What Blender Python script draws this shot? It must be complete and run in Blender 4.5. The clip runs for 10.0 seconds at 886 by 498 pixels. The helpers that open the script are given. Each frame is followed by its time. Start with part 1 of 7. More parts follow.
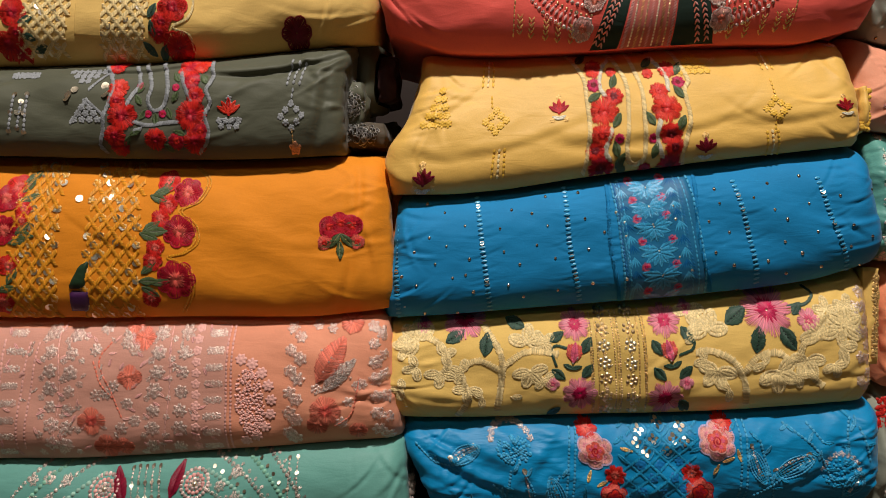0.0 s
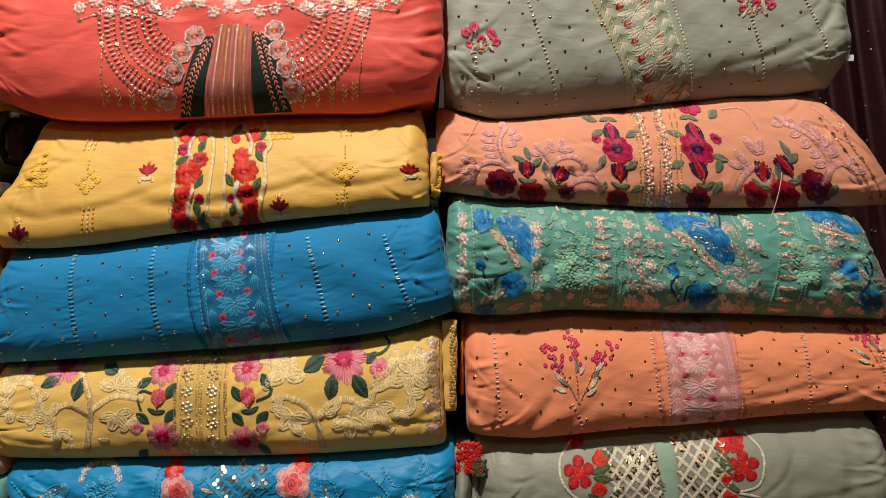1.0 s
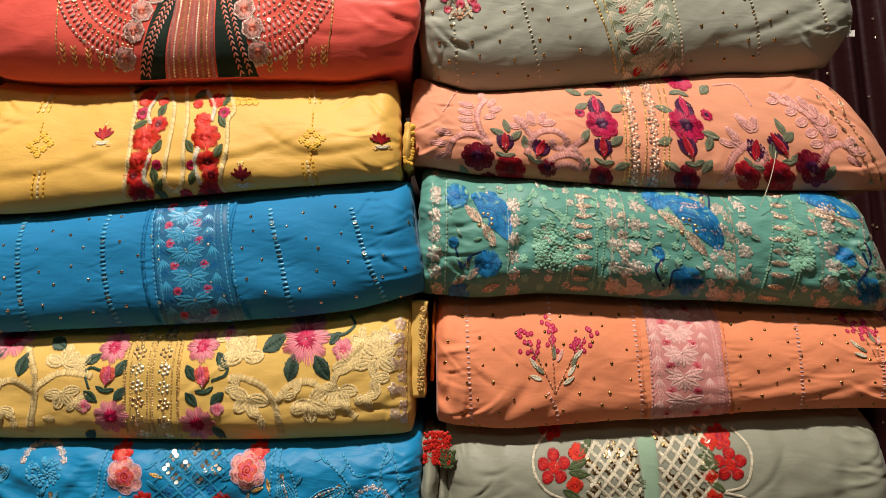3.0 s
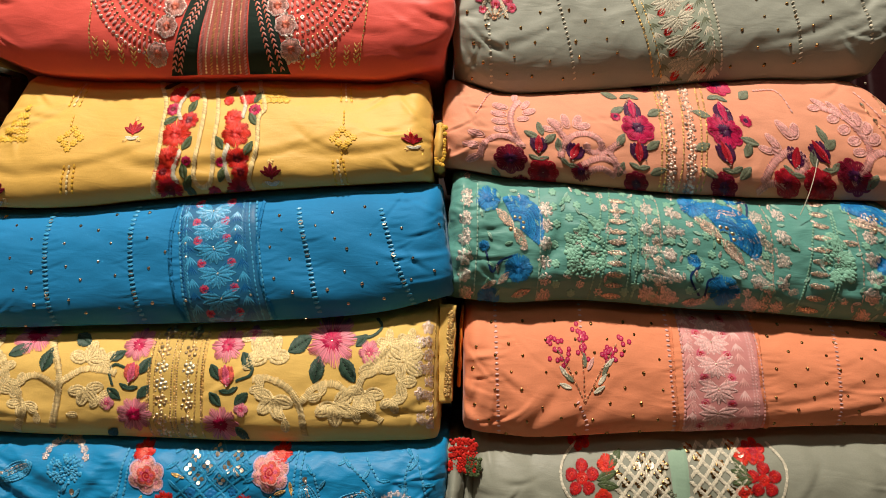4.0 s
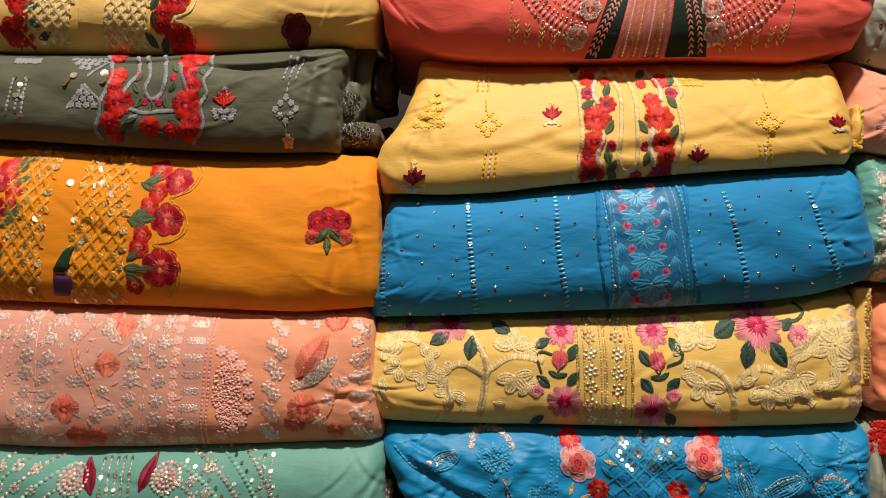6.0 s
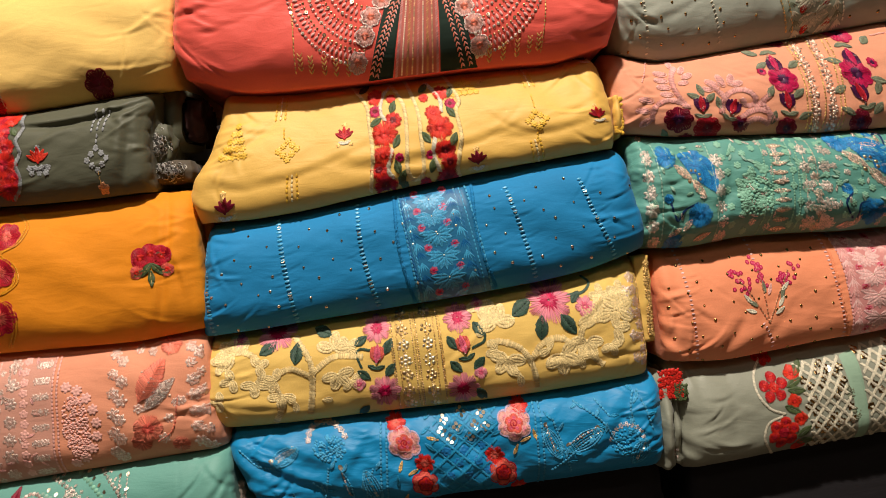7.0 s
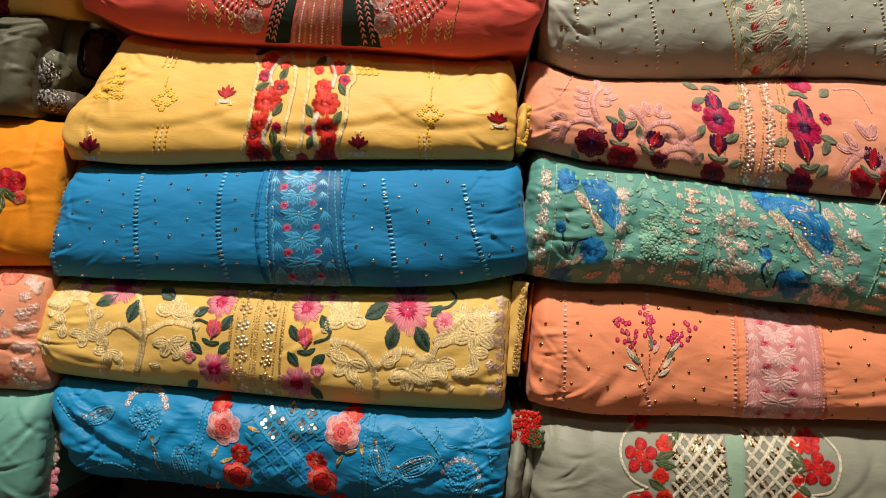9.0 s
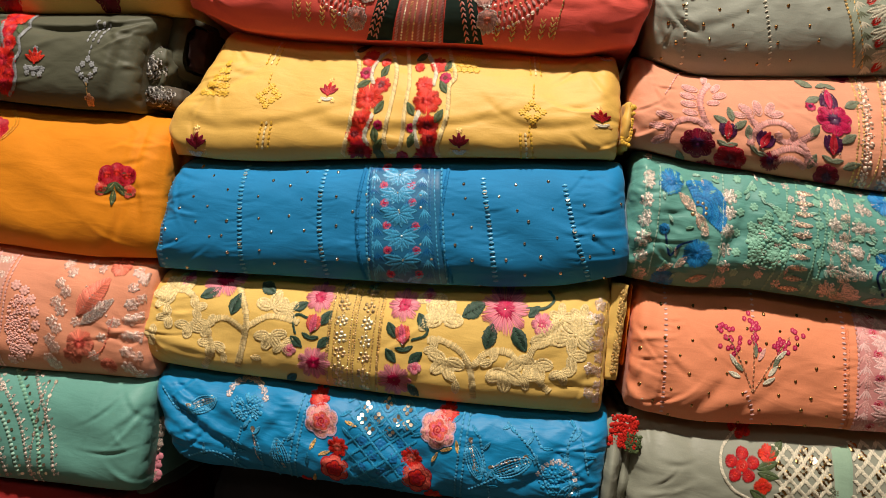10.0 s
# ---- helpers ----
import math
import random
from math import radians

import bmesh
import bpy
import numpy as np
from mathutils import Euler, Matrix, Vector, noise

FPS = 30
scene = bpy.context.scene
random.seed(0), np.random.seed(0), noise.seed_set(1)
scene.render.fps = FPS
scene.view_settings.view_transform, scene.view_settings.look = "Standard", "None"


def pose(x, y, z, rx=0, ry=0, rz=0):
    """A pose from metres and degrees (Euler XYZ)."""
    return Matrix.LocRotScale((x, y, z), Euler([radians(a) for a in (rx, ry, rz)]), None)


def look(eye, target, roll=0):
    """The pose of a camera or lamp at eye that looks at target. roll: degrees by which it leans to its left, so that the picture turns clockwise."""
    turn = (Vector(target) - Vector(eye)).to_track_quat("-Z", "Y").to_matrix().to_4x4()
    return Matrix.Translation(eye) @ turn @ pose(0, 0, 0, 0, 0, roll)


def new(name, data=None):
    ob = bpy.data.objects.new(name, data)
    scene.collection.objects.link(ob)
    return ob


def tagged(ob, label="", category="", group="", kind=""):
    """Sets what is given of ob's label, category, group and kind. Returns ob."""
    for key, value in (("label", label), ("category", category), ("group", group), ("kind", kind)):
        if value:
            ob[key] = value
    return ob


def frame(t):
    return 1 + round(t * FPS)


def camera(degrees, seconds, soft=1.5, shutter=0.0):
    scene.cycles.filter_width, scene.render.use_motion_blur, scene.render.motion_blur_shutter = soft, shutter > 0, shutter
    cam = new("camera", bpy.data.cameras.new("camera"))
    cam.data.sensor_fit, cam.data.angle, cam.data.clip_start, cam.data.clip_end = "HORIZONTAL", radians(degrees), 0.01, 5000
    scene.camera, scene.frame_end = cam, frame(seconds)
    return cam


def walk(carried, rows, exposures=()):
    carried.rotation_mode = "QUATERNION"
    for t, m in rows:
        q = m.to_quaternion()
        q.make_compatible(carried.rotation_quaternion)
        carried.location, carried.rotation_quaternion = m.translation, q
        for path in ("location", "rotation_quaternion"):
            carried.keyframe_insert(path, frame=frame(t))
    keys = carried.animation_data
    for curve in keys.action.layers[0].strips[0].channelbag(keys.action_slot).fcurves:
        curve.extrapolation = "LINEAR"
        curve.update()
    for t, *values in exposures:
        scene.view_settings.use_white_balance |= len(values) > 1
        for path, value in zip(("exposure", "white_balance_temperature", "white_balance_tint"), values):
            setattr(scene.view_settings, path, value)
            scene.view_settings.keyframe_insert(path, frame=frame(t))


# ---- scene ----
cam = camera(59.9, 10.0, soft=0.8)
METRES, EYE, TILT, LEAN, TURN = 1.4, 1.2, -1.5, 0.0, 0.0
ROWS = [
    (0.0, 0.0, 0.0, 0.0, 0.0, 0.0, -0.0),
    (0.5, 0.1173, -0.0464, -0.0045, -0.3, 1.87, 0.14),
    (1.0, 0.254, -0.0338, 0.0029, 0.08, 3.63, -0.48),
    (1.5, 0.2796, 0.0005, -0.0086, -0.11, 4.13, -0.84),
    (2.0, 0.2881, -0.0008, -0.0183, -0.04, 4.07, -1.11),
    (2.5, 0.2794, -0.0069, -0.0146, 0.02, 4.15, -1.43),
    (4.0, 0.2667, 0.004, -0.0179, 1.48, 4.93, -3.13),
    (4.5, 0.2056, 0.0017, -0.0225, 1.11, 5.12, -4.46),
    (5.0, 0.0713, 0.0151, -0.0342, 0.21, 5.32, -5.24),
    (6.5, 0.0084, -0.0164, -0.0282, -0.97, 3.24, 1.37),
    (7.0, 0.0985, -0.0474, -0.0177, -2.8, 2.4, 4.79),
    (7.5, 0.1737, -0.0643, -0.0129, -3.04, 2.25, 2.46),
    (8.0, 0.213, -0.0449, -0.0056, -1.34, 2.56, -2.9),
    (8.5, 0.2244, -0.0058, -0.0157, 0.08, 2.93, -5.45),
    (9.0, 0.2275, -0.01, -0.0205, 2.07, 2.86, -6.58),
    (9.5, 0.233, -0.0122, 0.0004, 2.97, 2.68, -6.35),
    (10.0, 0.2037, -0.0096, -0.0144, 6.58, 1.15, -7.78),
]

EXPOSURES = [(0.0, -0.38, 6100, 10), (0.9, -0.35, 6300, 10), (1.5, -0.07, 6500, 10), (10.0, -0.02, 6500, 10)]
walk(cam, [(t, pose(0, 0, EYE, TILT, LEAN, TURN) @ pose(METRES * x, METRES * y, METRES * z, 90 + pitch, roll, yaw)) for t, x, y, z, yaw, pitch, roll in ROWS], EXPOSURES)

# ---------------------------------------------------------------- light
world = bpy.data.worlds.new("shop_interior")
scene.world = world
world.use_nodes = True
world.node_tree.nodes["Background"].inputs[0].default_value = (1.0, 0.86, 0.7, 1)
world.node_tree.nodes["Background"].inputs[1].default_value = 0.006


def ceiling_lamp(name, eye, target, watts, size, colour):
    data = bpy.data.lights.new(name, "AREA")
    data.shape, data.size, data.energy, data.color = "DISK", size, watts, colour
    ob = new(name, data)
    ob.matrix_world = look(eye, target)
    return ob


LAMPS = ((0.06, -0.34), (1.30, -1.60), (-0.85, -1.60))
# key lamp overhead, out of view, placed to suit the overhang shadows
ceiling_lamp("unseen_lamp", (0.06, -0.34, 2.87), (0.10, 0.6, 1.05), 58.0, 0.09, (1.0, 0.89, 0.775))
# two added frontal fills that lift the garment fronts; no such lamps are seen
ceiling_lamp("unseen_lamp", (1.30, -1.60, 2.87), (0.5, 0.6, 1.15), 2.0, 0.09, (1.0, 0.89, 0.775))
ceiling_lamp("unseen_lamp", (-0.85, -1.60, 2.87), (-0.1, 0.6, 1.15), 4.0, 0.09, (1.0, 0.89, 0.775))

# ---------------------------------------------------------------- materials


def rgb(r, g, b):
    """Linear colour from 0-255 display values."""
    return tuple((c / 255 / 12.92) if c / 255 <= 0.04045 else ((c / 255 + 0.055) / 1.055) ** 2.4 for c in (r, g, b)) + (1.0,)


def node(tree, kind, **values):
    n = tree.nodes.new(kind)
    for key, value in values.items():
        n.inputs[key.replace("_", " ")].default_value = value
    return n


def surface(name, colour, rough=0.75, metal=0.0, sheen=0.08, blotch=0.12, grain=0.10, weave=0.10, crease=0.13, shine=0.35):
    """A woven or painted surface with colour that drifts at two scales, a fine weave and soft creases."""
    m = bpy.data.materials.new(name)
    m.use_nodes = True
    tr = m.node_tree
    bs = tr.nodes["Principled BSDF"]
    link = tr.links.new
    co = tr.nodes.new("ShaderNodeTexCoord")
    big = node(tr, "ShaderNodeTexNoise", Scale=22.0, Detail=3.0, Roughness=0.6)
    fine = node(tr, "ShaderNodeTexNoise", Scale=950.0, Detail=3.0)
    link(co.outputs["Object"], big.inputs["Vector"])
    link(co.outputs["Object"], fine.inputs["Vector"])
    hsv = node(tr, "ShaderNodeHueSaturation", Color=colour)
    m1 = tr.nodes.new("ShaderNodeMapRange")
    m1.inputs["To Min"].default_value, m1.inputs["To Max"].default_value = 1 - blotch, 1 + blotch
    m2 = tr.nodes.new("ShaderNodeMapRange")
    m2.inputs["To Min"].default_value, m2.inputs["To Max"].default_value = 1 - grain, 1 + grain
    link(big.outputs[0], m1.inputs[0])
    link(fine.outputs[0], m2.inputs[0])
    mul = tr.nodes.new("ShaderNodeMath")
    mul.operation = "MULTIPLY"
    link(m1.outputs[0], mul.inputs[0])
    link(m2.outputs[0], mul.inputs[1])
    link(mul.outputs[0], hsv.inputs["Value"])
    link(hsv.outputs[0], bs.inputs["Base Color"])
    fold = node(tr, "ShaderNodeTexNoise", Scale=55.0, Detail=3.0, Roughness=0.5, Distortion=0.6)
    stretch = node(tr, "ShaderNodeMapping", Scale=(0.45, 1.0, 1.5))
    link(co.outputs["Object"], stretch.inputs[0])
    link(stretch.outputs[0], fold.inputs["Vector"])
    b1 = node(tr, "ShaderNodeBump", Strength=crease, Distance=0.006)
    link(fold.outputs[0], b1.inputs["Height"])
    b2 = node(tr, "ShaderNodeBump", Strength=weave, Distance=0.0006)
    link(fine.outputs[0], b2.inputs["Height"])
    link(b1.outputs[0], b2.inputs["Normal"])
    link(b2.outputs[0], bs.inputs["Normal"])
    bs.inputs["Roughness"].default_value = rough
    bs.inputs["Metallic"].default_value = metal
    bs.inputs["Sheen Weight"].default_value = sheen
    bs.inputs["Sheen Roughness"].default_value = 0.4
    bs.inputs["Specular IOR Level"].default_value = shine
    return m


def thread(name, colour, rough=0.45, metal=0.0, vary=0.28, shine=0.28):
    """Embroidery yarn: every stitch has its own slight tone."""
    m = bpy.data.materials.new(name)
    m.use_nodes = True
    tr = m.node_tree
    bs = tr.nodes["Principled BSDF"]
    geo = tr.nodes.new("ShaderNodeNewGeometry")
    mr = tr.nodes.new("ShaderNodeMapRange")
    mr.inputs["To Min"].default_value, mr.inputs["To Max"].default_value = 1 - vary, 1 + vary * 0.6
    hsv = node(tr, "ShaderNodeHueSaturation", Color=colour)
    tr.links.new(geo.outputs["Random Per Island"], mr.inputs[0])
    tr.links.new(mr.outputs[0], hsv.inputs["Value"])
    tr.links.new(hsv.outputs[0], bs.inputs["Base Color"])
    fine = node(tr, "ShaderNodeTexNoise", Scale=1500.0 if metal else 900.0, Detail=2.0)
    co = tr.nodes.new("ShaderNodeTexCoord")
    tr.links.new(co.outputs["Object"], fine.inputs["Vector"])
    bump = node(tr, "ShaderNodeBump", Strength=0.7 if 0 < metal < 1 else 0.25, Distance=0.0008)
    tr.links.new(fine.outputs[0], bump.inputs["Height"])
    tr.links.new(bump.outputs[0], bs.inputs["Normal"])
    bs.inputs["Roughness"].default_value = rough
    bs.inputs["Metallic"].default_value = metal
    bs.inputs["Sheen Weight"].default_value = 0.0 if metal else 0.04
    bs.inputs["Specular IOR Level"].default_value = shine
    return m


def lace(name, colour, rough=0.36, open_share=0.47):
    """Metallic thread worked so openly that the cloth shows between its loops."""
    m = thread(name, colour, rough, 0.55, 0.5)
    tr = m.node_tree
    co = tr.nodes.new("ShaderNodeTexCoord")
    grain = node(tr, "ShaderNodeTexNoise", Scale=1300.0, Detail=1.5)
    tr.links.new(co.outputs["Object"], grain.inputs["Vector"])
    step = tr.nodes.new("ShaderNodeMath")
    step.operation = "GREATER_THAN"
    step.inputs[1].default_value = open_share
    tr.links.new(grain.outputs[0], step.inputs[0])
    tr.links.new(step.outputs[0], tr.nodes["Principled BSDF"].inputs["Alpha"])
    return m


CLOTH = {
    "cream": surface("cream_cotton", (0.84, 0.55, 0.16, 1)),
    "olive": surface("olive_silk", (0.092, 0.094, 0.060, 1), rough=0.6),
    "orange": surface("mustard_orange_cotton", (0.76, 0.25, 0.004, 1)),
    "salmon": surface("salmon_cotton", (0.80, 0.32, 0.185, 1)),
    "teal": surface("sea_green_silk", (0.14, 0.36, 0.30, 1), rough=0.55),
    "coral": surface("coral_silk", (0.84, 0.115, 0.085, 1), rough=0.5, sheen=0.15),
    "yellow": surface("soft_yellow_silk", (0.78, 0.475, 0.105, 1), rough=0.55),
    "blue": surface("cerulean_cotton", (0.006, 0.215, 0.48, 1)),
    "floral": surface("butter_yellow_cotton", (0.80, 0.525, 0.135, 1)),
    "azure": surface("azure_silk", (0.006, 0.25, 0.53, 1), rough=0.5, crease=0.22),
    "grey": surface("sage_grey_silk", (0.35, 0.365, 0.30, 1), rough=0.6),
    "pink": surface("peach_pink_cotton", (0.76, 0.32, 0.19, 1)),
    "mint": surface("mint_green_silk", (0.115, 0.33, 0.275, 1), rough=0.5, crease=0.25),
    "peach": surface("peach_orange_cotton", (0.85, 0.29, 0.14, 1)),
    "sage": surface("pale_sage_cotton", (0.30, 0.31, 0.24, 1), rough=0.5),
}
# room paint and TILE below are darkened to limit light bounced onto the garments
PAINT = surface("low_bounce_paint", (0.17, 0.135, 0.10, 1), rough=0.7, sheen=0.0, weave=0.03, crease=0.03)
DARK = surface("dark_brown_laminate", (0.022, 0.012, 0.008, 1), rough=0.5, sheen=0.0, weave=0.03, crease=0.02)
TILE = surface("low_bounce_tile", (0.24, 0.19, 0.14, 1), rough=0.35, sheen=0.0, weave=0.02, crease=0.02)
MAROON = surface("dark_maroon_velvet", (0.022, 0.004, 0.005, 1), rough=0.55, sheen=0.0, shine=0.2)
METAL_TRIM = surface("brushed_trim", (0.5, 0.48, 0.45, 1), rough=0.35, metal=1.0, sheen=0.0, weave=0.05, crease=0.0)

# ---------------------------------------------------------------- mesh helpers


def mesh_of(name, verts, faces, material, smooth=True):
    me = bpy.data.meshes.new(name)
    me.from_pydata([tuple(v) for v in np.asarray(verts, float)], [], [tuple(int(i) for i in f) for f in faces])
    if smooth:
        me.polygons.foreach_set("use_smooth", [True] * len(me.polygons))
    me.materials.append(material)
    me.update()
    return me


def hang(name, me, parent=None, label=""):
    ob = new(name, me)
    if parent is not None:
        ob.parent = parent
    if label:
        tagged(ob, label)
    return ob


def box(name, lo, hi, material, parent=None, label="", bevel=0.002):
    bm = bmesh.new()
    bmesh.ops.create_cube(bm, size=1.0)
    for v in bm.verts:
        v.co = [lo[i] + (v.co[i] + 0.5) * (hi[i] - lo[i]) for i in range(3)]
    if bevel:
        bmesh.ops.bevel(bm, geom=bm.edges[:], offset=bevel, segments=2, affect="EDGES")
    me = bpy.data.meshes.new(name)
    bm.to_mesh(me)
    bm.free()
    me.materials.append(material)
    return hang(name, me, parent, label)


# ---------------------------------------------------------------- the room and the shelf
# unseen shell, added to close the room and set its bounced light
tagged(box("floor", (-2.0, -2.6, -0.05), (2.6, 1.4, 0.0), TILE, bevel=0), "unseen shop floor, dark to limit bounced light", "floor", kind="structure")
tagged(box("ceiling", (-2.0, -2.6, 2.90), (2.6, 1.4, 2.95), PAINT, bevel=0), "unseen plain shop ceiling", "ceiling", kind="structure")
tagged(box("wall_north", (-2.0, 1.25, 0.0), (2.6, 1.35, 2.90), PAINT, bevel=0), "unseen plain wall behind the shelf", "wall", kind="structure")
tagged(box("wall_south", (-2.0, -2.6, 0.0), (2.6, -2.5, 2.90), PAINT, bevel=0), "unseen plain wall facing the shelf", "wall", kind="structure")
tagged(box("wall_west", (-2.1, -2.5, 0.0), (-2.0, 1.25, 2.90), PAINT, bevel=0), "unseen plain side wall", "wall", kind="structure")
tagged(box("wall_east", (2.6, -2.5, 0.0), (2.7, 1.25, 2.90), PAINT, bevel=0), "unseen plain side wall", "wall", kind="structure")

# unseen rings, added where the key and the two fill lamps hang
for lx, ly in LAMPS:
    lamp = tagged(new("unseen_ceiling_light"), "unseen metal ring added around a ceiling lamp", "light", group="ceiling downlights")
    lamp.location = (lx, ly, 2.90)
    bm = bmesh.new()
    bmesh.ops.create_cone(bm, segments=32, radius1=0.12, radius2=0.125, depth=0.02, cap_ends=False)
    me = bpy.data.meshes.new("ring")
    bm.to_mesh(me)
    bm.free()
    me.materials.append(METAL_TRIM)
    hang("ring", me, lamp).location = (0, 0, -0.01)

shelf = tagged(new("shelf"), "dark brown laminate shelf unit holding stacked garments", "shelf")
box("back_panel", (-0.75, 1.0, 0.0), (1.45, 1.02, 1.75), DARK, shelf)
box("board", (-0.75, 0.605, 0.80), (1.45, 1.0, 0.83), DARK, shelf)
box("side_panel", (-0.77, 0.60, 0.0), (-0.75, 1.02, 1.75), DARK, shelf)
box("side_panel", (1.45, 0.60, 0.0), (1.47, 1.02, 1.75), DARK, shelf)
box("board", (-0.75, 0.605, 0.42), (1.45, 1.0, 0.45), DARK, shelf)

# ---------------------------------------------------------------- folded garments
SHAPE = {}
SHAPE['cream'] = dict(y=0.618, x=[-0.5028, -0.4958, -0.0523, -0.0579],
    zb=[1.3378, 1.3378, 1.3378, 1.3378, 1.3379, 1.3388, 1.3422, 1.3483, 1.3548],
    zt=[1.4561, 1.4561, 1.4561, 1.4566, 1.4582, 1.4598, 1.4624, 1.466, 1.4694])
SHAPE['olive'] = dict(y=0.616, x=[-0.5029, -0.4968, -0.0817, -0.0836],
    zb=[1.2579, 1.2579, 1.2579, 1.2579, 1.2579, 1.2571, 1.2557, 1.2559, 1.2593],
    zt=[1.3329, 1.3329, 1.3329, 1.3328, 1.3323, 1.3335, 1.3376, 1.3447, 1.3481])
SHAPE['orange'] = dict(y=0.618, x=[-0.5119, -0.5047, -0.0396, -0.0444],
    zb=[1.1255, 1.1255, 1.1255, 1.1257, 1.1263, 1.1269, 1.1278, 1.1297, 1.1323],
    zt=[1.2522, 1.2522, 1.2522, 1.2525, 1.253, 1.2536, 1.2544, 1.2552, 1.2604])
SHAPE['salmon'] = dict(y=0.618, x=[-0.5145, -0.5074, -0.0329, -0.0428],
    zb=[1.0089, 1.0089, 1.0089, 1.0098, 1.0119, 1.015, 1.0181, 1.0232, 1.0283],
    zt=[1.1241, 1.1241, 1.1241, 1.1244, 1.1252, 1.1261, 1.1277, 1.1292, 1.1305])
SHAPE['teal'] = dict(y=0.616, x=[-0.515, -0.5083, -0.0357, -0.0283],
    zb=[0.9093, 0.9093, 0.9093, 0.9102, 0.9123, 0.9148, 0.9194, 0.9239, 0.9279],
    zt=[1.0082, 1.0082, 1.0082, 1.0088, 1.0105, 1.0126, 1.0172, 1.022, 1.027])
SHAPE['coral'] = dict(y=0.612, x=[-0.05, -0.056, 0.3398, 0.3578],
    zb=[1.3436, 1.3393, 1.3396, 1.3429, 1.3467, 1.3491, 1.3496, 1.3528, 1.3595],
    zt=[1.4843, 1.4859, 1.4877, 1.4895, 1.4913, 1.4931, 1.4949, 1.4967, 1.4975])
SHAPE['yellow'] = dict(y=0.62, x=[-0.0437, -0.0254, 0.346, 0.3195],
    zb=[1.227, 1.2293, 1.2362, 1.2417, 1.2464, 1.2509, 1.2564, 1.2638, 1.2723],
    zt=[1.3382, 1.3394, 1.3415, 1.3444, 1.3469, 1.349, 1.3507, 1.3514, 1.3508])
SHAPE['blue'] = dict(y=0.62, x=[-0.043, -0.0373, 0.3594, 0.3426],
    zb=[1.1262, 1.1276, 1.1317, 1.1367, 1.1418, 1.1468, 1.1525, 1.1592, 1.1664],
    zt=[1.2243, 1.2262, 1.2303, 1.2363, 1.2423, 1.248, 1.253, 1.2576, 1.2606])
SHAPE['floral'] = dict(y=0.626, x=[-0.0417, -0.0397, 0.359, 0.346],
    zb=[1.0456, 1.0438, 1.0439, 1.0452, 1.0471, 1.0492, 1.0518, 1.0548, 1.0582],
    zt=[1.125, 1.1269, 1.1296, 1.1332, 1.1374, 1.1421, 1.1476, 1.154, 1.1596])
SHAPE['azure'] = dict(y=0.628, x=[0.0005, -0.0228, 0.3545, 0.3532],
    zb=[0.9579, 0.9588, 0.9598, 0.9612, 0.9626, 0.9639, 0.9663, 0.9687, 0.9711],
    zt=[1.0395, 1.0406, 1.0421, 1.044, 1.0455, 1.0469, 1.0493, 1.0517, 1.054])
SHAPE['grey'] = dict(y=0.64, x=[0.3552, 0.347, 0.7135, 0.7708],
    zb=[1.3543, 1.3511, 1.3553, 1.362, 1.3691, 1.3733, 1.3733, 1.3791, 1.3791],
    zt=[1.5129, 1.5159, 1.5194, 1.5229, 1.5249, 1.525, 1.525, 1.5251, 1.5251])
SHAPE['pink'] = dict(y=0.64, x=[0.351, 0.3506, 0.7626, 0.7005],
    zb=[1.2788, 1.2747, 1.2726, 1.2712, 1.2703, 1.27, 1.2705, 1.2717, 1.2773],
    zt=[1.3449, 1.3494, 1.3539, 1.3579, 1.3665, 1.3709, 1.3737, 1.3749, 1.3749])
SHAPE['mint'] = dict(y=0.634, x=[0.3576, 0.3606, 0.7642, 0.725],
    zb=[1.1719, 1.1709, 1.1766, 1.1778, 1.1757, 1.1753, 1.1729, 1.17, 1.1716],
    zt=[1.2723, 1.2707, 1.2691, 1.2677, 1.2674, 1.267, 1.2661, 1.2647, 1.2642])
SHAPE['peach'] = dict(y=0.642, x=[0.3792, 0.3774, 0.7806, 0.7665],
    zb=[1.0637, 1.0614, 1.0661, 1.0715, 1.0761, 1.0788, 1.0828, 1.0869, 1.0907],
    zt=[1.1671, 1.1722, 1.175, 1.1758, 1.1737, 1.1719, 1.1702, 1.1663, 1.1634])
SHAPE['sage'] = dict(y=0.645, x=[0.3918, 0.3917, 0.7565, 0.7471],
    zb=[0.9585, 0.9631, 0.9677, 0.9716, 0.9754, 0.9793, 0.9827, 0.9861, 0.9895],
    zt=[1.055, 1.0614, 1.0658, 1.0694, 1.0723, 1.0748, 1.0782, 1.0823, 1.0857])

# the outline of each folded block: its ends from the lower to the upper edge, its lower and upper edge from end to end
OUTLINE = {}
OUTLINE['cream'] = dict(left=[-0.5028, -0.5010, -0.4993, -0.4976, -0.4958], right=[-0.0591, -0.0542, -0.0540, -0.0540, -0.0540],
    zb=[1.3345, 1.3345, 1.3345, 1.3347, 1.3365, 1.3378, 1.3434, 1.3487, 1.3554],
    zt=[1.4561, 1.4561, 1.4561, 1.4566, 1.4583, 1.4599, 1.4626, 1.4662, 1.4694])
OUTLINE['olive'] = dict(left=[-0.5029, -0.5014, -0.4999, -0.4983, -0.4968], right=[-0.0830, -0.0836, -0.0842, -0.0823, -0.0738],
    zb=[1.2594, 1.2594, 1.2594, 1.2594, 1.2579, 1.2569, 1.2564, 1.2573, 1.2606],
    zt=[1.3360, 1.3360, 1.3360, 1.3362, 1.3379, 1.3392, 1.3439, 1.3492, 1.3544])
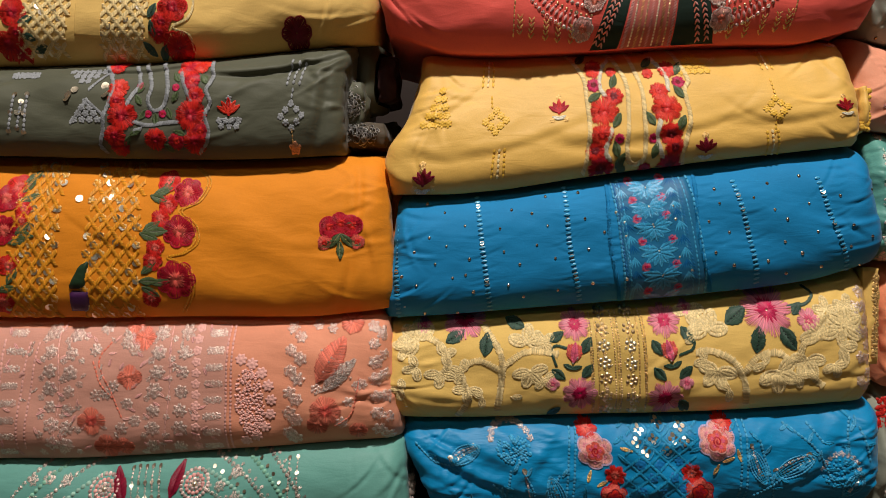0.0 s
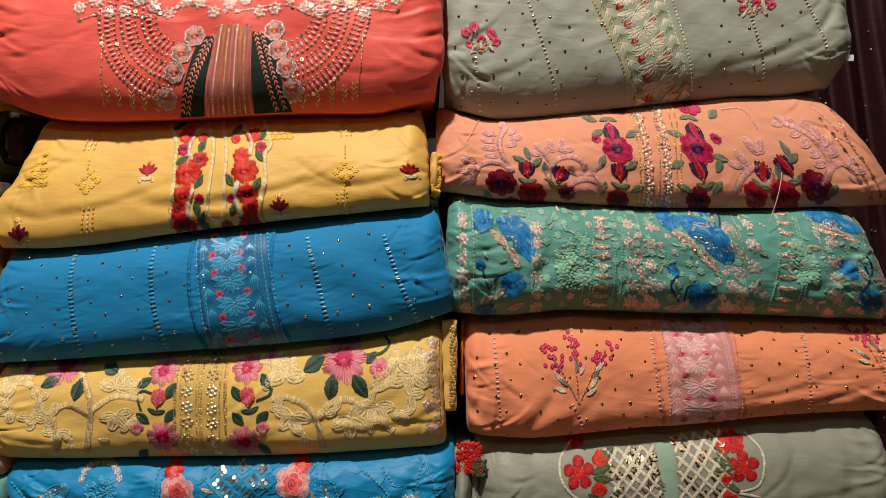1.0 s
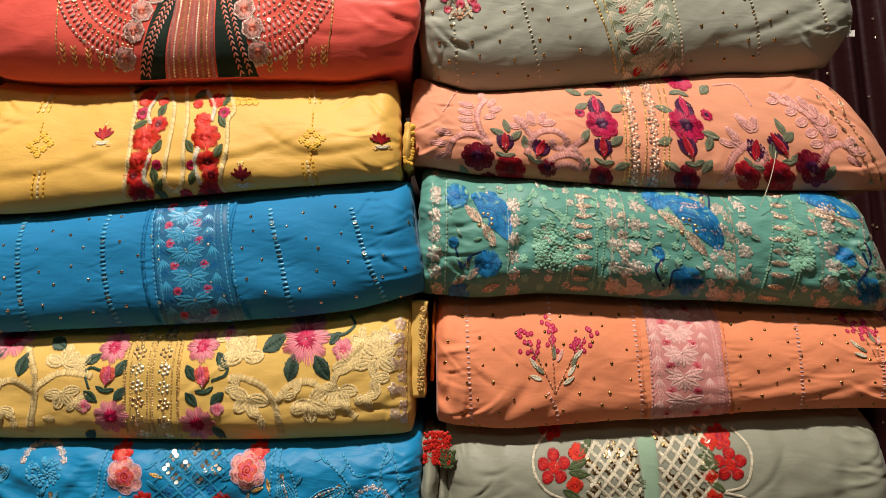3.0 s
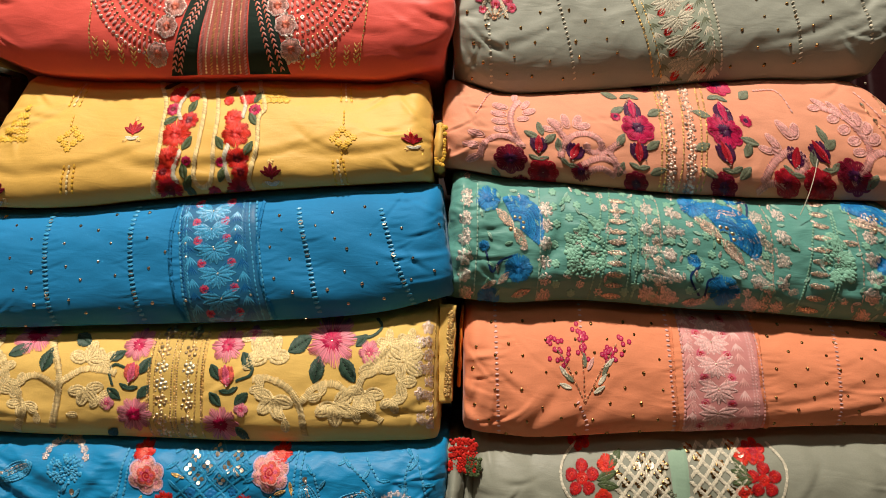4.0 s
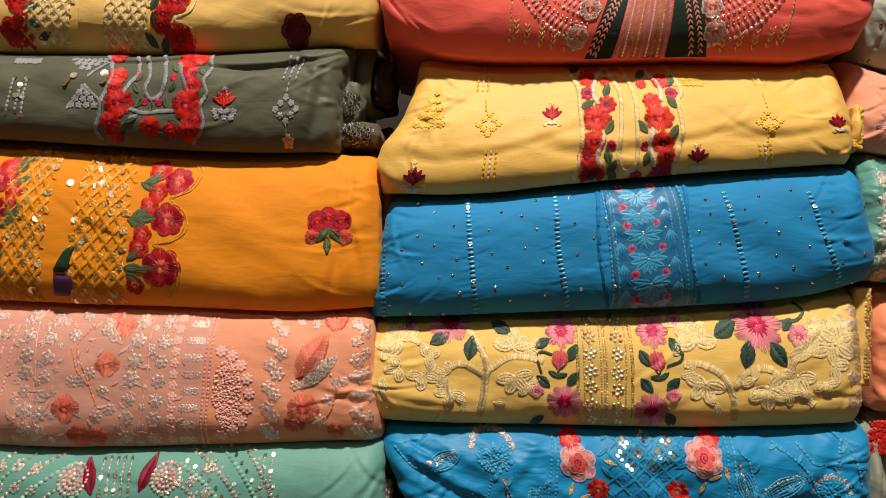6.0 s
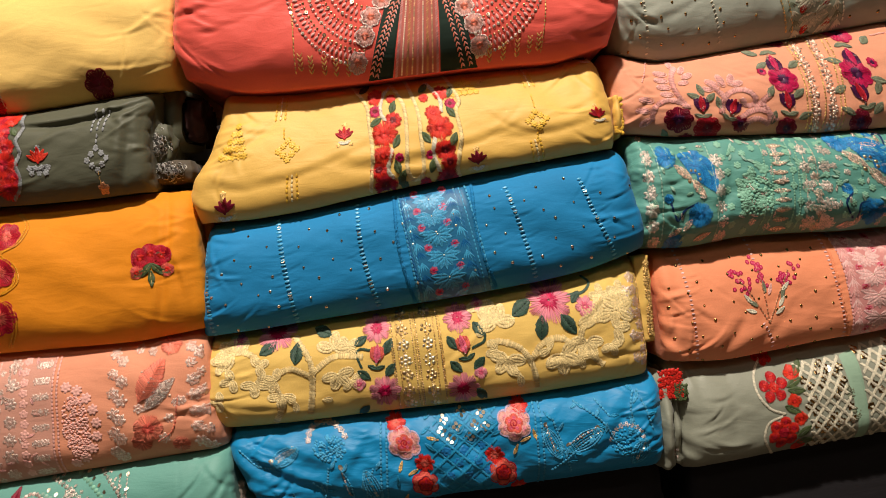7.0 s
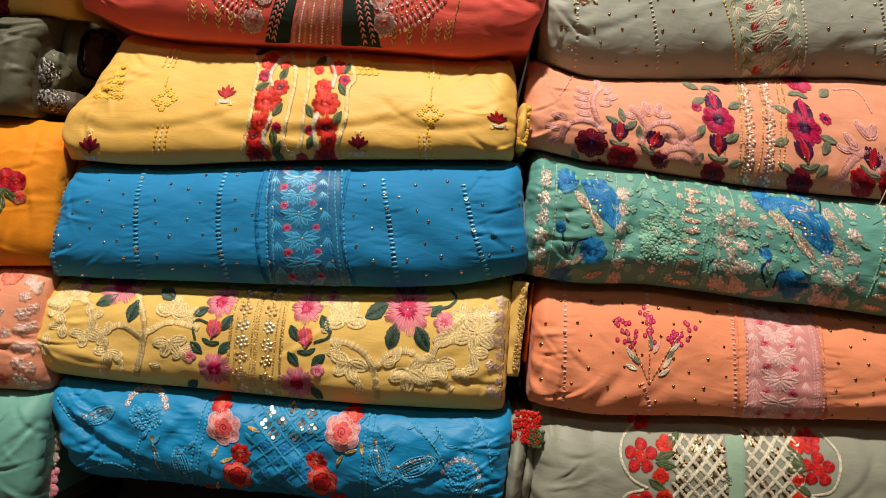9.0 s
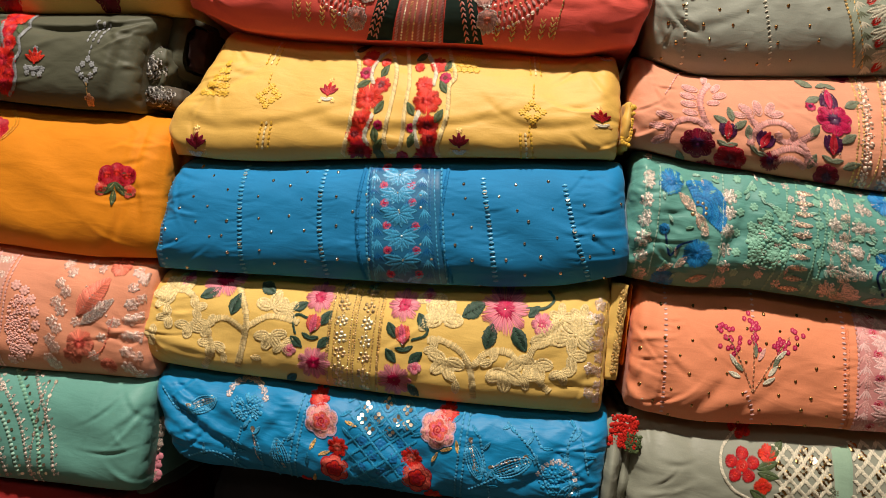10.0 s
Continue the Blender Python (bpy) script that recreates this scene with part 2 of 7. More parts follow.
OUTLINE['orange'] = dict(left=[-0.5119, -0.5101, -0.5083, -0.5065, -0.5047], right=[-0.0412, -0.0431, -0.0450, -0.0468, -0.0491],
    zb=[1.1272, 1.1272, 1.1272, 1.1271, 1.1269, 1.1276, 1.1276, 1.1278, 1.1350],
    zt=[1.2609, 1.2609, 1.2609, 1.2606, 1.2590, 1.2581, 1.2579, 1.2604, 1.2621])
OUTLINE['salmon'] = dict(left=[-0.5145, -0.5127, -0.5110, -0.5092, -0.5074], right=[-0.0348, -0.0404, -0.0427, -0.0445, -0.0475],
    zb=[1.0098, 1.0098, 1.0098, 1.0098, 1.0110, 1.0147, 1.0190, 1.0232, 1.0278],
    zt=[1.1287, 1.1287, 1.1287, 1.1286, 1.1284, 1.1291, 1.1291, 1.1292, 1.1342])
OUTLINE['teal'] = dict(left=[-0.5150, -0.5133, -0.5116, -0.5100, -0.5083], right=[-0.0307, -0.0307, -0.0314, -0.0328, -0.0343],
    zb=[0.9093, 0.9093, 0.9093, 0.9103, 0.9125, 0.9153, 0.9200, 0.9245, 0.9279],
    zt=[1.0113, 1.0113, 1.0113, 1.0114, 1.0128, 1.0167, 1.0210, 1.0251, 1.0293])
OUTLINE['coral'] = dict(left=[-0.0434, -0.0500, -0.0445, -0.0445, -0.0445], right=[0.3425, 0.3520, 0.3496, 0.3496, 0.3496],
    zb=[1.3601, 1.3434, 1.3426, 1.3441, 1.3469, 1.3501, 1.3516, 1.3513, 1.3653],
    zt=[1.4849, 1.4865, 1.4881, 1.4898, 1.4915, 1.4932, 1.4949, 1.4965, 1.4974])
OUTLINE['yellow'] = dict(left=[-0.0406, -0.0462, -0.0273, -0.0171, -0.0153], right=[0.3391, 0.3383, 0.3376, 0.3352, 0.3306],
    zb=[1.2283, 1.2281, 1.2326, 1.2402, 1.2471, 1.2531, 1.2584, 1.2634, 1.2685],
    zt=[1.3480, 1.3440, 1.3446, 1.3463, 1.3492, 1.3520, 1.3531, 1.3528, 1.3617])
OUTLINE['blue'] = dict(left=[-0.0467, -0.0425, -0.0388, -0.0366, -0.0353], right=[0.3616, 0.3593, 0.3530, 0.3500, 0.3474],
    zb=[1.1263, 1.1291, 1.1333, 1.1373, 1.1413, 1.1459, 1.1508, 1.1587, 1.1747],
    zt=[1.2279, 1.2300, 1.2349, 1.2430, 1.2495, 1.2555, 1.2606, 1.2656, 1.2700])
OUTLINE['floral'] = dict(left=[-0.0460, -0.0516, -0.0487, -0.0458, -0.0435], right=[0.3558, 0.3538, 0.3523, 0.3522, 0.3522],
    zb=[1.0428, 1.0416, 1.0429, 1.0442, 1.0452, 1.0464, 1.0489, 1.0526, 1.0565],
    zt=[1.1279, 1.1307, 1.1348, 1.1386, 1.1425, 1.1469, 1.1517, 1.1589, 1.1729])
OUTLINE['azure'] = dict(left=[-0.0034, -0.0120, -0.0213, -0.0301, -0.0343], right=[0.3624, 0.3629, 0.3637, 0.3640, 0.3636],
    zb=[0.9579, 0.9589, 0.9599, 0.9613, 0.9627, 0.9642, 0.9666, 0.9691, 0.9711],
    zt=[1.0423, 1.0434, 1.0447, 1.0460, 1.0469, 1.0481, 1.0509, 1.0546, 1.0580])
OUTLINE['grey'] = dict(left=[0.3577, 0.3546, 0.3540, 0.3540, 0.3540], right=[0.7131, 0.7280, 0.7228, 0.7228, 0.7228],
    zb=[1.3647, 1.3532, 1.3571, 1.3618, 1.3670, 1.3725, 1.3774, 1.3780, 1.3862],
    zt=[1.5133, 1.5159, 1.5190, 1.5220, 1.5241, 1.5249, 1.5250, 1.5250, 1.5251])
OUTLINE['pink'] = dict(left=[0.3500, 0.3494, 0.3493, 0.3497, 0.3497], right=[0.7622, 0.7565, 0.7419, 0.7238, 0.7058],
    zb=[1.2849, 1.2779, 1.2753, 1.2726, 1.2709, 1.2709, 1.2716, 1.2729, 1.2756],
    zt=[1.3684, 1.3541, 1.3579, 1.3626, 1.3676, 1.3731, 1.3782, 1.3797, 1.3814])
OUTLINE['mint'] = dict(left=[0.3597, 0.3603, 0.3596, 0.3604, 0.3606], right=[0.7642, 0.7544, 0.7446, 0.7348, 0.7250],
    zb=[1.1737, 1.1709, 1.1770, 1.1765, 1.1743, 1.1753, 1.1731, 1.1719, 1.1706],
    zt=[1.2837, 1.2791, 1.2769, 1.2745, 1.2728, 1.2723, 1.2727, 1.2736, 1.2751])
OUTLINE['peach'] = dict(left=[0.3810, 0.3805, 0.3796, 0.3774, 0.3754], right=[0.7806, 0.7771, 0.7735, 0.7700, 0.7665],
    zb=[1.0640, 1.0602, 1.0653, 1.0711, 1.0750, 1.0804, 1.0852, 1.0878, 1.0897],
    zt=[1.1721, 1.1747, 1.1793, 1.1776, 1.1758, 1.1765, 1.1745, 1.1733, 1.1721])
OUTLINE['sage'] = dict(left=[0.3923, 0.3923, 0.3914, 0.3902, 0.3892], right=[0.7647, 0.7630, 0.7602, 0.7540, 0.7475],
    zb=[0.9586, 0.9633, 0.9679, 0.9719, 0.9758, 0.9797, 0.9832, 0.9866, 0.9895],
    zt=[1.0612, 1.0621, 1.0666, 1.0721, 1.0753, 1.0799, 1.0850, 1.0879, 1.0902])

# how each one bulges: recess of the top edge, undercut of the bottom, height of the fold, steepness, unevenness, seed
FOLD = {
    "cream": (0.030, 0.022, 0.45, 2.4, 1.0, 1), "olive": (0.027, 0.014, 0.50, 2.4, 1.3, 2), "orange": (0.028, 0.016, 0.40, 2.6, 1.1, 3),
    "salmon": (0.026, 0.016, 0.45, 3.2, 1.0, 4), "teal": (0.024, 0.014, 0.45, 3.2, 1.0, 5), "coral": (0.020, 0.020, 0.50, 2.4, 1.0, 6),
    "yellow": (0.031, 0.012, 0.28, 1.7, 1.0, 7), "blue": (0.026, 0.017, 0.50, 3.0, 0.9, 8), "floral": (0.032, 0.017, 0.42, 2.7, 1.1, 9),
    "azure": (0.028, 0.018, 0.55, 2.8, 2.2, 10), "grey": (0.022, 0.026, 0.50, 2.4, 1.5, 11), "pink": (0.029, 0.014, 0.35, 1.9, 1.2, 12),
    "mint": (0.026, 0.026, 0.50, 2.6, 2.0, 13), "peach": (0.036, 0.013, 0.36, 2.5, 1.4, 14), "sage": (0.034, 0.016, 0.40, 2.5, 1.2, 15),
}
# where rows of knots pucker the cloth: metres along the front
PUCKER = {"blue": (0.002, 0.071, 0.143, 0.178, 0.252, 0.285, 0.356), "peach": (0.025, 0.168, 0.247, 0.305, 0.372), "grey": (0.03, 0.085, 0.30, 0.35), "azure": (0.11, 0.26)}


# deep tucks: u, v, angle, length, width, depth
TUCKS = {
    "olive": ((0.16, 0.66, 0.02, 0.060, 0.0028, 0.0060), (0.28, 0.70, 0.10, 0.030, 0.0026, 0.0045), (0.86, 0.74, 0.05, 0.055, 0.0026, 0.0050), (0.60, 0.84, 0.02, 0.060, 0.0024, 0.0030), (0.97, 0.40, 1.4, 0.030, 0.0040, 0.0030)),
    "orange": ((0.955, 0.72, 1.50, 0.030, 0.0035, 0.0021), (0.930, 0.24, 1.30, 0.026, 0.0040, 0.0019), (0.975, 0.38, 1.75, 0.020, 0.0030, -0.0017), (0.90, 0.42, 0.1, 0.035, 0.0030, 0.0007)),
    "coral": ((0.020, 0.42, 0.25, 0.020, 0.0030, 0.0021), (0.015, 0.62, -0.35, 0.018, 0.0030, 0.0019), (0.985, 0.40, 0.3, 0.016, 0.0028, 0.0017), (0.975, 0.25, -0.4, 0.020, 0.0035, 0.0015), (0.10, 0.10, 0.15, 0.05, 0.0060, -0.0009)),
    "peach": ((0.150, 0.16, 0.75, 0.022, 0.0050, 0.0021), (0.22, 0.10, 0.45, 0.030, 0.0045, 0.0014), (0.66, 0.20, 0.12, 0.050, 0.0035, 0.0011), (0.80, 0.14, 0.20, 0.050, 0.0035, 0.0011), (0.02, 0.30, 1.2, 0.020, 0.0035, 0.0017)),
    "yellow": ((0.20, 0.24, 0.10, 0.060, 0.0040, 0.0011), (0.44, 0.20, -0.15, 0.040, 0.0045, 0.0013), (0.62, 0.24, 0.12, 0.060, 0.0040, 0.0011), (0.86, 0.26, 0.05, 0.050, 0.0045, 0.0012), (0.08, 0.55, 0.6, 0.030, 0.0030, 0.0008)),
    "floral": ((0.90, 0.20, 0.12, 0.040, 0.0030, 0.0013), (0.75, 0.30, 0.05, 0.050, 0.0028, 0.0008), (0.55, 0.12, 0.10, 0.040, 0.0030, 0.0009), (0.12, 0.18, -0.1, 0.050, 0.0030, 0.0008)),
    "mint": ((0.22, 0.42, 1.1, 0.030, 0.0050, 0.0021), (0.16, 0.16, 0.3, 0.040, 0.0050, -0.0017), (0.30, 0.12, 0.2, 0.040, 0.0050, 0.0015), (0.85, 0.30, 0.5, 0.030, 0.0040, 0.0015), (0.03, 0.22, 0.7, 0.016, 0.0035, 0.0019)),
    "azure": ((0.06, 0.55, -0.75, 0.026, 0.0050, 0.0025), (0.14, 0.30, -0.4, 0.030, 0.0050, 0.0021), (0.88, 0.45, 0.9, 0.030, 0.0045, 0.0019), (0.80, 0.22, 0.3, 0.030, 0.0045, 0.0017), (0.28, 0.55, 0.8, 0.024, 0.0040, 0.0014)),
    "grey": ((0.03, 0.34, 0.35, 0.024, 0.0035, 0.0017), (0.12, 0.20, 0.25, 0.040, 0.0035, 0.0011), (0.80, 0.22, 0.35, 0.040, 0.0040, 0.0013), (0.93, 0.40, 0.9, 0.026, 0.0040, 0.0015)),
    "sage": ((0.90, 0.55, 1.4, 0.040, 0.0070, 0.0015), (0.76, 0.60, 1.45, 0.040, 0.0060, 0.0009), (0.13, 0.50, 1.5, 0.040, 0.0060, 0.0011), (0.80, 0.25, 0.1, 0.060, 0.0040, 0.0009)),
}


class Front:
    """The front of a folded garment: u runs along it from 0 to 1, v from its lower to its upper edge."""

    def __init__(self, key):
        s, o = SHAPE[key], OUTLINE[key]
        self.key, self.y, (self.lb, self.lt, self.rb, self.rt) = key, s["y"], s["x"]
        self.top, self.under, self.mid, self.power, self.rough, seed = FOLD[key]
        self.uu = np.linspace(0, 1, 121)
        self.sb, self.st = self.soft(s["zb"]), self.soft(s["zt"])
        self.zb, self.zt = self.soft(o["zb"], 2.6), self.soft(o["zt"], 2.6)
        self.ends = np.linspace(0, 1, 41)
        self.left, self.right = (np.interp(self.ends, np.linspace(0, 1, 5), o[k]) for k in ("left", "right"))
        ker = np.hanning(11) / np.hanning(11).sum()
        self.left, self.right = (np.convolve(np.pad(q, 5, "edge"), ker, "valid") for q in (self.left, self.right))
        self.wide = 0.5 * (self.rb + self.rt - self.lb - self.lt)
        self.high = float(np.mean(self.st - self.sb))
        r = np.random.RandomState(seed)
        self.waves = [(r.uniform(6, 26), r.uniform(3, 14), r.uniform(0, 6.3), r.uniform(0.2, 1.0)) for _ in range(9)]
        self.creases = []
        for _ in range(int(8 * self.rough)):
            self.creases.append((r.uniform(0, 1), r.uniform(0.05, 0.95), r.normal(0.12, 0.35), r.uniform(0.012, 0.045), r.uniform(0.0016, 0.0036), r.uniform(0.3, 1.0) * 0.00075 * r.choice([-1, 1])))
        for end in (0, 1):
            for _ in range(int(9 * self.rough)):
                self.creases.append((abs(end - r.uniform(0, 0.10)), r.uniform(0.05, 0.95), r.normal(0, 0.55), r.uniform(0.008, 0.026), r.uniform(0.0011, 0.0024), r.uniform(0.4, 1.0) * 0.0014 * r.choice([-1, 1])))
        for a in PUCKER.get(key, ()):
            for v in np.arange(0.06, 0.96, 0.062):
                self.creases.append((a / self.wide + r.normal(0, 0.010), v + r.normal(0, 0.015), r.normal(0, 0.14), r.uniform(0.005, 0.014), r.uniform(0.0007, 0.0012), r.uniform(0.3, 1.0) * 0.00055))
        self.creases += TUCKS.get(key, ())
        self.nu, self.nv = 261, 81
        U, V = np.meshgrid(np.linspace(0, 1, self.nu), np.linspace(0, 1, self.nv), indexing="ij")
        self.grid = self.shape(U, V)
        n = np.cross(np.gradient(self.grid, axis=0), np.gradient(self.grid, axis=1))
        self.normal = n / (np.linalg.norm(n, axis=-1, keepdims=True) + 1e-12)

    def soft(self, line, sigma=5.0):
        ker = np.exp(-0.5 * (np.arange(-12, 13) / sigma) ** 2)
        return np.convolve(np.pad(np.interp(self.uu, np.linspace(0, 1, 9), line), 12, "reflect", reflect_type="odd"), ker / ker.sum(), "valid")

    def shape(self, u, v):
        x0, x1 = np.interp(v, self.ends, self.left), np.interp(v, self.ends, self.right)
        x = x0 + (x1 - x0) * u
        zb, zt = np.interp(u, self.uu, self.zb), np.interp(u, self.uu, self.zt)
        z = zb + (zt - zb) * v
        hi = np.clip((v - self.mid) / (1 - self.mid), 0, 1.3)
        low = self.mid * 0.75
        lo = np.clip((low - v) / low, 0, 1.3)
        y = self.y + self.top * hi ** self.power + self.under * lo ** 3.0 + 0.006 * np.clip((v - 0.92) / 0.08, 0, 1.5) ** 1.5
        e = np.minimum(u, 1 - u) * self.wide
        y = y + 0.010 * np.exp(-e / 0.006)
        y = y + 0.0013 * min(self.rough, 1.6) * np.exp(-e / 0.020) * np.sin(v * 19 + 40 * self.y + 5 * np.sin(u * 21 + 3 * v))
        w = k = 0
        for i, (fu, fv, ph, gain) in enumerate(self.waves):
            w = w + gain * np.sin(fu * u * 1.6 + fv * v + ph + 0.8 * np.sin(3.1 * v + fu * u * 0.5))
            k = k + np.abs(np.sin((fu * 0.9 + 7) * u * 1.4 + (fv * 1.4 if i % 2 else -fv * 1.4) * v + ph * 2.7 + np.sin(5 * v + ph + 4 * u)))
        y = y + 0.00011 * self.rough ** 2 * (k - 5.7)
        y = y + 0.00045 * self.rough * w * (0.5 + 0.5 * np.sin(7 * u + self.y * 90) ** 2)
        for cu, cv, ang, long, thin, deep in self.creases:
            dx, dz = (u - cu) * self.wide, (v - cv) * self.high
            bend = dz * math.cos(ang) - dx * math.sin(ang)
            along = dx * math.cos(ang) + dz * math.sin(ang)
            bend = bend - 0.12 * along * along / long
            y = y + deep * np.exp(-(along / long) ** 2) * (np.exp(-(bend / thin) ** 2) - 0.6 * np.exp(-((bend - 1.9 * thin) / (1.4 * thin)) ** 2))
        return np.stack([x, y, z], -1)

    def pick(self, table, u, v):
        """A value of the fine grid between its stations."""
        a, b = np.clip(u, 0, 1) * (self.nu - 1), np.clip(v, 0, 1) * (self.nv - 1)
        i, j = np.minimum(a.astype(int), self.nu - 2), np.minimum(b.astype(int), self.nv - 2)
        a, b = (a - i)[..., None], (b - j)[..., None]
        return (table[i, j] * (1 - a) + table[i + 1, j] * a) * (1 - b) + (table[i, j + 1] * (1 - a) + table[i + 1, j + 1] * a) * b

    def on(self, a, b, h=0.0):
        """Points a metres along the sewn pattern, b metres up it and h metres proud of the cloth."""
        u, v = np.asarray(a, float) / self.wide, np.asarray(b, float) / self.high
        x0, x1 = self.lb + (self.lt - self.lb) * v, self.rb + (self.rt - self.rb) * v
        x = x0 + (x1 - x0) * u
        uc = np.clip(u, 0, 1)
        sb, st = np.interp(uc, self.uu, self.sb), np.interp(uc, self.uu, self.st)
        z = sb + (st - sb) * v
        for _ in range(4):
            zb, zt = np.interp(uc, self.uu, self.zb), np.interp(uc, self.uu, self.zt)
            v = np.clip((z - zb) / (zt - zb), 0.004, 0.996)
            x0, x1 = np.interp(v, self.ends, self.left), np.interp(v, self.ends, self.right)
            uc = np.clip((x - x0) / (x1 - x0), 0.003, 0.997)
        return self.pick(self.grid, uc, v) + self.pick(self.normal, uc, v) * np.asarray(h, float)[..., None]


def folded_cloth(f, deep=0.27):
    """The folded cloth itself: a soft closed block with rounded ends."""
    face = f.grid
    nu = f.nu
    cols = []
    back = np.linspace(0.02, deep, 5)
    for i in range(nu):
        low = face[i, 0][None] + np.stack([0 * back, back, 0 * back + 0.002], -1)
        high = face[i, -1][None] + np.stack([0 * back, back, 0 * back - 0.001], -1)
        cols.append(np.concatenate([low[::-1], face[i], high]))
    ends = []
    layer = np.abs(np.sin(np.linspace(0, 1, len(cols[0])) * 22.0)) * 0.0011
    for side, c in ((-1, cols[0]), (1, cols[-1])):
        ring, mid = [], c.mean(0)
        for k in (0.35, 0.75, 1.0):
            q = c.copy()
            q[:, 0] += side * (0.0022 * math.sin(k * math.pi / 2) + layer * k)
            q[:, 1] += 0.010 * (1 - math.cos(k * math.pi / 2))
            q[:, 2] = mid[2] + (q[:, 2] - mid[2]) * (1 - 0.10 * (1 - math.cos(k * math.pi / 2)))
            ring.append(q)
        ends.append(ring)
    cols = ends[0][::-1] + cols + ends[1]
    n, m = len(cols), len(cols[0])
    verts = np.concatenate(cols)
    faces = [(i * m + j, (i + 1) * m + j, (i + 1) * m + j + 1, i * m + j + 1) for i in range(n - 1) for j in range(m - 1)]
    faces += [((i + 1) * m, i * m, i * m + m - 1, (i + 1) * m + m - 1) for i in range(n - 1)]
    faces += [tuple(range(m)), tuple(range((n - 1) * m + m - 1, (n - 1) * m - 1, -1))]
    return verts, faces


LABEL = {
    "cream": "folded cream yellow suit with lattice neckline and red flowers",
    "olive": "folded olive grey suit with red and silver embroidered neckline",
    "orange": "folded mustard orange suit with gold lattice and red flowers",
    "salmon": "folded salmon pink suit with silver and coral embroidery",
    "teal": "folded sea green suit with sequin arcs and plain end",
    "coral": "folded coral suit with arched silver embroidery and dark green yoke",
    "yellow": "folded soft yellow suit with two red flower bands",
    "blue": "folded cerulean blue suit with mirror dots and embroidered band",
    "floral": "folded butter yellow suit with pink flowers and cream vines",
    "azure": "folded azure blue suit with pink roses and tonal embroidery",
    "grey": "folded sage grey suit with gold dots and embroidered band",
    "pink": "folded peach pink suit with maroon flowers and sequin band",
    "mint": "folded mint green suit with blue flowers and gold embroidery",
    "peach": "folded peach orange suit with gold dots and pink band",
    "sage": "folded pale sage suit with white lattice and red flowers",
}
FRONT, THING = {}, {}
for key in SHAPE:
    f = FRONT[key] = Front(key)
    THING[key] = tagged(new("folded_suit"), LABEL[key], "garment", group="stacked folded suits")
    verts, faces = folded_cloth(f, 0.20)
    hang("cloth", mesh_of("cloth", verts, faces, CLOTH[key]), THING[key])

# ---------------------------------------------------------------- embroidery
RED = thread("red_yarn", (0.66, 0.022, 0.013, 1))
ORANGE_RED = thread("orange_red_yarn", (0.72, 0.040, 0.015, 1))
POPPY = thread("poppy_yarn", (0.50, 0.012, 0.016, 1))
CRIMSON = thread("crimson_yarn", (0.48, 0.010, 0.026, 1))
DEEP_RED = thread("deep_red_yarn", (0.20, 0.006, 0.012, 1))
WINE = thread("wine_yarn", (0.24, 0.005, 0.028, 1))
MAGENTA = thread("magenta_yarn", (0.54, 0.010, 0.085, 1))
PURPLE = thread("purple_yarn", (0.075, 0.008, 0.055, 1))
PINK = thread("pink_yarn", (0.70, 0.11, 0.19, 1))
ROSE = thread("rose_yarn", (0.78, 0.27, 0.33, 1))
PALE_PINK = thread("pale_pink_yarn", (0.80, 0.39, 0.35, 1))
LILAC_YARN = thread("pale_lilac_yarn", (0.50, 0.42, 0.62, 1))
CORAL_YARN = thread("coral_yarn", (0.74, 0.12, 0.085, 1))
SALMON_YARN = thread("salmon_yarn", (0.86, 0.24, 0.15, 1))
BLUSH = thread("blush_yarn", (0.88, 0.46, 0.39, 1))
GREEN = thread("leaf_green_yarn", (0.085, 0.12, 0.045, 1))
DARK_GREEN = thread("bottle_green_yarn", (0.040, 0.085, 0.055, 1))
SAGE_YARN = thread("sage_green_yarn", (0.20, 0.22, 0.14, 1))
CREAM_YARN = thread("cream_yarn", (0.88, 0.68, 0.32, 1))
YELLOW_YARN = thread("yellow_yarn", (0.84, 0.50, 0.06, 1))
MUSTARD = thread("mustard_yarn", (0.78, 0.32, 0.014, 1))
PEARL = thread("pearl_pink_yarn", (0.86, 0.52, 0.48, 1))
WHITE = thread("ivory_yarn", (0.74, 0.68, 0.52, 1))
GREY_YARN = thread("silver_grey_yarn", (0.30, 0.31, 0.32, 1))
BLUE_YARN = thread("blue_yarn", (0.010, 0.17, 0.44, 1))
NAVY = thread("navy_yarn", (0.006, 0.035, 0.12, 1))
MID_BLUE = thread("mid_blue_yarn", (0.006, 0.12, 0.32, 1))
AZURE_YARN = thread("azure_yarn", (0.02, 0.30, 0.56, 1))
SKY = thread("sky_blue_yarn", (0.06, 0.36, 0.62, 1))
PALE_MINT = thread("pale_mint_yarn", (0.34, 0.56, 0.45, 1))
MINT_YARN = thread("mint_yarn", (0.24, 0.50, 0.36, 1))
BLACK_GREEN = thread("black_green_yarn", (0.014, 0.022, 0.016, 1))
SILVER = lace("silver_zari", (0.86, 0.69, 0.60, 1), 0.45, 0.48)
GOLD = lace("gold_zari", (0.86, 0.56, 0.20, 1), 0.48, 0.42)
CHAMPAGNE = lace("champagne_zari", (0.88, 0.62, 0.48, 1), 0.42, 0.50)
COPPER = lace("copper_zari", (0.70, 0.35, 0.19, 1), 0.36, 0.42)
SEQUIN = thread("sequin_foil", (0.95, 0.82, 0.62, 1), rough=0.36, metal=1.0, vary=0.2)
CHAMPAGNE_BEAD = thread("champagne_bead", (0.80, 0.58, 0.46, 1), rough=0.42, metal=0.8, vary=0.5)
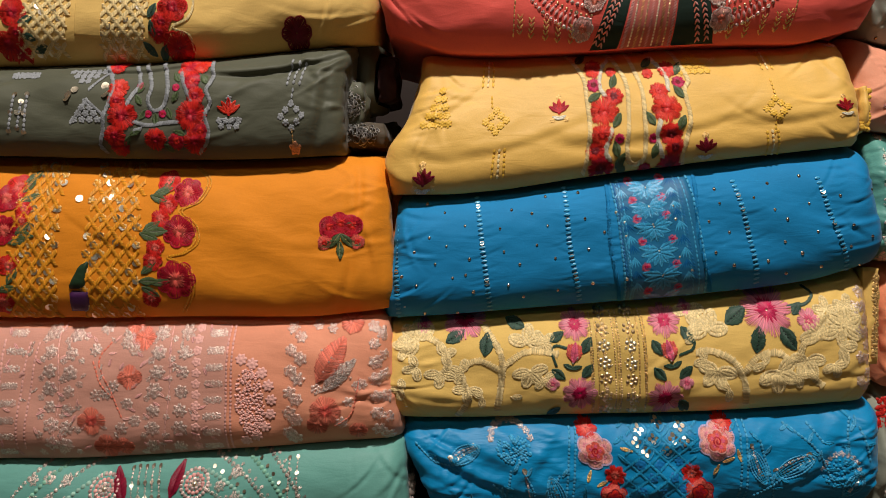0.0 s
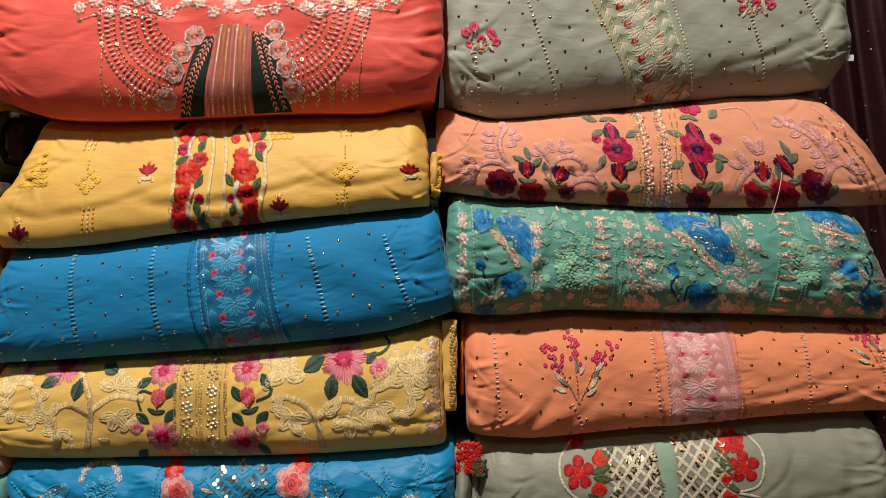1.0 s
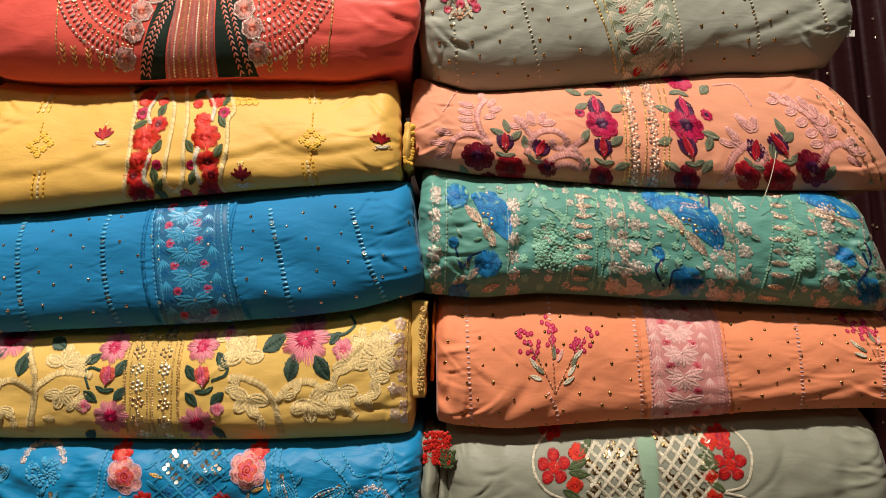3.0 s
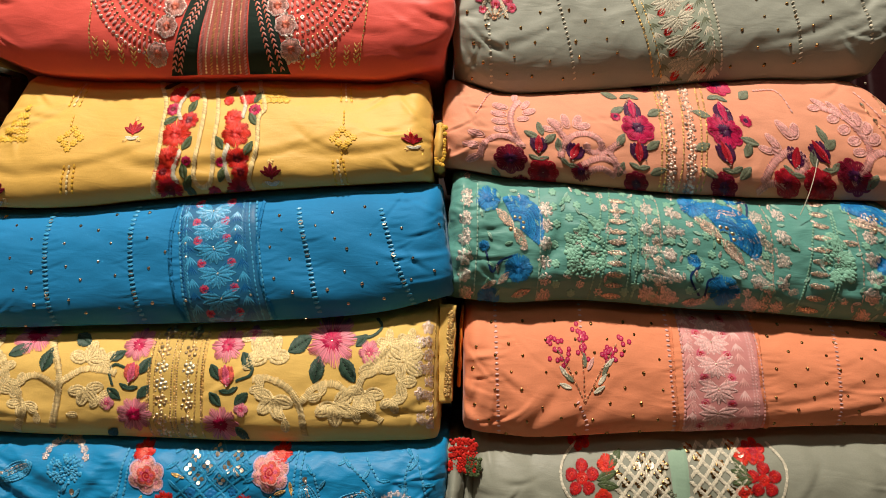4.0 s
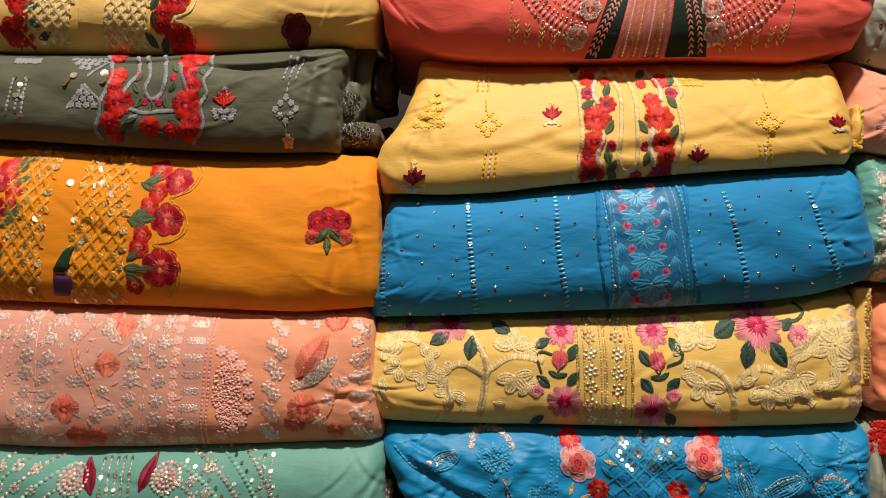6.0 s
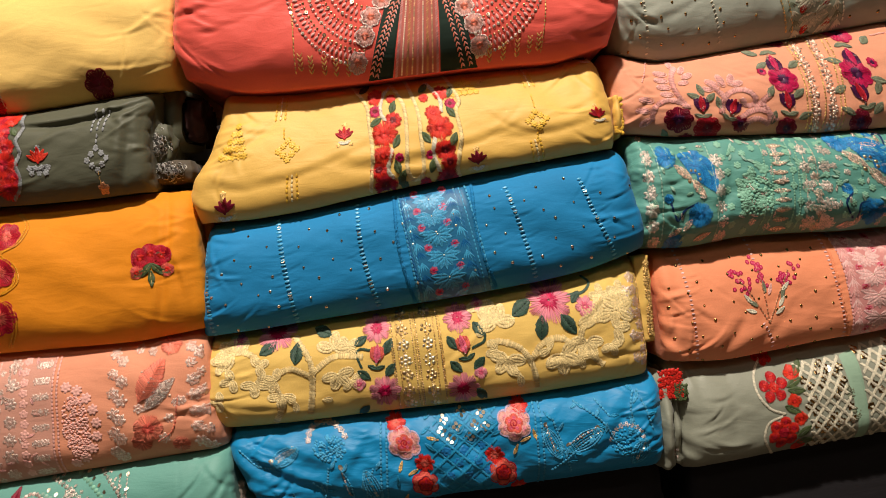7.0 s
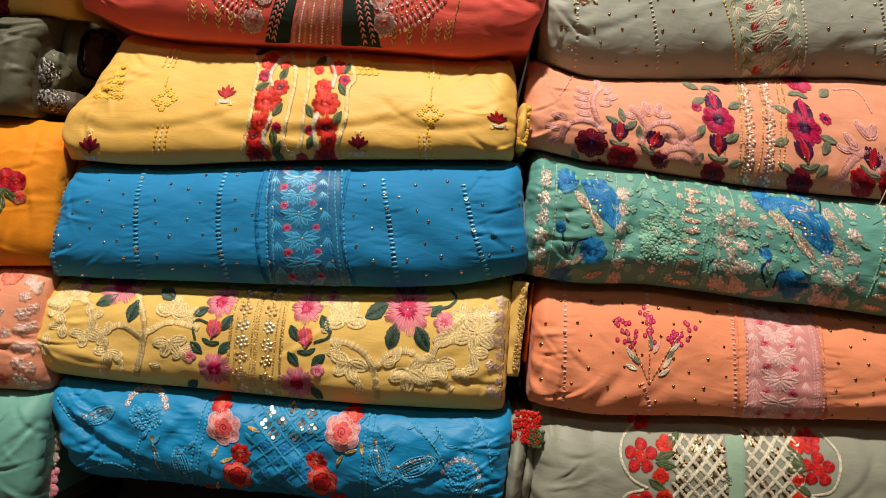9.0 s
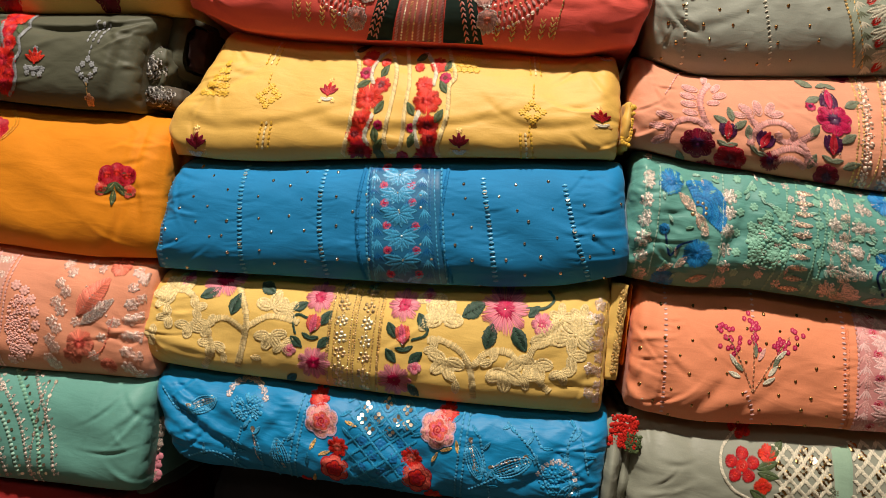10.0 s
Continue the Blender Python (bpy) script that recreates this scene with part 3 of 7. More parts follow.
BEAD_GOLD = thread("gold_bead", (0.86, 0.60, 0.34, 1), rough=0.30, metal=1.0, vary=0.45)
PINK_SILVER = thread("pink_silver_wire", (0.84, 0.62, 0.56, 1), rough=0.35, metal=0.35, vary=0.5)
SKY_DEEP = thread("deep_sky_yarn", (0.018, 0.23, 0.52, 1))
SKY_SATIN = thread("sky_satin_yarn", (0.055, 0.37, 0.64, 1), rough=0.32, shine=0.6)
MIRROR = thread("mirror_dot", (0.75, 0.62, 0.50, 1), rough=0.2, metal=1.0, vary=0.3)
BRONZE = thread("bronze_bead", (0.45, 0.27, 0.10, 1), rough=0.25, metal=1.0, vary=0.3)

rnd = np.random.RandomState(11)
STATION = np.array([0.0, 0.0, 0.0, 0.5, 0.5, 0.5, 1.0, 1.0, 1.0])
ACROSS = np.array([-0.45, 0.0, 0.45, -1.0, 0.0, 1.0, -0.45, 0.0, 0.45]) * 0.5
LIFT = np.array([-0.2, 0.35, -0.2, -0.2, 1.0, -0.2, -0.2, 0.35, -0.2])
QUADS = np.array([(0, 1, 4, 3), (1, 2, 5, 4), (3, 4, 7, 6), (4, 5, 8, 7)])


HOME = {}


class Sew:
    """Collects the stitches, sequins and beads of one embroidered piece on a front. Places are complex: metres along + metres up * 1j."""

    def __init__(self, key):
        self.f, self.v, self.q, self.mi, self.mats, self.n = FRONT[key], [], [], [], [], 0
        self.key, self.base = key, 0.0

    def slot(self, mat):
        if mat not in self.mats:
            self.mats.append(mat)
        return self.mats.index(mat)

    def add(self, w, h, quads, mat):
        """w: complex places (n, k); h: heights (n, k); quads of each of the n pieces."""
        mid = w.mean(1).imag
        keep = (mid > 0.0005) & (mid < 1.12 * self.f.high) if len(w) > 1 else np.ones(1, bool)
        w, h = w[keep], np.broadcast_to(h, w.shape)[keep]
        n, k = w.shape
        if n == 0:
            return
        h = np.where(h > 0.0005, 0.0005 + (h - 0.0005) * 0.55, h) + self.base
        p = self.f.on(w.real.ravel(), w.imag.ravel(), h.ravel())
        self.v.append(p)
        for row in quads:
            self.q.append(np.asarray(row)[None, :] + (self.n + np.arange(n) * k)[:, None])
        for row in quads:
            self.mi.append(np.full(n, self.slot(mat)))
        self.n += n * k

    def stitch(self, p0, p1, wide, mat, lift=None):
        p0, p1 = np.atleast_1d(np.asarray(p0, complex)), np.atleast_1d(np.asarray(p1, complex))
        d = p1 - p0
        nrm = 1j * d / (np.abs(d) + 1e-9)
        wide = np.broadcast_to(np.asarray(wide, float), p0.shape)
        lift = wide * 0.7 if lift is None else np.broadcast_to(np.asarray(lift, float), p0.shape)
        w = p0[:, None] + d[:, None] * STATION + nrm[:, None] * wide[:, None] * ACROSS
        self.add(w, lift[:, None] * LIFT + 0.0008, QUADS, mat)

    def dots(self, c, r, mat, lift=0.5):
        """Small domes."""
        c = np.atleast_1d(np.asarray(c, complex))
        r = np.broadcast_to(np.asarray(r, float), c.shape)
        ang = np.exp(1j * np.arange(6) * math.pi / 3)
        w = np.concatenate([c[:, None] + r[:, None] * ang, c[:, None] + 0.62 * r[:, None] * ang, c[:, None]], 1)
        h = np.concatenate([np.full((len(c), 6), -0.0001), 0.0004 + np.broadcast_to(lift * 0.55 * r[:, None], (len(c), 6)), 0.0004 + lift * 0.8 * r[:, None]], 1)
        quads = [(i, (i + 1) % 6, 6 + (i + 1) % 6, 6 + i) for i in range(6)] + [(6 + i, 6 + (i + 1) % 6, 12, 12) for i in range(6)]
        self.add(w, h, quads, mat)

    def sequins(self, c, r, mat=SEQUIN, tilt=0.35):
        c = np.atleast_1d(np.asarray(c, complex))
        ang = np.exp(1j * np.arange(8) * math.pi / 4)
        tx, ty = rnd.normal(0, tilt, len(c)), rnd.normal(0, tilt, len(c))
        h = 0.0009 + r * np.clip(ang.real * tx[:, None] + ang.imag * ty[:, None], -0.55, 0.8)
        w = np.concatenate([c[:, None] + r * ang, c[:, None]], 1)
        h = np.concatenate([h, np.full((len(c), 1), 0.0007)], 1)
        self.add(w, h, [(i, (i + 1) % 8, 8, 8) for i in range(8)], mat)

    def done(self, name, label="", parent=None, kind=""):
        if not self.v:
            self.stitch([0.01 + 0.01j], [0.012 + 0.01j], 0.001, self.mats[0] if self.mats else WHITE)
        v = np.concatenate(self.v)
        me = bpy.data.meshes.new(name)
        q = np.concatenate(self.q)
        tri = q[:, 2] == q[:, 3]
        me.from_pydata([tuple(p) for p in v.tolist()], [], [tuple(f[:3]) if t else tuple(f) for f, t in zip(q.tolist(), tri)])
        for m in self.mats:
            me.materials.append(m)
        me.polygons.foreach_set("material_index", np.concatenate(self.mi).astype(np.int32))
        me.polygons.foreach_set("use_smooth", np.ones(len(q), bool))
        me.update()
        return tagged(hang(name, me, parent or HOME.get(self.key) or THING[self.key], label), kind=kind)


def smooth_path(pts, step):
    """A curve through the points, resampled evenly."""
    p = np.asarray(pts, complex)
    if len(p) > 2:
        q = np.concatenate([[2 * p[0] - p[1]], p, [2 * p[-1] - p[-2]]])
        t = np.linspace(0, 1, 14)[:-1]
        out = []
        for i in range(len(p) - 1):
            a, b, c, d = q[i:i + 4]
            out.append(0.5 * (2 * b + (c - a) * t + (2 * a - 5 * b + 4 * c - d) * t ** 2 + (3 * b - a - 3 * c + d) * t ** 3))
        p = np.concatenate(out + [p[-1:]])
    s = np.concatenate([[0], np.cumsum(np.abs(np.diff(p)))])
    n = max(2, int(s[-1] / step) + 1)
    k = np.linspace(0, s[-1], n)
    return np.interp(k, s, p.real) + 1j * np.interp(k, s, p.imag)


def jit(n, k=1.0):
    return k * (rnd.normal(0, 1, n) + 1j * rnd.normal(0, 1, n))


def rope(s, pts, wide, mat, slant=0.6, step=None):
    """Satin cord: short slanted stitches side by side along a path."""
    p = smooth_path(pts, step or min(wide * 0.42, 0.00075))
    t = np.gradient(p)
    t /= np.abs(t) + 1e-9
    n = 1j * t
    k = wide * 0.5 * rnd.uniform(0.8, 1.15, len(p))
    s.stitch(p - n * k - t * k * slant, p + n * k + t * k * slant, min(wide * 0.62, 0.0012), mat, min(wide * 0.36, 0.0013))


def chain(s, pts, step, wide, mat):
    """Running stitches end to end, with small gaps."""
    p = smooth_path(pts, step)
    d = np.diff(p)
    s.stitch(p[:-1] + d * 0.08 + jit(len(d), step * 0.05), p[1:] - d * 0.08, wide, mat)


def flower_on(s, c, r, outer, inner, petals=5, notch=0.28, heart=None, turn=0.0, squash=1.0, part_of=(0, 2 * math.pi)):
    """A satin-stitched flower head of petals."""
    span = part_of[1] - part_of[0]
    n = int(84 * max(0.45, r / 0.010) * span / 6.3)
    th = np.linspace(part_of[0], part_of[1], n) + rnd.normal(0, 0.02, n)
    lobe = np.abs(np.cos(petals * 0.5 * (th - turn)))
    rad = r * (1 - notch + notch * lobe ** 0.6) * rnd.uniform(0.97, 1.03, n)
    e = np.exp(1j * th)
    e = e.real + 1j * e.imag * squash
    wide = 2.3 * math.pi * r * (span / 6.283) / n
    s.stitch(c + e * r * 0.30, c + e * rad, wide, outer, wide * 0.9 + r * 0.045 * lobe)
    m = n // 2
    th = np.linspace(part_of[0], part_of[1], m) + rnd.normal(0, 0.04, m)
    e = np.exp(1j * th)
    e = e.real + 1j * e.imag * squash
    s.stitch(c + e * r * 0.04, c + e * r * rnd.uniform(0.30, 0.55, m), wide * 1.3, inner, wide + r * 0.10)
    if r > 0.0085 and s.key in ("pink", "orange", "cream") and span > 6:
        th = np.linspace(0, 2 * math.pi, 90)
        lobe = np.abs(np.cos(petals * 0.5 * (th - turn)))
        rope(s, c + r * (1 - notch + notch * lobe ** 0.6) * 0.98 * np.exp(1j * th), 0.0015, outer)
    if heart is not None:
        s.dots(c + jit(14, r * 0.13), r * 0.055, heart, 1.2)


def flower(key, c, r, outer=RED, inner=CRIMSON, petals=5, notch=0.28, heart=None, turn=0.0, squash=1.0, label=""):
    s = Sew(key)
    flower_on(s, c, r, outer, inner, petals, notch, heart, turn, squash)
    return s.done("flower", label)


def blossom(key, c, r, outer, inner, n=5, heart=SEQUIN, turn=0.3, label=""):
    """A flower of separate overlapping round petals round its eye."""
    s = Sew(key)
    flower_on(s, c, r * 0.36, inner, inner, 5, 0.1)
    if heart is not None:
        s.sequins([c], r * 0.16, heart, 0.15)
    head = s.done("flower", label)
    for i in range(n):
        a = turn + i * 2 * math.pi / n
        s = Sew(key)
        flower_on(s, c + 0.63 * r * np.exp(1j * a), 0.37 * r, outer, inner, 3, 0.10)
        s.done("petal", parent=head)
    return head


def leaf_on(s, c, ang, long, wide, mat, vein=None):
    """A leaf centred at c: slanted satin stitches from the midrib."""
    d = np.exp(1j * ang)
    n = max(7, int(long / 0.0007))
    t = np.linspace(0.03, 0.97, n)
    half = 0.5 * wide * np.sin(math.pi * t ** 0.8) ** 0.8
    rib = c + d * (t - 0.5) * long
    for side in (1, -1):
        tip = rib + d * long * 0.10 + d * 1j * side * half * rnd.uniform(0.9, 1.08, n)
        s.stitch(rib, tip, 2.0 * long / n, mat, 1.2 * long / n + wide * 0.06)
    if vein is not None:
        if vein is BLACK_GREEN:
            s.dots(c + d * long * np.linspace(-0.3, 0.3, 5), wide * 0.09, vein, 1.6)
        else:
            s.stitch([c - d * long * 0.5], [c + d * long * 0.4], wide * 0.12, vein, wide * 0.16)


def leaf(key, c, deg, long, wide, mat=DARK_GREEN, vein=None):
    s = Sew(key)
    leaf_on(s, c, math.radians(deg), long, wide, mat, vein)
    return s.done("leaf")


def floret_on(s, c, r, mat, n=6, heart=None):
    """A small padded flower in one piece: lobed petals round a raised eye."""
    m = n * 5
    turn = rnd.uniform(0, 1)
    th = np.arange(m) * 2 * math.pi / m
    lobe = np.abs(np.cos(n * 0.5 * (th - turn)))
    e = np.exp(1j * th)
    rings, heights = [np.array([c])], [np.array([0.0005 + r * 0.22])]
    for k, hk in ((0.22, 0.30), (0.36, 0.05), (0.62, 0.30), (0.85, 0.26), (1.0, -0.05)):
        rad = r * k * (1 if k < 0.4 else (0.50 + 0.50 * lobe ** 0.5)) * rnd.uniform(0.93, 1.07, m)
        rings.append(c + rad * e)
        heights.append(0.0005 + 0.6 * r * hk * (1 if k < 0.4 else (0.15 + 0.85 * lobe)) * rnd.uniform(0.7, 1.2, m))
    w, h = np.concatenate(rings)[None], np.concatenate(heights)[None]
    quads = [(0, 1 + i, 1 + (i + 1) % m, 1 + (i + 1) % m) for i in range(m)]
    for q in range(4):
        o = 1 + q * m
        quads += [(o + i, o + m + i, o + m + (i + 1) % m, o + (i + 1) % m) for i in range(m)]
    s.add(w, h, quads, mat)


def floret(key, c, r, mat=SILVER, n=6, heart=None):
    s = Sew(key)
    floret_on(s, c, r, mat, n, heart)
    return s.done("metallic_motif")


def florets(key, pts, r, mat=SILVER, n=6, spread=0.05):
    for c in pts:
        floret(key, c + jit(1, r * spread)[0], r * rnd.uniform(0.85, 1.12), mat, n)


def column(c0, c1, n):
    return [c0 + (c1 - c0) * i / (n - 1) for i in range(n)]


def lattice(key, corners, na, nu, wide, mat, deck=None, deck_r=0.003, name="lattice", bright=0.5):
    """Crossing satin cords in a four-sided field: corners are lower left, lower right, upper right, upper left."""
    s = Sew(key)
    bl, br, tr, tl = corners
    at = lambda x, y: (bl * (1 - x) + br * x) * (1 - y) + (tl * (1 - x) + tr * x) * y
    k = nu / na
    for sign in (1, -1):
        for i in range(-nu - 1, na + nu + 2):
            pts = []
            for y in np.linspace(0, 1, 24):
                x = (i / na) + sign * y * k
                if -0.01 <= x <= 1.01:
                    pts.append(at(x, y))
            if len(pts) > 1:
                rope(s, [pts[0], pts[-1]], wide, mat, 0.7)
    s.done(name, "raised cord lattice")
    if deck is not None:
        for j in range(nu * 2):
            for i in range(na * 2):
                if (i + j) % 2 == 1 and rnd.rand() < 0.45:
                    c = at((i + 0.5) / (2 * na), (j + 0.5) / (2 * nu))
                    q = Sew(key)
                    floret_on(q, c, deck_r, deck, 5)
                    if rnd.rand() < bright:
                        q.sequins([c], deck_r * 0.8, SEQUIN, 0.3)
                    q.done("sequin_motif")


def patch(key, corners, mat, name, label="", lift=0.0003, na=40, nu=30):
    """A sheet of other cloth laid on the front between four corners."""
    bl, br, tr, tl = corners
    X, Y = np.meshgrid(np.linspace(0, 1, na), np.linspace(0, 1, nu), indexing="ij")
    w = (bl * (1 - X) + br * X) * (1 - Y) + (tl * (1 - X) + tr * X) * Y
    h = np.full(w.shape, lift)
    h[0], h[-1], h[:, 0], h[:, -1] = -0.0003, -0.0003, -0.0003, -0.0003
    p = FRONT[key].on(w.ravel().real, w.ravel().imag, h.ravel())
    faces = [(i * nu + j, (i + 1) * nu + j, (i + 1) * nu + j + 1, i * nu + j + 1) for i in range(na - 1) for j in range(nu - 1)]
    return hang(name, mesh_of(name, p, faces, mat), THING[key], label)


def cord(key, pts, wide, mat, name="cord", slant=0.6):
    s = Sew(key)
    rope(s, pts, wide, mat, slant)
    return s.done(name)


def beadwork(key, pts, step, wide, mat, name="stitched_line", shine=None):
    s = Sew(key)
    chain(s, pts, step, wide, mat)
    if shine is not None:
        p = smooth_path(pts, step * 4)
        s.sequins(p, wide * 0.8, shine, 0.4)
    return s.done(name, kind="stuff")


def knot_line(key, pts, step, r, mat, shine=None, share=0.25):
    """A vertical row of paired knots pulled into the cloth, with a few sequins."""
    s = Sew(key)
    p = smooth_path(pts, step)
    t = np.gradient(p)
    n = 1j * t / (np.abs(t) + 1e-9)
    s.stitch(p - n * r * 1.3 + jit(len(p), r * 0.1), p + n * r * 1.3, r * 1.5, mat, r * 0.9)
    if shine is not None:
        pick = p[rnd.rand(len(p)) < share]
        if len(pick):
            s.sequins(pick, r * 1.1, shine, 0.3)
    return s.done("knot_line", kind="stuff")


def bead(key, c, r, mat):
    """One sewn-on mirror dot with its raised rim."""
    s = Sew(key)
    s.dots([c], r, mat, 0.9)
    return s.done("mirror_dot")


def dots_at(key, pts, r, mat):
    for c in pts:
        bead(key, c, r * rnd.uniform(0.85, 1.15), mat)


def quincunx(lo, hi, da, db, skip=()):
    """Staggered rows of places between two corners, leaving out stretches along the front."""
    out, row, y = [], 0, lo.imag
    while y < hi.imag:
        x = lo.real + (da / 2 if row % 2 else 0)
        while x < hi.real:
            c = complex(x, y) + jit(1, da * 0.07)[0]
            if not any(a < c.real < b for a, b in skip):
                out.append(c)
            x += da
        y += db
        row += 1
    return out


def knot_field(key, c, ra, rb, r, mat, n, name="knot_field", lower=False):
    """A field of french knots filling an ellipse, densely."""
    s = Sew(key)
    n = int(n * 1.5)
    k = np.sqrt(rnd.rand(n)) * np.exp(2j * math.pi * rnd.rand(n))
    if lower:
        k = k.real + 1j * np.abs(k.imag)
    s.dots(c + k.real * ra + 1j * k.imag * rb, 0.8 * r * rnd.uniform(0.7, 1.2, n), mat, 0.8)
    return s.done(name, kind="stuff")


def tulip(key, c, r, main, side, deg=90, base=DARK_GREEN, shine=None, spread=1.0):
    """A bud of three pointed petals, opening in the direction deg."""
    a = math.radians(deg)
    s = Sew(key)
    s.base = 0.0009 if spread < 1.0 else 0.0
    leaf_on(s, c + 0.45 * r * np.exp(1j * a), a, r * 1.6, r * 0.62, main)
    if shine is not None:
        s.dots(c + jit(6, r * 0.22), r * 0.10, shine, 1.6)
    head = s.done("flower_bud")
    for k in (0.55, -0.55, 1.05, -1.05):
        s = Sew(key)
        leaf_on(s, c + 0.50 * r * np.exp(1j * (a + k * spread)), a + k * spread * spread, r * 1.35, r * (0.52 if spread == 1.0 else 0.70), side)
        s.done("petal", parent=head)
        if abs(k) > 1:
            continue
        s = Sew(key)
        leaf_on(s, c - r * 0.8 * np.exp(1j * a) + 0.3 * r * np.exp(1j * (a + 2.2 * k)), a + 2.2 * k, r * 0.9, r * 0.42, base)
        s.done("leaf", parent=head)
    return head


def petals_at(key, c, r, mat, n=4, turn=0.0, span=4.2, name="padded_flower"):
    """Padded looped petals in a fan, outlined in cord, round a small knot."""
    s = Sew(key)
    s.dots([c], r * 0.16, mat, 0.8)
    head = s.done(name)
    for i in range(n):
        s = Sew(key)
        a = turn + (i - (n - 1) / 2) * span / n
        q = c + r * 0.62 * np.exp(1j * a)
        leaf_on(s, q, a, r * 0.92, r * 0.44, mat)
        th = np.linspace(0, 2 * math.pi, 13)
        d = np.exp(1j * a)
        rope(s, q + d * (0.52 * r * np.cos(th) + 1j * 0.32 * r * np.sin(th)), r * 0.17, mat)
        s.done("petal", parent=head)
    return head


def bead_flower(key, c, r, mat, n=6):
    """A flower of small metal beads round one more."""
    s = Sew(key)
    s.dots(np.concatenate([[c], c + 0.62 * r * np.exp(1j * (0.3 + np.arange(n) * 2 * math.pi / n))]) + jit(n + 1, r * 0.05), r * rnd.uniform(0.26, 0.36, n + 1), mat, 0.9)
    s.dots(c + r * rnd.uniform(0.2, 1.05, 9) * np.exp(6.283j * rnd.rand(9)), r * 0.13, mat, 1.2)
    return s.done("bead_flower", kind="stuff")


def palm_band(key, pairs, leafy, dark, knot, knot_in, bead_mat, side=0.0205):
    """The filling of a neck band: winged palms between paired round knots, small trees along both sides."""
    for i, (p, q) in enumerate(pairs):
        mid = (p + q) / 2
        nxt = sum(pairs[i + 1]) / 2 if i + 1 < len(pairs) else mid + (mid - sum(pairs[i - 1]) / 2)
        step = nxt - mid
        up = -step / abs(step)
        gap = abs(step)
        c = mid + step * 0.42
        for name, x, y, deg, long, wide, mat in (("leaf", 0.0074, 0.16, 16, 0.0152, 0.0070, leafy), ("leaf", 0.0070, -0.04, -4, 0.0140, 0.0066, leafy), ("leaf", 0.0056, -0.22, -26, 0.0118, 0.0060, leafy),
                                                 ("leaf", 0.0030, -0.34, -58, 0.0086, 0.0050, leafy), ("leaf", 0.0085, 0.36, 26, 0.0092, 0.0022, dark)):
            for sg in (1, -1):
                s = Sew(key)
                spot = c + up * gap * y - 1j * up * x * sg
                d = -1j * up * sg * np.exp(1j * sg * math.radians(deg))
                leaf_on(s, spot, np.angle(d), long, wide, mat)
                s.done(name)
        s = Sew(key)
        leaf_on(s, c - up * gap * 0.34, np.angle(-up), gap * 0.52, 0.0052, leafy)
        s.dots([c], 0.0012, bead_mat, 1.3)
        s.done("leaf")
        for sg in (1, -1):
            for k in (0.0, 0.5):
                s = Sew(key)
                root = c - 1j * up * side * sg - up * gap * (k - 0.15)
                for a in (-0.9, -0.45, 0, 0.45, 0.9):
                    s.stitch([root + up * gap * 0.30], [root - up * gap * 0.10 + 1j * up * a * 0.0058], 0.0021, leafy if k else dark, 0.0013)
                s.done("little_tree")
    for p, q in pairs:
        for c in (p, q):
            flower(key, c, 0.0041, knot, knot_in, 7, 0.08)


DARK_LEAF = surface("tag_green", (0.02, 0.045, 0.02, 1), rough=0.4, sheen=0)
VIOLET = surface("tag_violet", (0.06, 0.015, 0.07, 1), rough=0.4, sheen=0)
MAUVE = surface("dusty_pink_net", (0.68, 0.33, 0.245, 1), rough=0.7)
BOTTLE = surface("dark_green_felt", (0.012, 0.03, 0.02, 1), rough=0.85)
ROSE_CLOTH = surface("rose_placket", (0.55, 0.13, 0.10, 1))
# ground darker than mid-blue: holds the shade between the raised satin leaves
BAND_BLUE = surface("band_blue", (0.014, 0.145, 0.30, 1), rough=0.5)
PALE_SAGE = surface("pale_sage_band", (0.36, 0.40, 0.30, 1))
LILAC_CLOTH = surface("pale_pink_band", (0.66, 0.27, 0.25, 1), rough=0.5)
MINT_CLOTH = surface("pale_green_strip", (0.30, 0.45, 0.32, 1))
NET_GOLD = surface("gold_net", (0.66, 0.44, 0.11, 1), rough=0.6)

# ---------------------------------------------------------------- column one
lattice("cream", ((0.1535+0.0027j), (0.1947+0.0026j), (0.2088+0.0713j), (0.1744+0.0721j)), 4, 7, 0.00297, CREAM_YARN, GOLD, 0.00320)
lattice("cream", ((0.2215+0.0019j), (0.2567+0.0014j), (0.2698+0.0698j), (0.2315+0.0707j)), 4, 7, 0.00297, CREAM_YARN, GOLD, 0.00320)
patch("cream", ((0.2035+0.0161j), (0.2246+0.0144j), (0.2309+0.0616j), (0.2091+0.0621j)), CLOTH["cream"], "placket", "plain cream placket tab", 0.0012)
for c, r in (((0.1565+0.0349j), 0.01097), ((0.1585+0.0196j), 0.00731), ((0.1507+0.0102j), 0.01097), ((0.2833+0.0372j), 0.01188), ((0.2739+0.0263j), 0.00823), ((0.2851+0.0078j), 0.01188), ((0.2715+0.0182j), 0.00823), ((0.1573+0.0053j), 0.00914)):
    flower("cream", c, r, RED, CRIMSON, 6, 0.2, SEQUIN)
for c, d in (((0.1667+0.0291j), 200), ((0.1676+0.0163j), 160), ((0.1746+0.0079j), 20), ((0.2666+0.0343j), 60), ((0.2665+0.0208j), 100), ((0.2621+0.0070j), 130), ((0.2720+0.0042j), 60)):
    leaf("cream", c, d, 0.01188, 0.00640, DARK_GREEN)
cord("cream", ((0.2985+0.0595j), (0.2998+0.0396j), (0.2951+0.0279j), (0.2824+0.0219j), (0.2949+0.0157j), (0.2961+0.0045j)), 0.00183, CREAM_YARN)
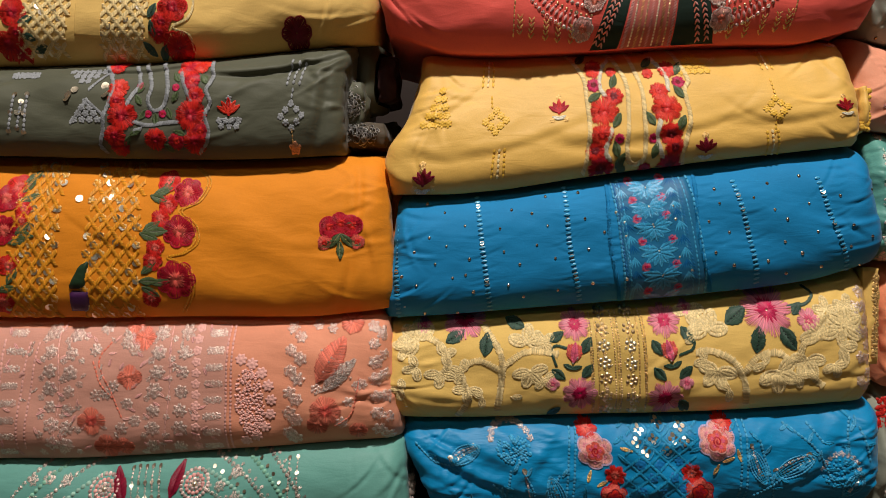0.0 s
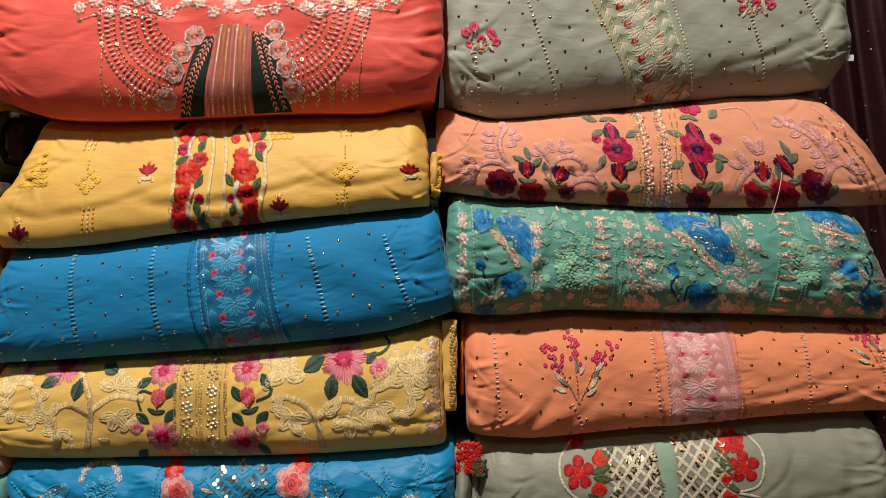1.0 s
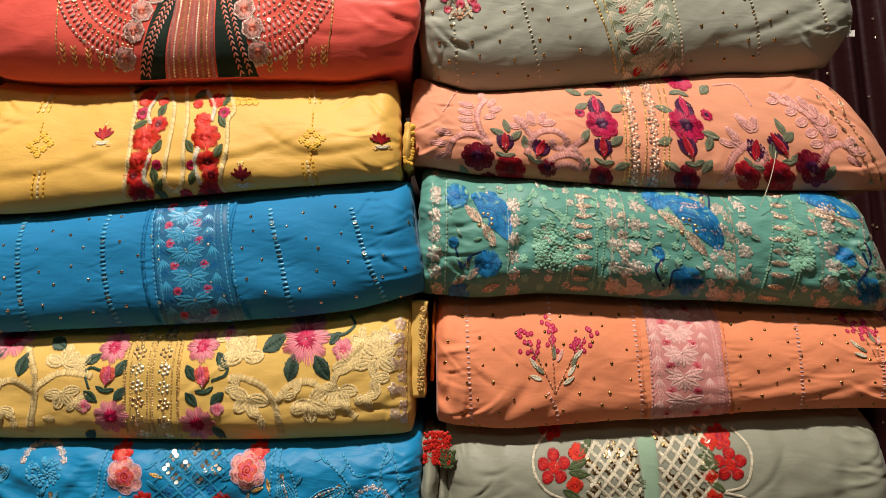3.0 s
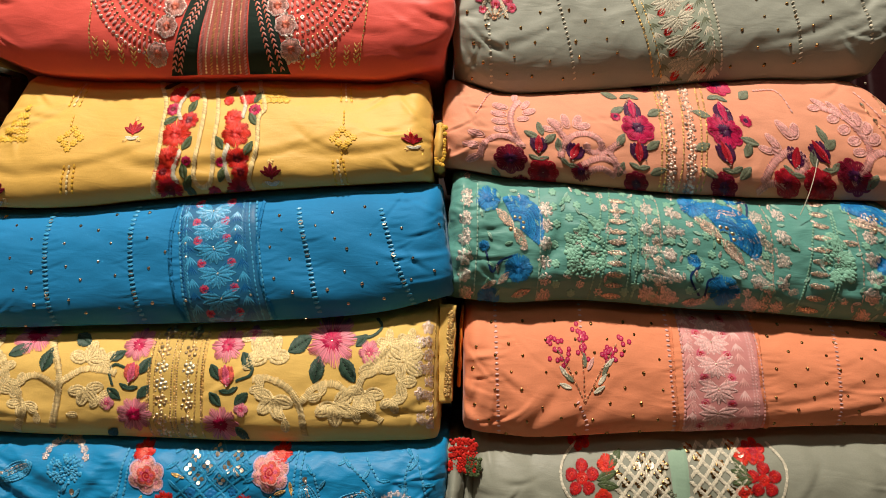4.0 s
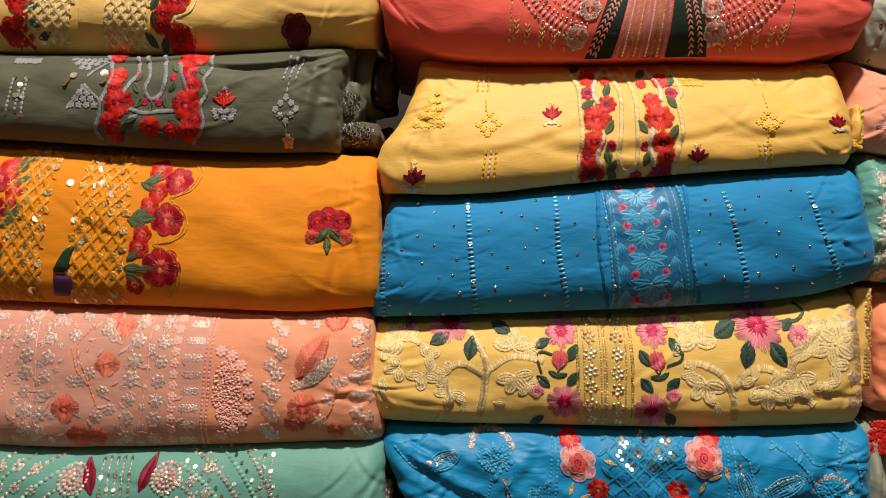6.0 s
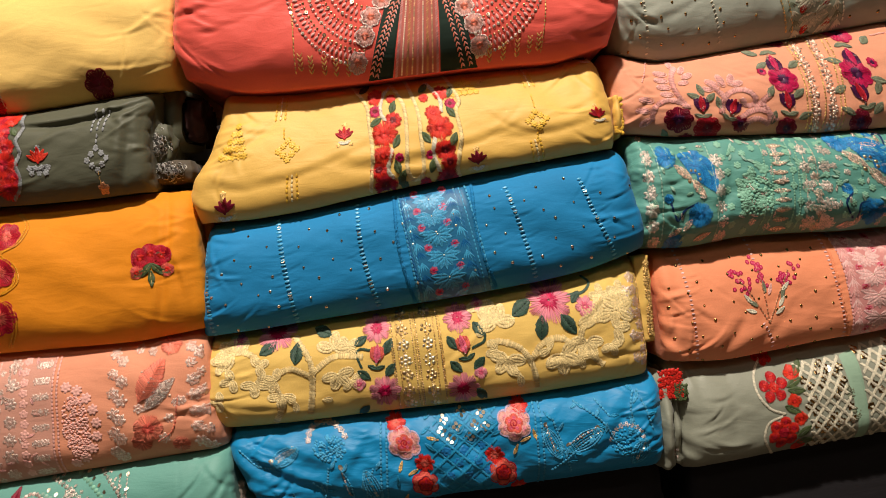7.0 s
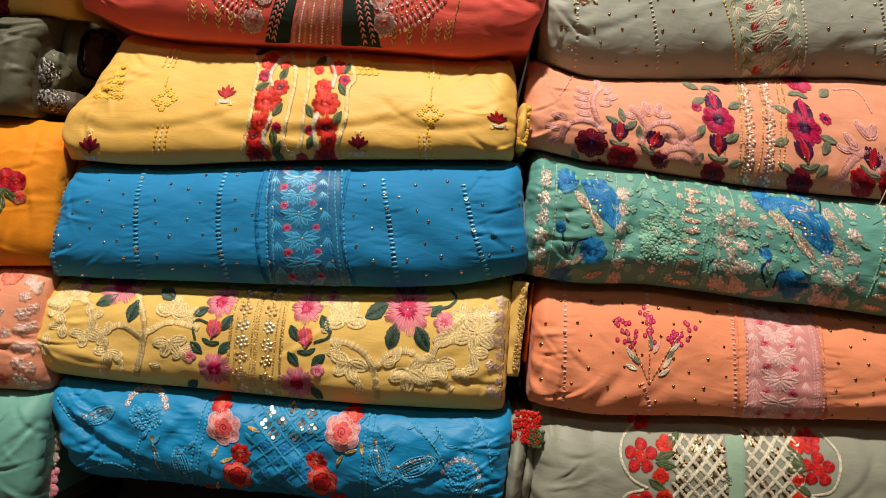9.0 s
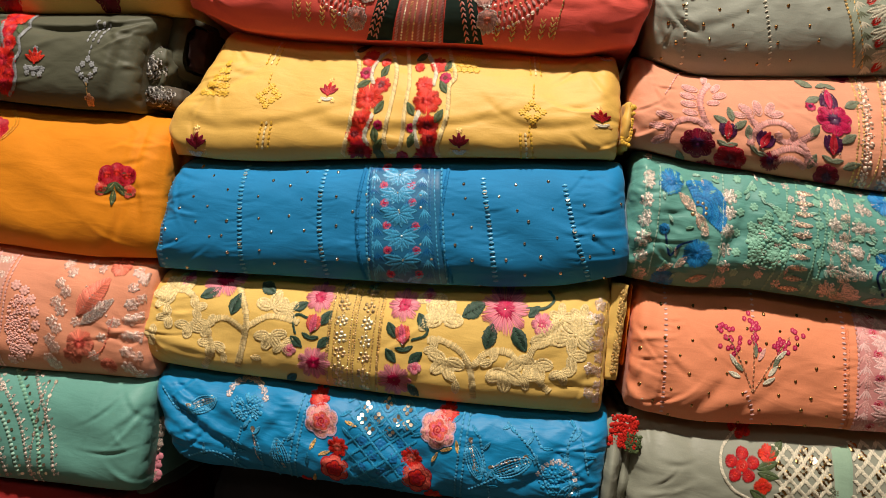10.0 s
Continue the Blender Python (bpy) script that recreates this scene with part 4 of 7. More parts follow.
flower("cream", (0.3794+0.0119j), 0.01188, DEEP_RED, WINE, 6, 0.25)
for c, r, o in (((0.2337+0.0789j), 0.00823, RED), ((0.2375+0.0849j), 0.00685, RED), ((0.2401+0.0570j), 0.00868, ORANGE_RED), ((0.2390+0.0469j), 0.00731, RED), ((0.2441+0.0341j), 0.01234, RED), ((0.2380+0.0179j), 0.00914, RED), ((0.2409+0.0098j), 0.00823, CRIMSON), ((0.2702+0.0153j), 0.00914, RED), ((0.3013+0.0138j), 0.01005, RED), ((0.3062+0.0215j), 0.00731, CRIMSON), ((0.2987+0.0338j), 0.01280, RED), ((0.3023+0.0486j), 0.00777, RED), ((0.2987+0.0603j), 0.00731, CRIMSON), ((0.2951+0.0728j), 0.01005, RED), ((0.3050+0.0732j), 0.00685, ORANGE_RED), ((0.2864+0.0138j), 0.00685, CRIMSON)):
    flower("olive", c, r * 0.98, o, CRIMSON if o is RED else RED, 9, 0.15, ORANGE_RED)
for pts in (((0.2547+0.0849j), (0.2662+0.0605j), (0.2641+0.0465j), (0.2688+0.0381j), (0.2769+0.0425j), (0.2795+0.0596j), (0.2698+0.0849j)), ((0.2214+0.0849j), (0.2350+0.0615j), (0.2337+0.0469j), (0.2293+0.0341j), (0.2286+0.0215j), (0.2256+0.0106j), (0.2291+0.0045j)), ((0.3116+0.0786j), (0.3154+0.0622j), (0.3111+0.0526j), (0.3144+0.0426j), (0.3095+0.0331j), (0.3121+0.0231j), (0.3107+0.0138j), (0.3029+0.0055j)), ((0.2508+0.0770j), (0.2569+0.0609j), (0.2516+0.0517j), (0.2473+0.0430j)), ((0.2884+0.0719j), (0.2927+0.0587j), (0.2988+0.0443j)), ((0.2530+0.0290j), (0.2646+0.0262j), (0.2771+0.0280j), (0.2888+0.0287j)), ((0.2531+0.0216j), (0.2594+0.0234j))):
    cord("olive", pts, 0.00320, GREY_YARN, "silver_cord")
for c, d in (((0.2568+0.0467j), 120), ((0.2859+0.0485j), 60), ((0.2599+0.0345j), 60), ((0.2815+0.0352j), 110), ((0.2703+0.0308j), 90), ((0.2539+0.0198j), 20), ((0.2894+0.0199j), 160), ((0.2581+0.0566j), 60), ((0.2864+0.0645j), 120), ((0.3089+0.0612j), 120), ((0.2474+0.0134j), 60), ((0.2803+0.0085j), 140)):
    leaf("olive", c, d, 0.00914, 0.00503, GREEN)
for c in ((0.2575+0.0587j), (0.2864+0.0561j), (0.2644+0.0354j), (0.2761+0.0353j)):
    flower("olive", c, 0.00320, MAGENTA, CRIMSON, 5, 0.1)
for i in range(4):
    for j in range(i + 1):
        floret("olive", (0.2149+0.0460j) + complex((j - i / 2) * 0.00640, -i * 0.00503), 0.00320, GREY_YARN, 5)
for i in range(3):
    for j in range(6 - i * 2):
        floret("olive", (0.2116+0.0732j) + complex((j - (5 - i * 2) / 2) * 0.00503, -i * 0.00457), 0.00274, GREY_YARN, 5)
for a, b in (((0.2149+0.0460j), (0.2022+0.0281j)), ((0.2147+0.0479j), (0.2297+0.0341j)), ((0.2166+0.0561j), (0.2280+0.0710j))):
    cord("olive", (a, b), 0.00229, GREY_YARN, "silver_cord")
for k in range(5):
    floret("olive", (0.1607+0.0698j) + 0.00640 * (k - 2) * 0.7, 0.00366, GREY_YARN, 5)
for a, b in (((0.1570+0.0520j), (0.1537+0.0213j)), ((0.1670+0.0521j), (0.1658+0.0199j)), ((0.1630+0.0460j), (0.1605+0.0232j))):
    beadwork("olive", (a, b), 0.00366, 0.00274, GREY_YARN, "ladder_stitch", SEQUIN)
for a, b in (((0.3797+0.0710j), (0.3753+0.0513j)), ((0.3904+0.0690j), (0.3852+0.0507j)), ((0.3853+0.0693j), (0.3802+0.0518j))):
    beadwork("olive", (a, b), 0.00320, 0.00229, GREY_YARN, "ladder_stitch")
for k in range(8):
    floret("olive", (0.3784+0.0296j) + 0.00731 * np.exp(1j * k * math.pi / 4) * (1.15 if k % 2 == 0 else 0.85), 0.00274, GREY_YARN, 5)
beadwork("olive", ((0.3803+0.0497j), (0.3786+0.0376j)), 0.00320, 0.00183, GREY_YARN)
beadwork("olive", ((0.3786+0.0205j), (0.3786+0.0105j)), 0.00320, 0.00137, GOLD)
floret("olive", (0.3800+0.0074j), 0.00503, COPPER, 5)
floret("olive", (0.3770+0.0849j), 0.00594, GREY_YARN, 7)
tulip("olive", (0.3290+0.0343j), 0.00823, RED, ORANGE_RED, 90, GREY_YARN)
florets("olive", column((0.3212+0.0288j), (0.3367+0.0281j), 4) + column((0.3230+0.0245j), (0.3347+0.0241j), 3) + [(0.3292+0.0447j), (0.3292+0.0409j)], 0.00274, GREY_YARN, 5)
s = Sew("olive")
s.sequins([(0.2003+0.0520j), (0.2052+0.0562j), (0.1990+0.0490j), (0.2292+0.0588j), (0.2293+0.0519j), (0.1611+0.0373j)], 0.00320)
s.done("sequin_scatter", kind="stuff")
lattice("orange", ((0.1521+0.0002j), (0.1970-0.0001j), (0.2004+0.1295j), (0.1659+0.1299j)), 4, 9, 0.00320, MUSTARD, GOLD, 0.00366)
lattice("orange", ((0.2142-0.0003j), (0.2636-0.0009j), (0.2666+0.1287j), (0.2236+0.1293j)), 4, 9, 0.00320, MUSTARD, GOLD, 0.00366)
for c, r in (((0.3014+0.1022j), 0.01097), ((0.2844+0.1121j), 0.00823), ((0.2861+0.0930j), 0.00777), ((0.2962+0.0709j), 0.01234), ((0.2803+0.0820j), 0.00731), ((0.2771+0.0584j), 0.00731), ((0.2936+0.0323j), 0.01462), ((0.2749+0.0475j), 0.00777), ((0.2726+0.0173j), 0.00731), ((0.1546+0.0989j), 0.01005), ((0.1617+0.1084j), 0.00914), ((0.1697+0.0904j), 0.00685), ((0.1551+0.0731j), 0.01097), ((0.1689+0.0812j), 0.00640), ((0.1594+0.0449j), 0.00823), ((0.1537+0.0151j), 0.00914)):
    flower("orange", c, r * 1.08, CRIMSON if r > 0.00914 else RED, CORAL_YARN, 7 if r > 0.00914 else 5, 0.22, BEAD_GOLD if r > 0.00914 else None)
for c, d in (((0.2805+0.1034j), 20), ((0.2775+0.0978j), -20), ((0.2840+0.1082j), 60), ((0.2732+0.0748j), 30), ((0.2711+0.0675j), -20), ((0.2781+0.0711j), 0), ((0.2711+0.0417j), 40), ((0.2709+0.0312j), 0), ((0.2718+0.0229j), -30), ((0.2812+0.0301j), 10), ((0.1704+0.1093j), 60), ((0.1735+0.0988j), 20), ((0.1718+0.1162j), 40), ((0.1696+0.0744j), 40), ((0.1655+0.0640j), 10), ((0.1709+0.0694j), -10), ((0.1613+0.0358j), 60), ((0.1567+0.0258j), 10)):
    leaf("orange", c, d, 0.0152, 0.0072, GREEN, SAGE_YARN)
for off in (0, 0.00274):
    cord("orange", tuple(c + off for c in ((0.3026+0.1258j), (0.3161+0.1117j), (0.3099+0.0955j), (0.2951+0.0873j), (0.3070+0.0762j), (0.3087+0.0625j), (0.2985+0.0536j), (0.2867+0.0501j), (0.3019+0.0417j), (0.3050+0.0230j), (0.2948+0.0053j))), 0.00137, MUSTARD)
s = Sew("orange")
s.sequins([(0.1773+0.0748j), (0.2454+0.0624j), (0.2399+0.0991j), (0.2524+0.1096j), (0.2497+0.0897j), (0.2607+0.0745j), (0.2136+0.0984j), (0.1984+0.1115j), (0.1953+0.0902j), (0.1748+0.0530j), (0.2283+0.0512j)], 0.0030)
s.done("sequin_scatter", kind="stuff")
s = Sew("orange")
for k in (-1, 0, 1):
    flower_on(s, (0.4262+0.0743j) + k * 0.00914 - abs(k) * 1j * 0.00274, 0.00868, CRIMSON, RED, 3, 0.2)
flower_on(s, (0.4131+0.0591j), 0.00640, CORAL_YARN, RED, 3, 0.2)
flower_on(s, (0.4391+0.0585j), 0.00640, CORAL_YARN, RED, 3, 0.2)
for d, q in ((200, (0.4167+0.0580j)), (-20, (0.4349+0.0579j)), (-90, (0.4252+0.0530j)), (230, (0.4218+0.0609j)), (-50, (0.4304+0.0604j))):
    leaf_on(s, q, math.radians(d), 0.01371, 0.00594, GREEN, GOLD)
s.sequins([(0.4330+0.0716j)], 0.00320)
s.done("flower_sprig")
patch("orange", ((0.2054+0.0254j), (0.2200+0.0253j), (0.2238+0.0498j), (0.2157+0.0445j)), DARK_LEAF, "swing_tag", "dark green printed swing tag", 0.003, 8, 8)
patch("orange", ((0.2054+0.0064j), (0.2205+0.0063j), (0.2236+0.0243j), (0.2072+0.0245j)), VIOLET, "swing_tag", "violet printed swing tag", 0.003, 8, 8)
patch("salmon", ((0.0503-0.0056j), (0.3342-0.0056j), (0.3411+0.1083j), (0.0417+0.1087j)), MAUVE, "net_panel", "dusty pink net overlay panel", 0.0004, 70, 30)
for x0, x1, n, r in (((0.1638+0.1018j), (0.1557+0.0079j), 8, 0.00685), ((0.3293+0.0990j), (0.3208+0.0056j), 8, 0.00731)):
    for c in column(x0, x1, n):
        s = Sew("salmon")
        for k in (-0.6, 0, 0.6):
            floret_on(s, c + k * r, r * 0.5, SILVER, 6)
        s.done("silver_oval")
for pts in (((0.1532+0.0978j), (0.1530+0.0635j)), ((0.1824+0.0955j), (0.1708+0.0105j)), ((0.1749+0.0956j), (0.1638+0.0105j)), ((0.3389+0.1049j), (0.3315-0.0017j)), ((0.3428+0.1048j), (0.3355-0.0020j))):
    beadwork("salmon", pts, 0.00320, 0.00229, BLUSH)
for c in column((0.3140+0.1035j), (0.3082+0.0063j), 12):
    floret("salmon", c, 0.00411, BLUSH, 5)
grid = column((0.1928+0.1023j), (0.1938+0.0153j), 7) + column((0.2123+0.1004j), (0.2036+0.0124j), 7)
florets("salmon", grid, 0.00640, SILVER, 6)
florets("salmon", column((0.1874+0.0975j), (0.1842+0.0075j), 7) + column((0.2056+0.0956j), (0.1999+0.0072j), 7) + column((0.2204+0.0987j), (0.2132+0.0066j), 6) + column((0.2774+0.0944j), (0.2658+0.0035j), 7) + column((0.2944+0.0957j), (0.2827+0.0023j), 7), 0.00320, SILVER, 5)
florets("salmon", column((0.2832+0.1002j), (0.2727+0.0088j), 7) + column((0.3042+0.1005j), (0.2939+0.0073j), 7) + column((0.1318+0.1020j), (0.1286+0.0138j), 7), 0.00685, SILVER, 7)
for pts in (((0.1970+0.1071j), (0.2006+0.0581j), (0.1930+0.0073j)), ((0.2908+0.1059j), (0.2900+0.0556j), (0.2800+0.0026j))):
    beadwork("salmon", pts, 0.00411, 0.00137, BLUSH)
for c, r in (((0.2582+0.0666j), 0.01005), ((0.2261+0.0325j), 0.01142), ((0.2364+0.0105j), 0.01097), ((0.2502+0.0100j), 0.00823), ((0.2691+0.0962j), 0.00914), ((0.2586+0.1065j), 0.00731)):
    flower("salmon", c, r, SALMON_YARN, CORAL_YARN if r > 0.01097 else SALMON_YARN, 4, 0.25)
for c in ((0.2549+0.1007j), (0.2543+0.0931j), (0.2620+0.0878j), (0.2445+0.0594j), (0.2388+0.0536j), (0.2305+0.0529j), (0.2554+0.0453j), (0.2608+0.0314j), (0.2501+0.0258j), (0.2293+0.0884j), (0.2358+0.1048j)):
    floret("salmon", c, 0.00548, SILVER, 7)
for pts in (((0.2421+0.0945j), (0.2326+0.0797j), (0.2421+0.0572j), (0.2506+0.0341j)), ((0.2280+0.0798j), (0.2346+0.0619j), (0.2441+0.0502j))):
    beadwork("salmon", pts, 0.00320, 0.00183, SALMON_YARN)
for k in range(9):
    a = -1.45 + k * 0.36
    floret("salmon", (0.3450+0.0439j) + complex(0.02651 * math.cos(a), 0.03427 * math.sin(a)), 0.00503, BLUSH, 7)
for k in range(150):
    c = complex(rnd.uniform(0.055, 0.325), rnd.uniform(0.004, 0.106))
    q = Sew("salmon")
    leaf_on(q, c, rnd.uniform(0, 3.1), 0.0058, 0.0024, (BLUSH, SILVER, PALE_PINK)[k % 3])
    q.done("tonal_leaf")
knot_field("salmon", (0.3540+0.0425j), 0.0115, 0.0290, 0.0016, BLUSH, 260)
florets("salmon", column((0.3913+0.1007j), (0.3834+0.0146j), 6) + column((0.3982+0.0934j), (0.3871+0.0088j), 6), 0.00594, SILVER, 6)
florets("salmon", column((0.4581+0.1006j), (0.4556+0.0108j), 7) + column((0.4662+0.0946j), (0.4629+0.0037j), 6), 0.00594, SILVER, 6)
s = Sew("salmon")
leaf_on(s, (0.4200+0.0723j), math.radians(55), 0.0434, 0.0200, SALMON_YARN)
for k in np.linspace(-0.4, 0.4, 7):
    chain(s, ((0.4200+0.0723j) + np.exp(0.96j) * k * 0.040 - 1j * np.exp(0.96j) * 0.008 * (1 - 4 * k * k), (0.4200+0.0723j) + np.exp(0.96j) * (k + 0.06) * 0.040 + 1j * np.exp(0.96j) * 0.008 * (1 - 4 * k * k)), 0.0026, 0.0016, CORAL_YARN)
s.done("coral_leaf")
s = Sew("salmon")
leaf_on(s, (0.4255+0.0595j), math.radians(42), 0.03884, 0.01280, SILVER)
s.done("silver_leaf")
s = Sew("salmon")
s.dots((0.4278+0.0657j) + jit(40, 0.00731), 0.00160, SILVER, 1.2)
s.done("bead_scatter", kind="stuff")
for c, r in (((0.4139+0.0312j), 0.01280), ((0.4068+0.0196j), 0.00914), ((0.4404+0.1045j), 0.01005), ((0.4385+0.0115j), 0.00777)):
    flower("salmon", c, r, SALMON_YARN, CORAL_YARN if r > 0.01142 else SALMON_YARN, 7, 0.12)
florets("salmon", [(0.4260+0.0202j), (0.4450+0.0525j), (0.4413+0.0517j), (0.4119+0.1029j), (0.4241+0.0996j), (0.4082+0.0497j), (0.4329+0.0376j)], 0.00503, SILVER, 6)
beadwork("salmon", ((0.4193+0.0171j), (0.4337+0.0261j), (0.4397+0.0430j), (0.4436+0.0584j)), 0.00320, 0.00183, SALMON_YARN)
for k in range(9):
    r = 0.13710 - k * 0.01188
    m = (SILVER, MINT_YARN, SILVER, PALE_MINT)[k % 4]
    s = Sew("teal")
    th = np.arange(0.12, 1.15, 0.00411 / r)
    p = (0.2740-0.0049j) + r * np.exp(1j * th)
    s.dots(p[(p.imag < (0.1404+0.0926j).imag + 0.02)], 0.00206, m, 1.0)
    p2 = (0.2740-0.0049j) + (r + 0.00411) * np.exp(1j * (th + 0.01))
    s.sequins(p2[::2], 0.0015, SEQUIN if k % 2 else SILVER, 0.4)
    th = math.pi - th
    p = (0.2740-0.0049j) + r * np.exp(1j * th)
    s.dots(p, 0.00206, m, 1.0)
    s.done("bead_arc", kind="stuff")
for c in ((0.2341+0.0761j), (0.3078+0.0778j)):
    s = Sew("teal")
    for rr, m in ((0.01097, PINK_SILVER), (0.00685, PALE_PINK), (0.00366, PINK_SILVER)):
        s.dots(c + rr * np.exp(1j * np.arange(0, 6.28, 0.00320 / rr)), 0.00183, m, 1.1)
    s.dots([c], 0.00229, SEQUIN, 1.0)
    s.done("bead_medallion", kind="stuff")
for c, d in (((0.2470+0.0773j), 110), ((0.2920+0.0802j), 75)):
    leaf("teal", c, d, 0.02742, 0.01005, WINE)
for a, b in (((0.2544+0.0909j), (0.2635+0.0138j)), ((0.2597+0.0914j), (0.2698+0.0134j)), ((0.2655+0.0914j), (0.2752+0.0130j)), ((0.2708+0.0919j), (0.2815+0.0125j)), ((0.2766+0.0917j), (0.2878+0.0120j)), ((0.3897+0.0915j), (0.3958+0.0005j)), ((0.3828+0.0912j), (0.3884+0.0014j))):
    beadwork("teal", (a, b), 0.0028, 0.0020, SILVER, "bead_column", SEQUIN)
florets("teal", column((0.1749+0.0844j), (0.1828+0.0218j), 5) + column((0.1880+0.0860j), (0.1968+0.0216j), 5) + column((0.2025+0.0837j), (0.2098+0.0213j), 5) + column((0.3407+0.0838j), (0.3468+0.0128j), 5) + column((0.3290+0.0749j), (0.3340+0.0140j), 5), 0.0050, SILVER, 6)
# ---------------------------------------------------------------- column two
for cc, sgn in (((0.1800+0.0852j), -1), ((0.2681+0.0823j), 1)):
    for k in range(9):
        r = 0.02376 + k * 0.00617
        th = np.linspace(-1.45, 0.35, max(8, int(1.8 * r / 0.00411)))
        e = np.exp(1j * th)
        e = sgn * e.real + 1j * e.imag
        s = Sew("coral")
        p = cc + r * e
        if k % 3 == 0:
            s.dots(p, 0.0013, BEAD_GOLD, 1.0)
            s.dots(p + 0.0024 * e, 0.0011, PALE_PINK, 1.0)
            s.sequins(p[3::6], 0.0017, SEQUIN, 0.3)
        elif k % 3 == 1:
            s.stitch(p - e * 0.00229, p + e * 0.00229, 0.00274, PALE_PINK, 0.00183)
        else:
            s.dots(p, 0.00192, SILVER, 1.0)
            s.sequins(p[::5], 0.0016, SEQUIN, 0.3)
        s.done("stitched_arc", kind="stuff")
patch("coral", ((0.1722-0.0060j), (0.1975-0.0060j), (0.2091+0.0689j), (0.1941+0.0659j)), BOTTLE, "yoke_panel", "dark green yoke panel", 0.0005, 14, 24)
patch("coral", ((0.2418-0.0060j), (0.2815-0.0060j), (0.2561+0.0658j), (0.2401+0.0710j)), BOTTLE, "yoke_panel", "dark green yoke panel", 0.0005, 14, 24)
patch("coral", ((0.1988-0.0060j), (0.2418-0.0060j), (0.2399+0.0731j), (0.2089+0.0727j)), ROSE_CLOTH, "placket", "rose placket with metallic rows", 0.0008, 14, 24)
for k in range(9):
    f0 = k / 8
    a, b = (0.2004-0.0040j) * (1 - f0) + (0.2402-0.0040j) * f0, (0.2103+0.0746j) * (1 - f0) + (0.2384+0.0746j) * f0
    s = Sew("coral")
    p = smooth_path((a, b), 0.0021)
    if k % 2:
        s.dots(p, 0.00150, SEQUIN if k % 4 == 1 else BEAD_GOLD, 1.0)
    else:
        s.stitch(p[:-1] - 0.00137, p[1:] + 0.00137, 0.00165, (PALE_PINK, GOLD)[k // 2 % 2], 0.00137)
    s.done("metallic_braid", kind="stuff")
for a, b in (((0.2071+0.0681j), (0.1837+0.0056j)), ((0.2012+0.0636j), (0.1791+0.0075j)), ((0.2433+0.0680j), (0.2630+0.0063j)), ((0.2480+0.0690j), (0.2704+0.0071j))):
    s = Sew("coral")
    p = smooth_path((a, b), 0.00411)
    d = (b - a) / abs(b - a)
    for sg in (1, -1):
        s.stitch(p, p + d * 0.0034 + sg * 1j * d * 0.0019, 0.0015, PALE_PINK if sg > 0 else SALMON_YARN)
    s.done("feather_stitch", kind="stuff")
for c in ((0.1906+0.0671j), (0.1803+0.0521j), (0.1742+0.0361j), (0.1660+0.0156j), (0.2597+0.0697j), (0.2646+0.0528j), (0.2729+0.0373j), (0.2788+0.0186j)):
    s = Sew("coral")
    flower_on(s, c, 0.0086, BLUSH, SALMON_YARN, 7, 0.2)
    th = np.linspace(0, 6.283, 60)
    rope(s, c + 0.0086 * (0.86 + 0.14 * np.abs(np.cos(3.5 * th))) * np.exp(1j * th), 0.0016, PINK_SILVER)
    rope(s, c + 0.0052 * (0.86 + 0.14 * np.abs(np.cos(3.5 * th))) * np.exp(1j * th), 0.0013, PINK_SILVER)
    s.dots(c + 0.0024 * np.exp(1j * np.arange(6) * 1.047), 0.0010, SEQUIN, 1.0)
    s.sequins([c], 0.0018, SEQUIN, 0.2)
    s.done("bead_rosette", kind="stuff")
for c in ((0.1145+0.0202j), (0.1238+0.0173j), (0.1358+0.0151j), (0.1461+0.0131j), (0.1572+0.0119j), (0.2883+0.0102j), (0.3013+0.0109j), (0.3142+0.0121j), (0.3256+0.0133j), (0.3338+0.0145j)):
    s = Sew("coral")
    for k in range(4):
        for sg in (0.6, -0.6):
            q = c - 1j * (k - 1.5) * 0.00366
            s.stitch([q], [q + 0.00411 * np.exp(1j * (1.57 + sg))], 0.00160, GOLD)
    s.done("gold_sprig", kind="stuff")
beadwork("coral", ((0.1108+0.0726j), (0.1103+0.0482j), (0.1093+0.0130j)), 0.00320, 0.00160, GOLD)
beadwork("coral", ((0.3370+0.0643j), (0.3386+0.0396j), (0.3368+0.0070j)), 0.00320, 0.00160, GOLD)
for k, c in enumerate(column((0.0892+0.0956j), (0.3625+0.0892j), 22)):
    floret("coral", c + 1j * 0.00640 * math.sin(k * 1.9), 0.00640, SILVER, 7)
for pts in (((0.0896+0.0848j), (0.1185+0.0928j), (0.1485+0.0854j), (0.1821+0.0948j), (0.2167+0.0874j)), ((0.2262+0.0874j), (0.2648+0.0923j), (0.2953+0.0813j), (0.3284+0.0881j), (0.3656+0.0831j))):
    beadwork("coral", pts, 0.00366, 0.00229, SILVER, "silver_scroll", SEQUIN)
    beadwork("coral", tuple(c + 1j * 0.01280 for c in pts), 0.00366, 0.00229, SILVER, "silver_scroll")
for k, c in enumerate(column((0.1221+0.1108j), (0.3309+0.1078j), 18)):
    floret("coral", c + 1j * 0.00640 * math.sin(k * 2.3), 0.00685, SILVER, 7)
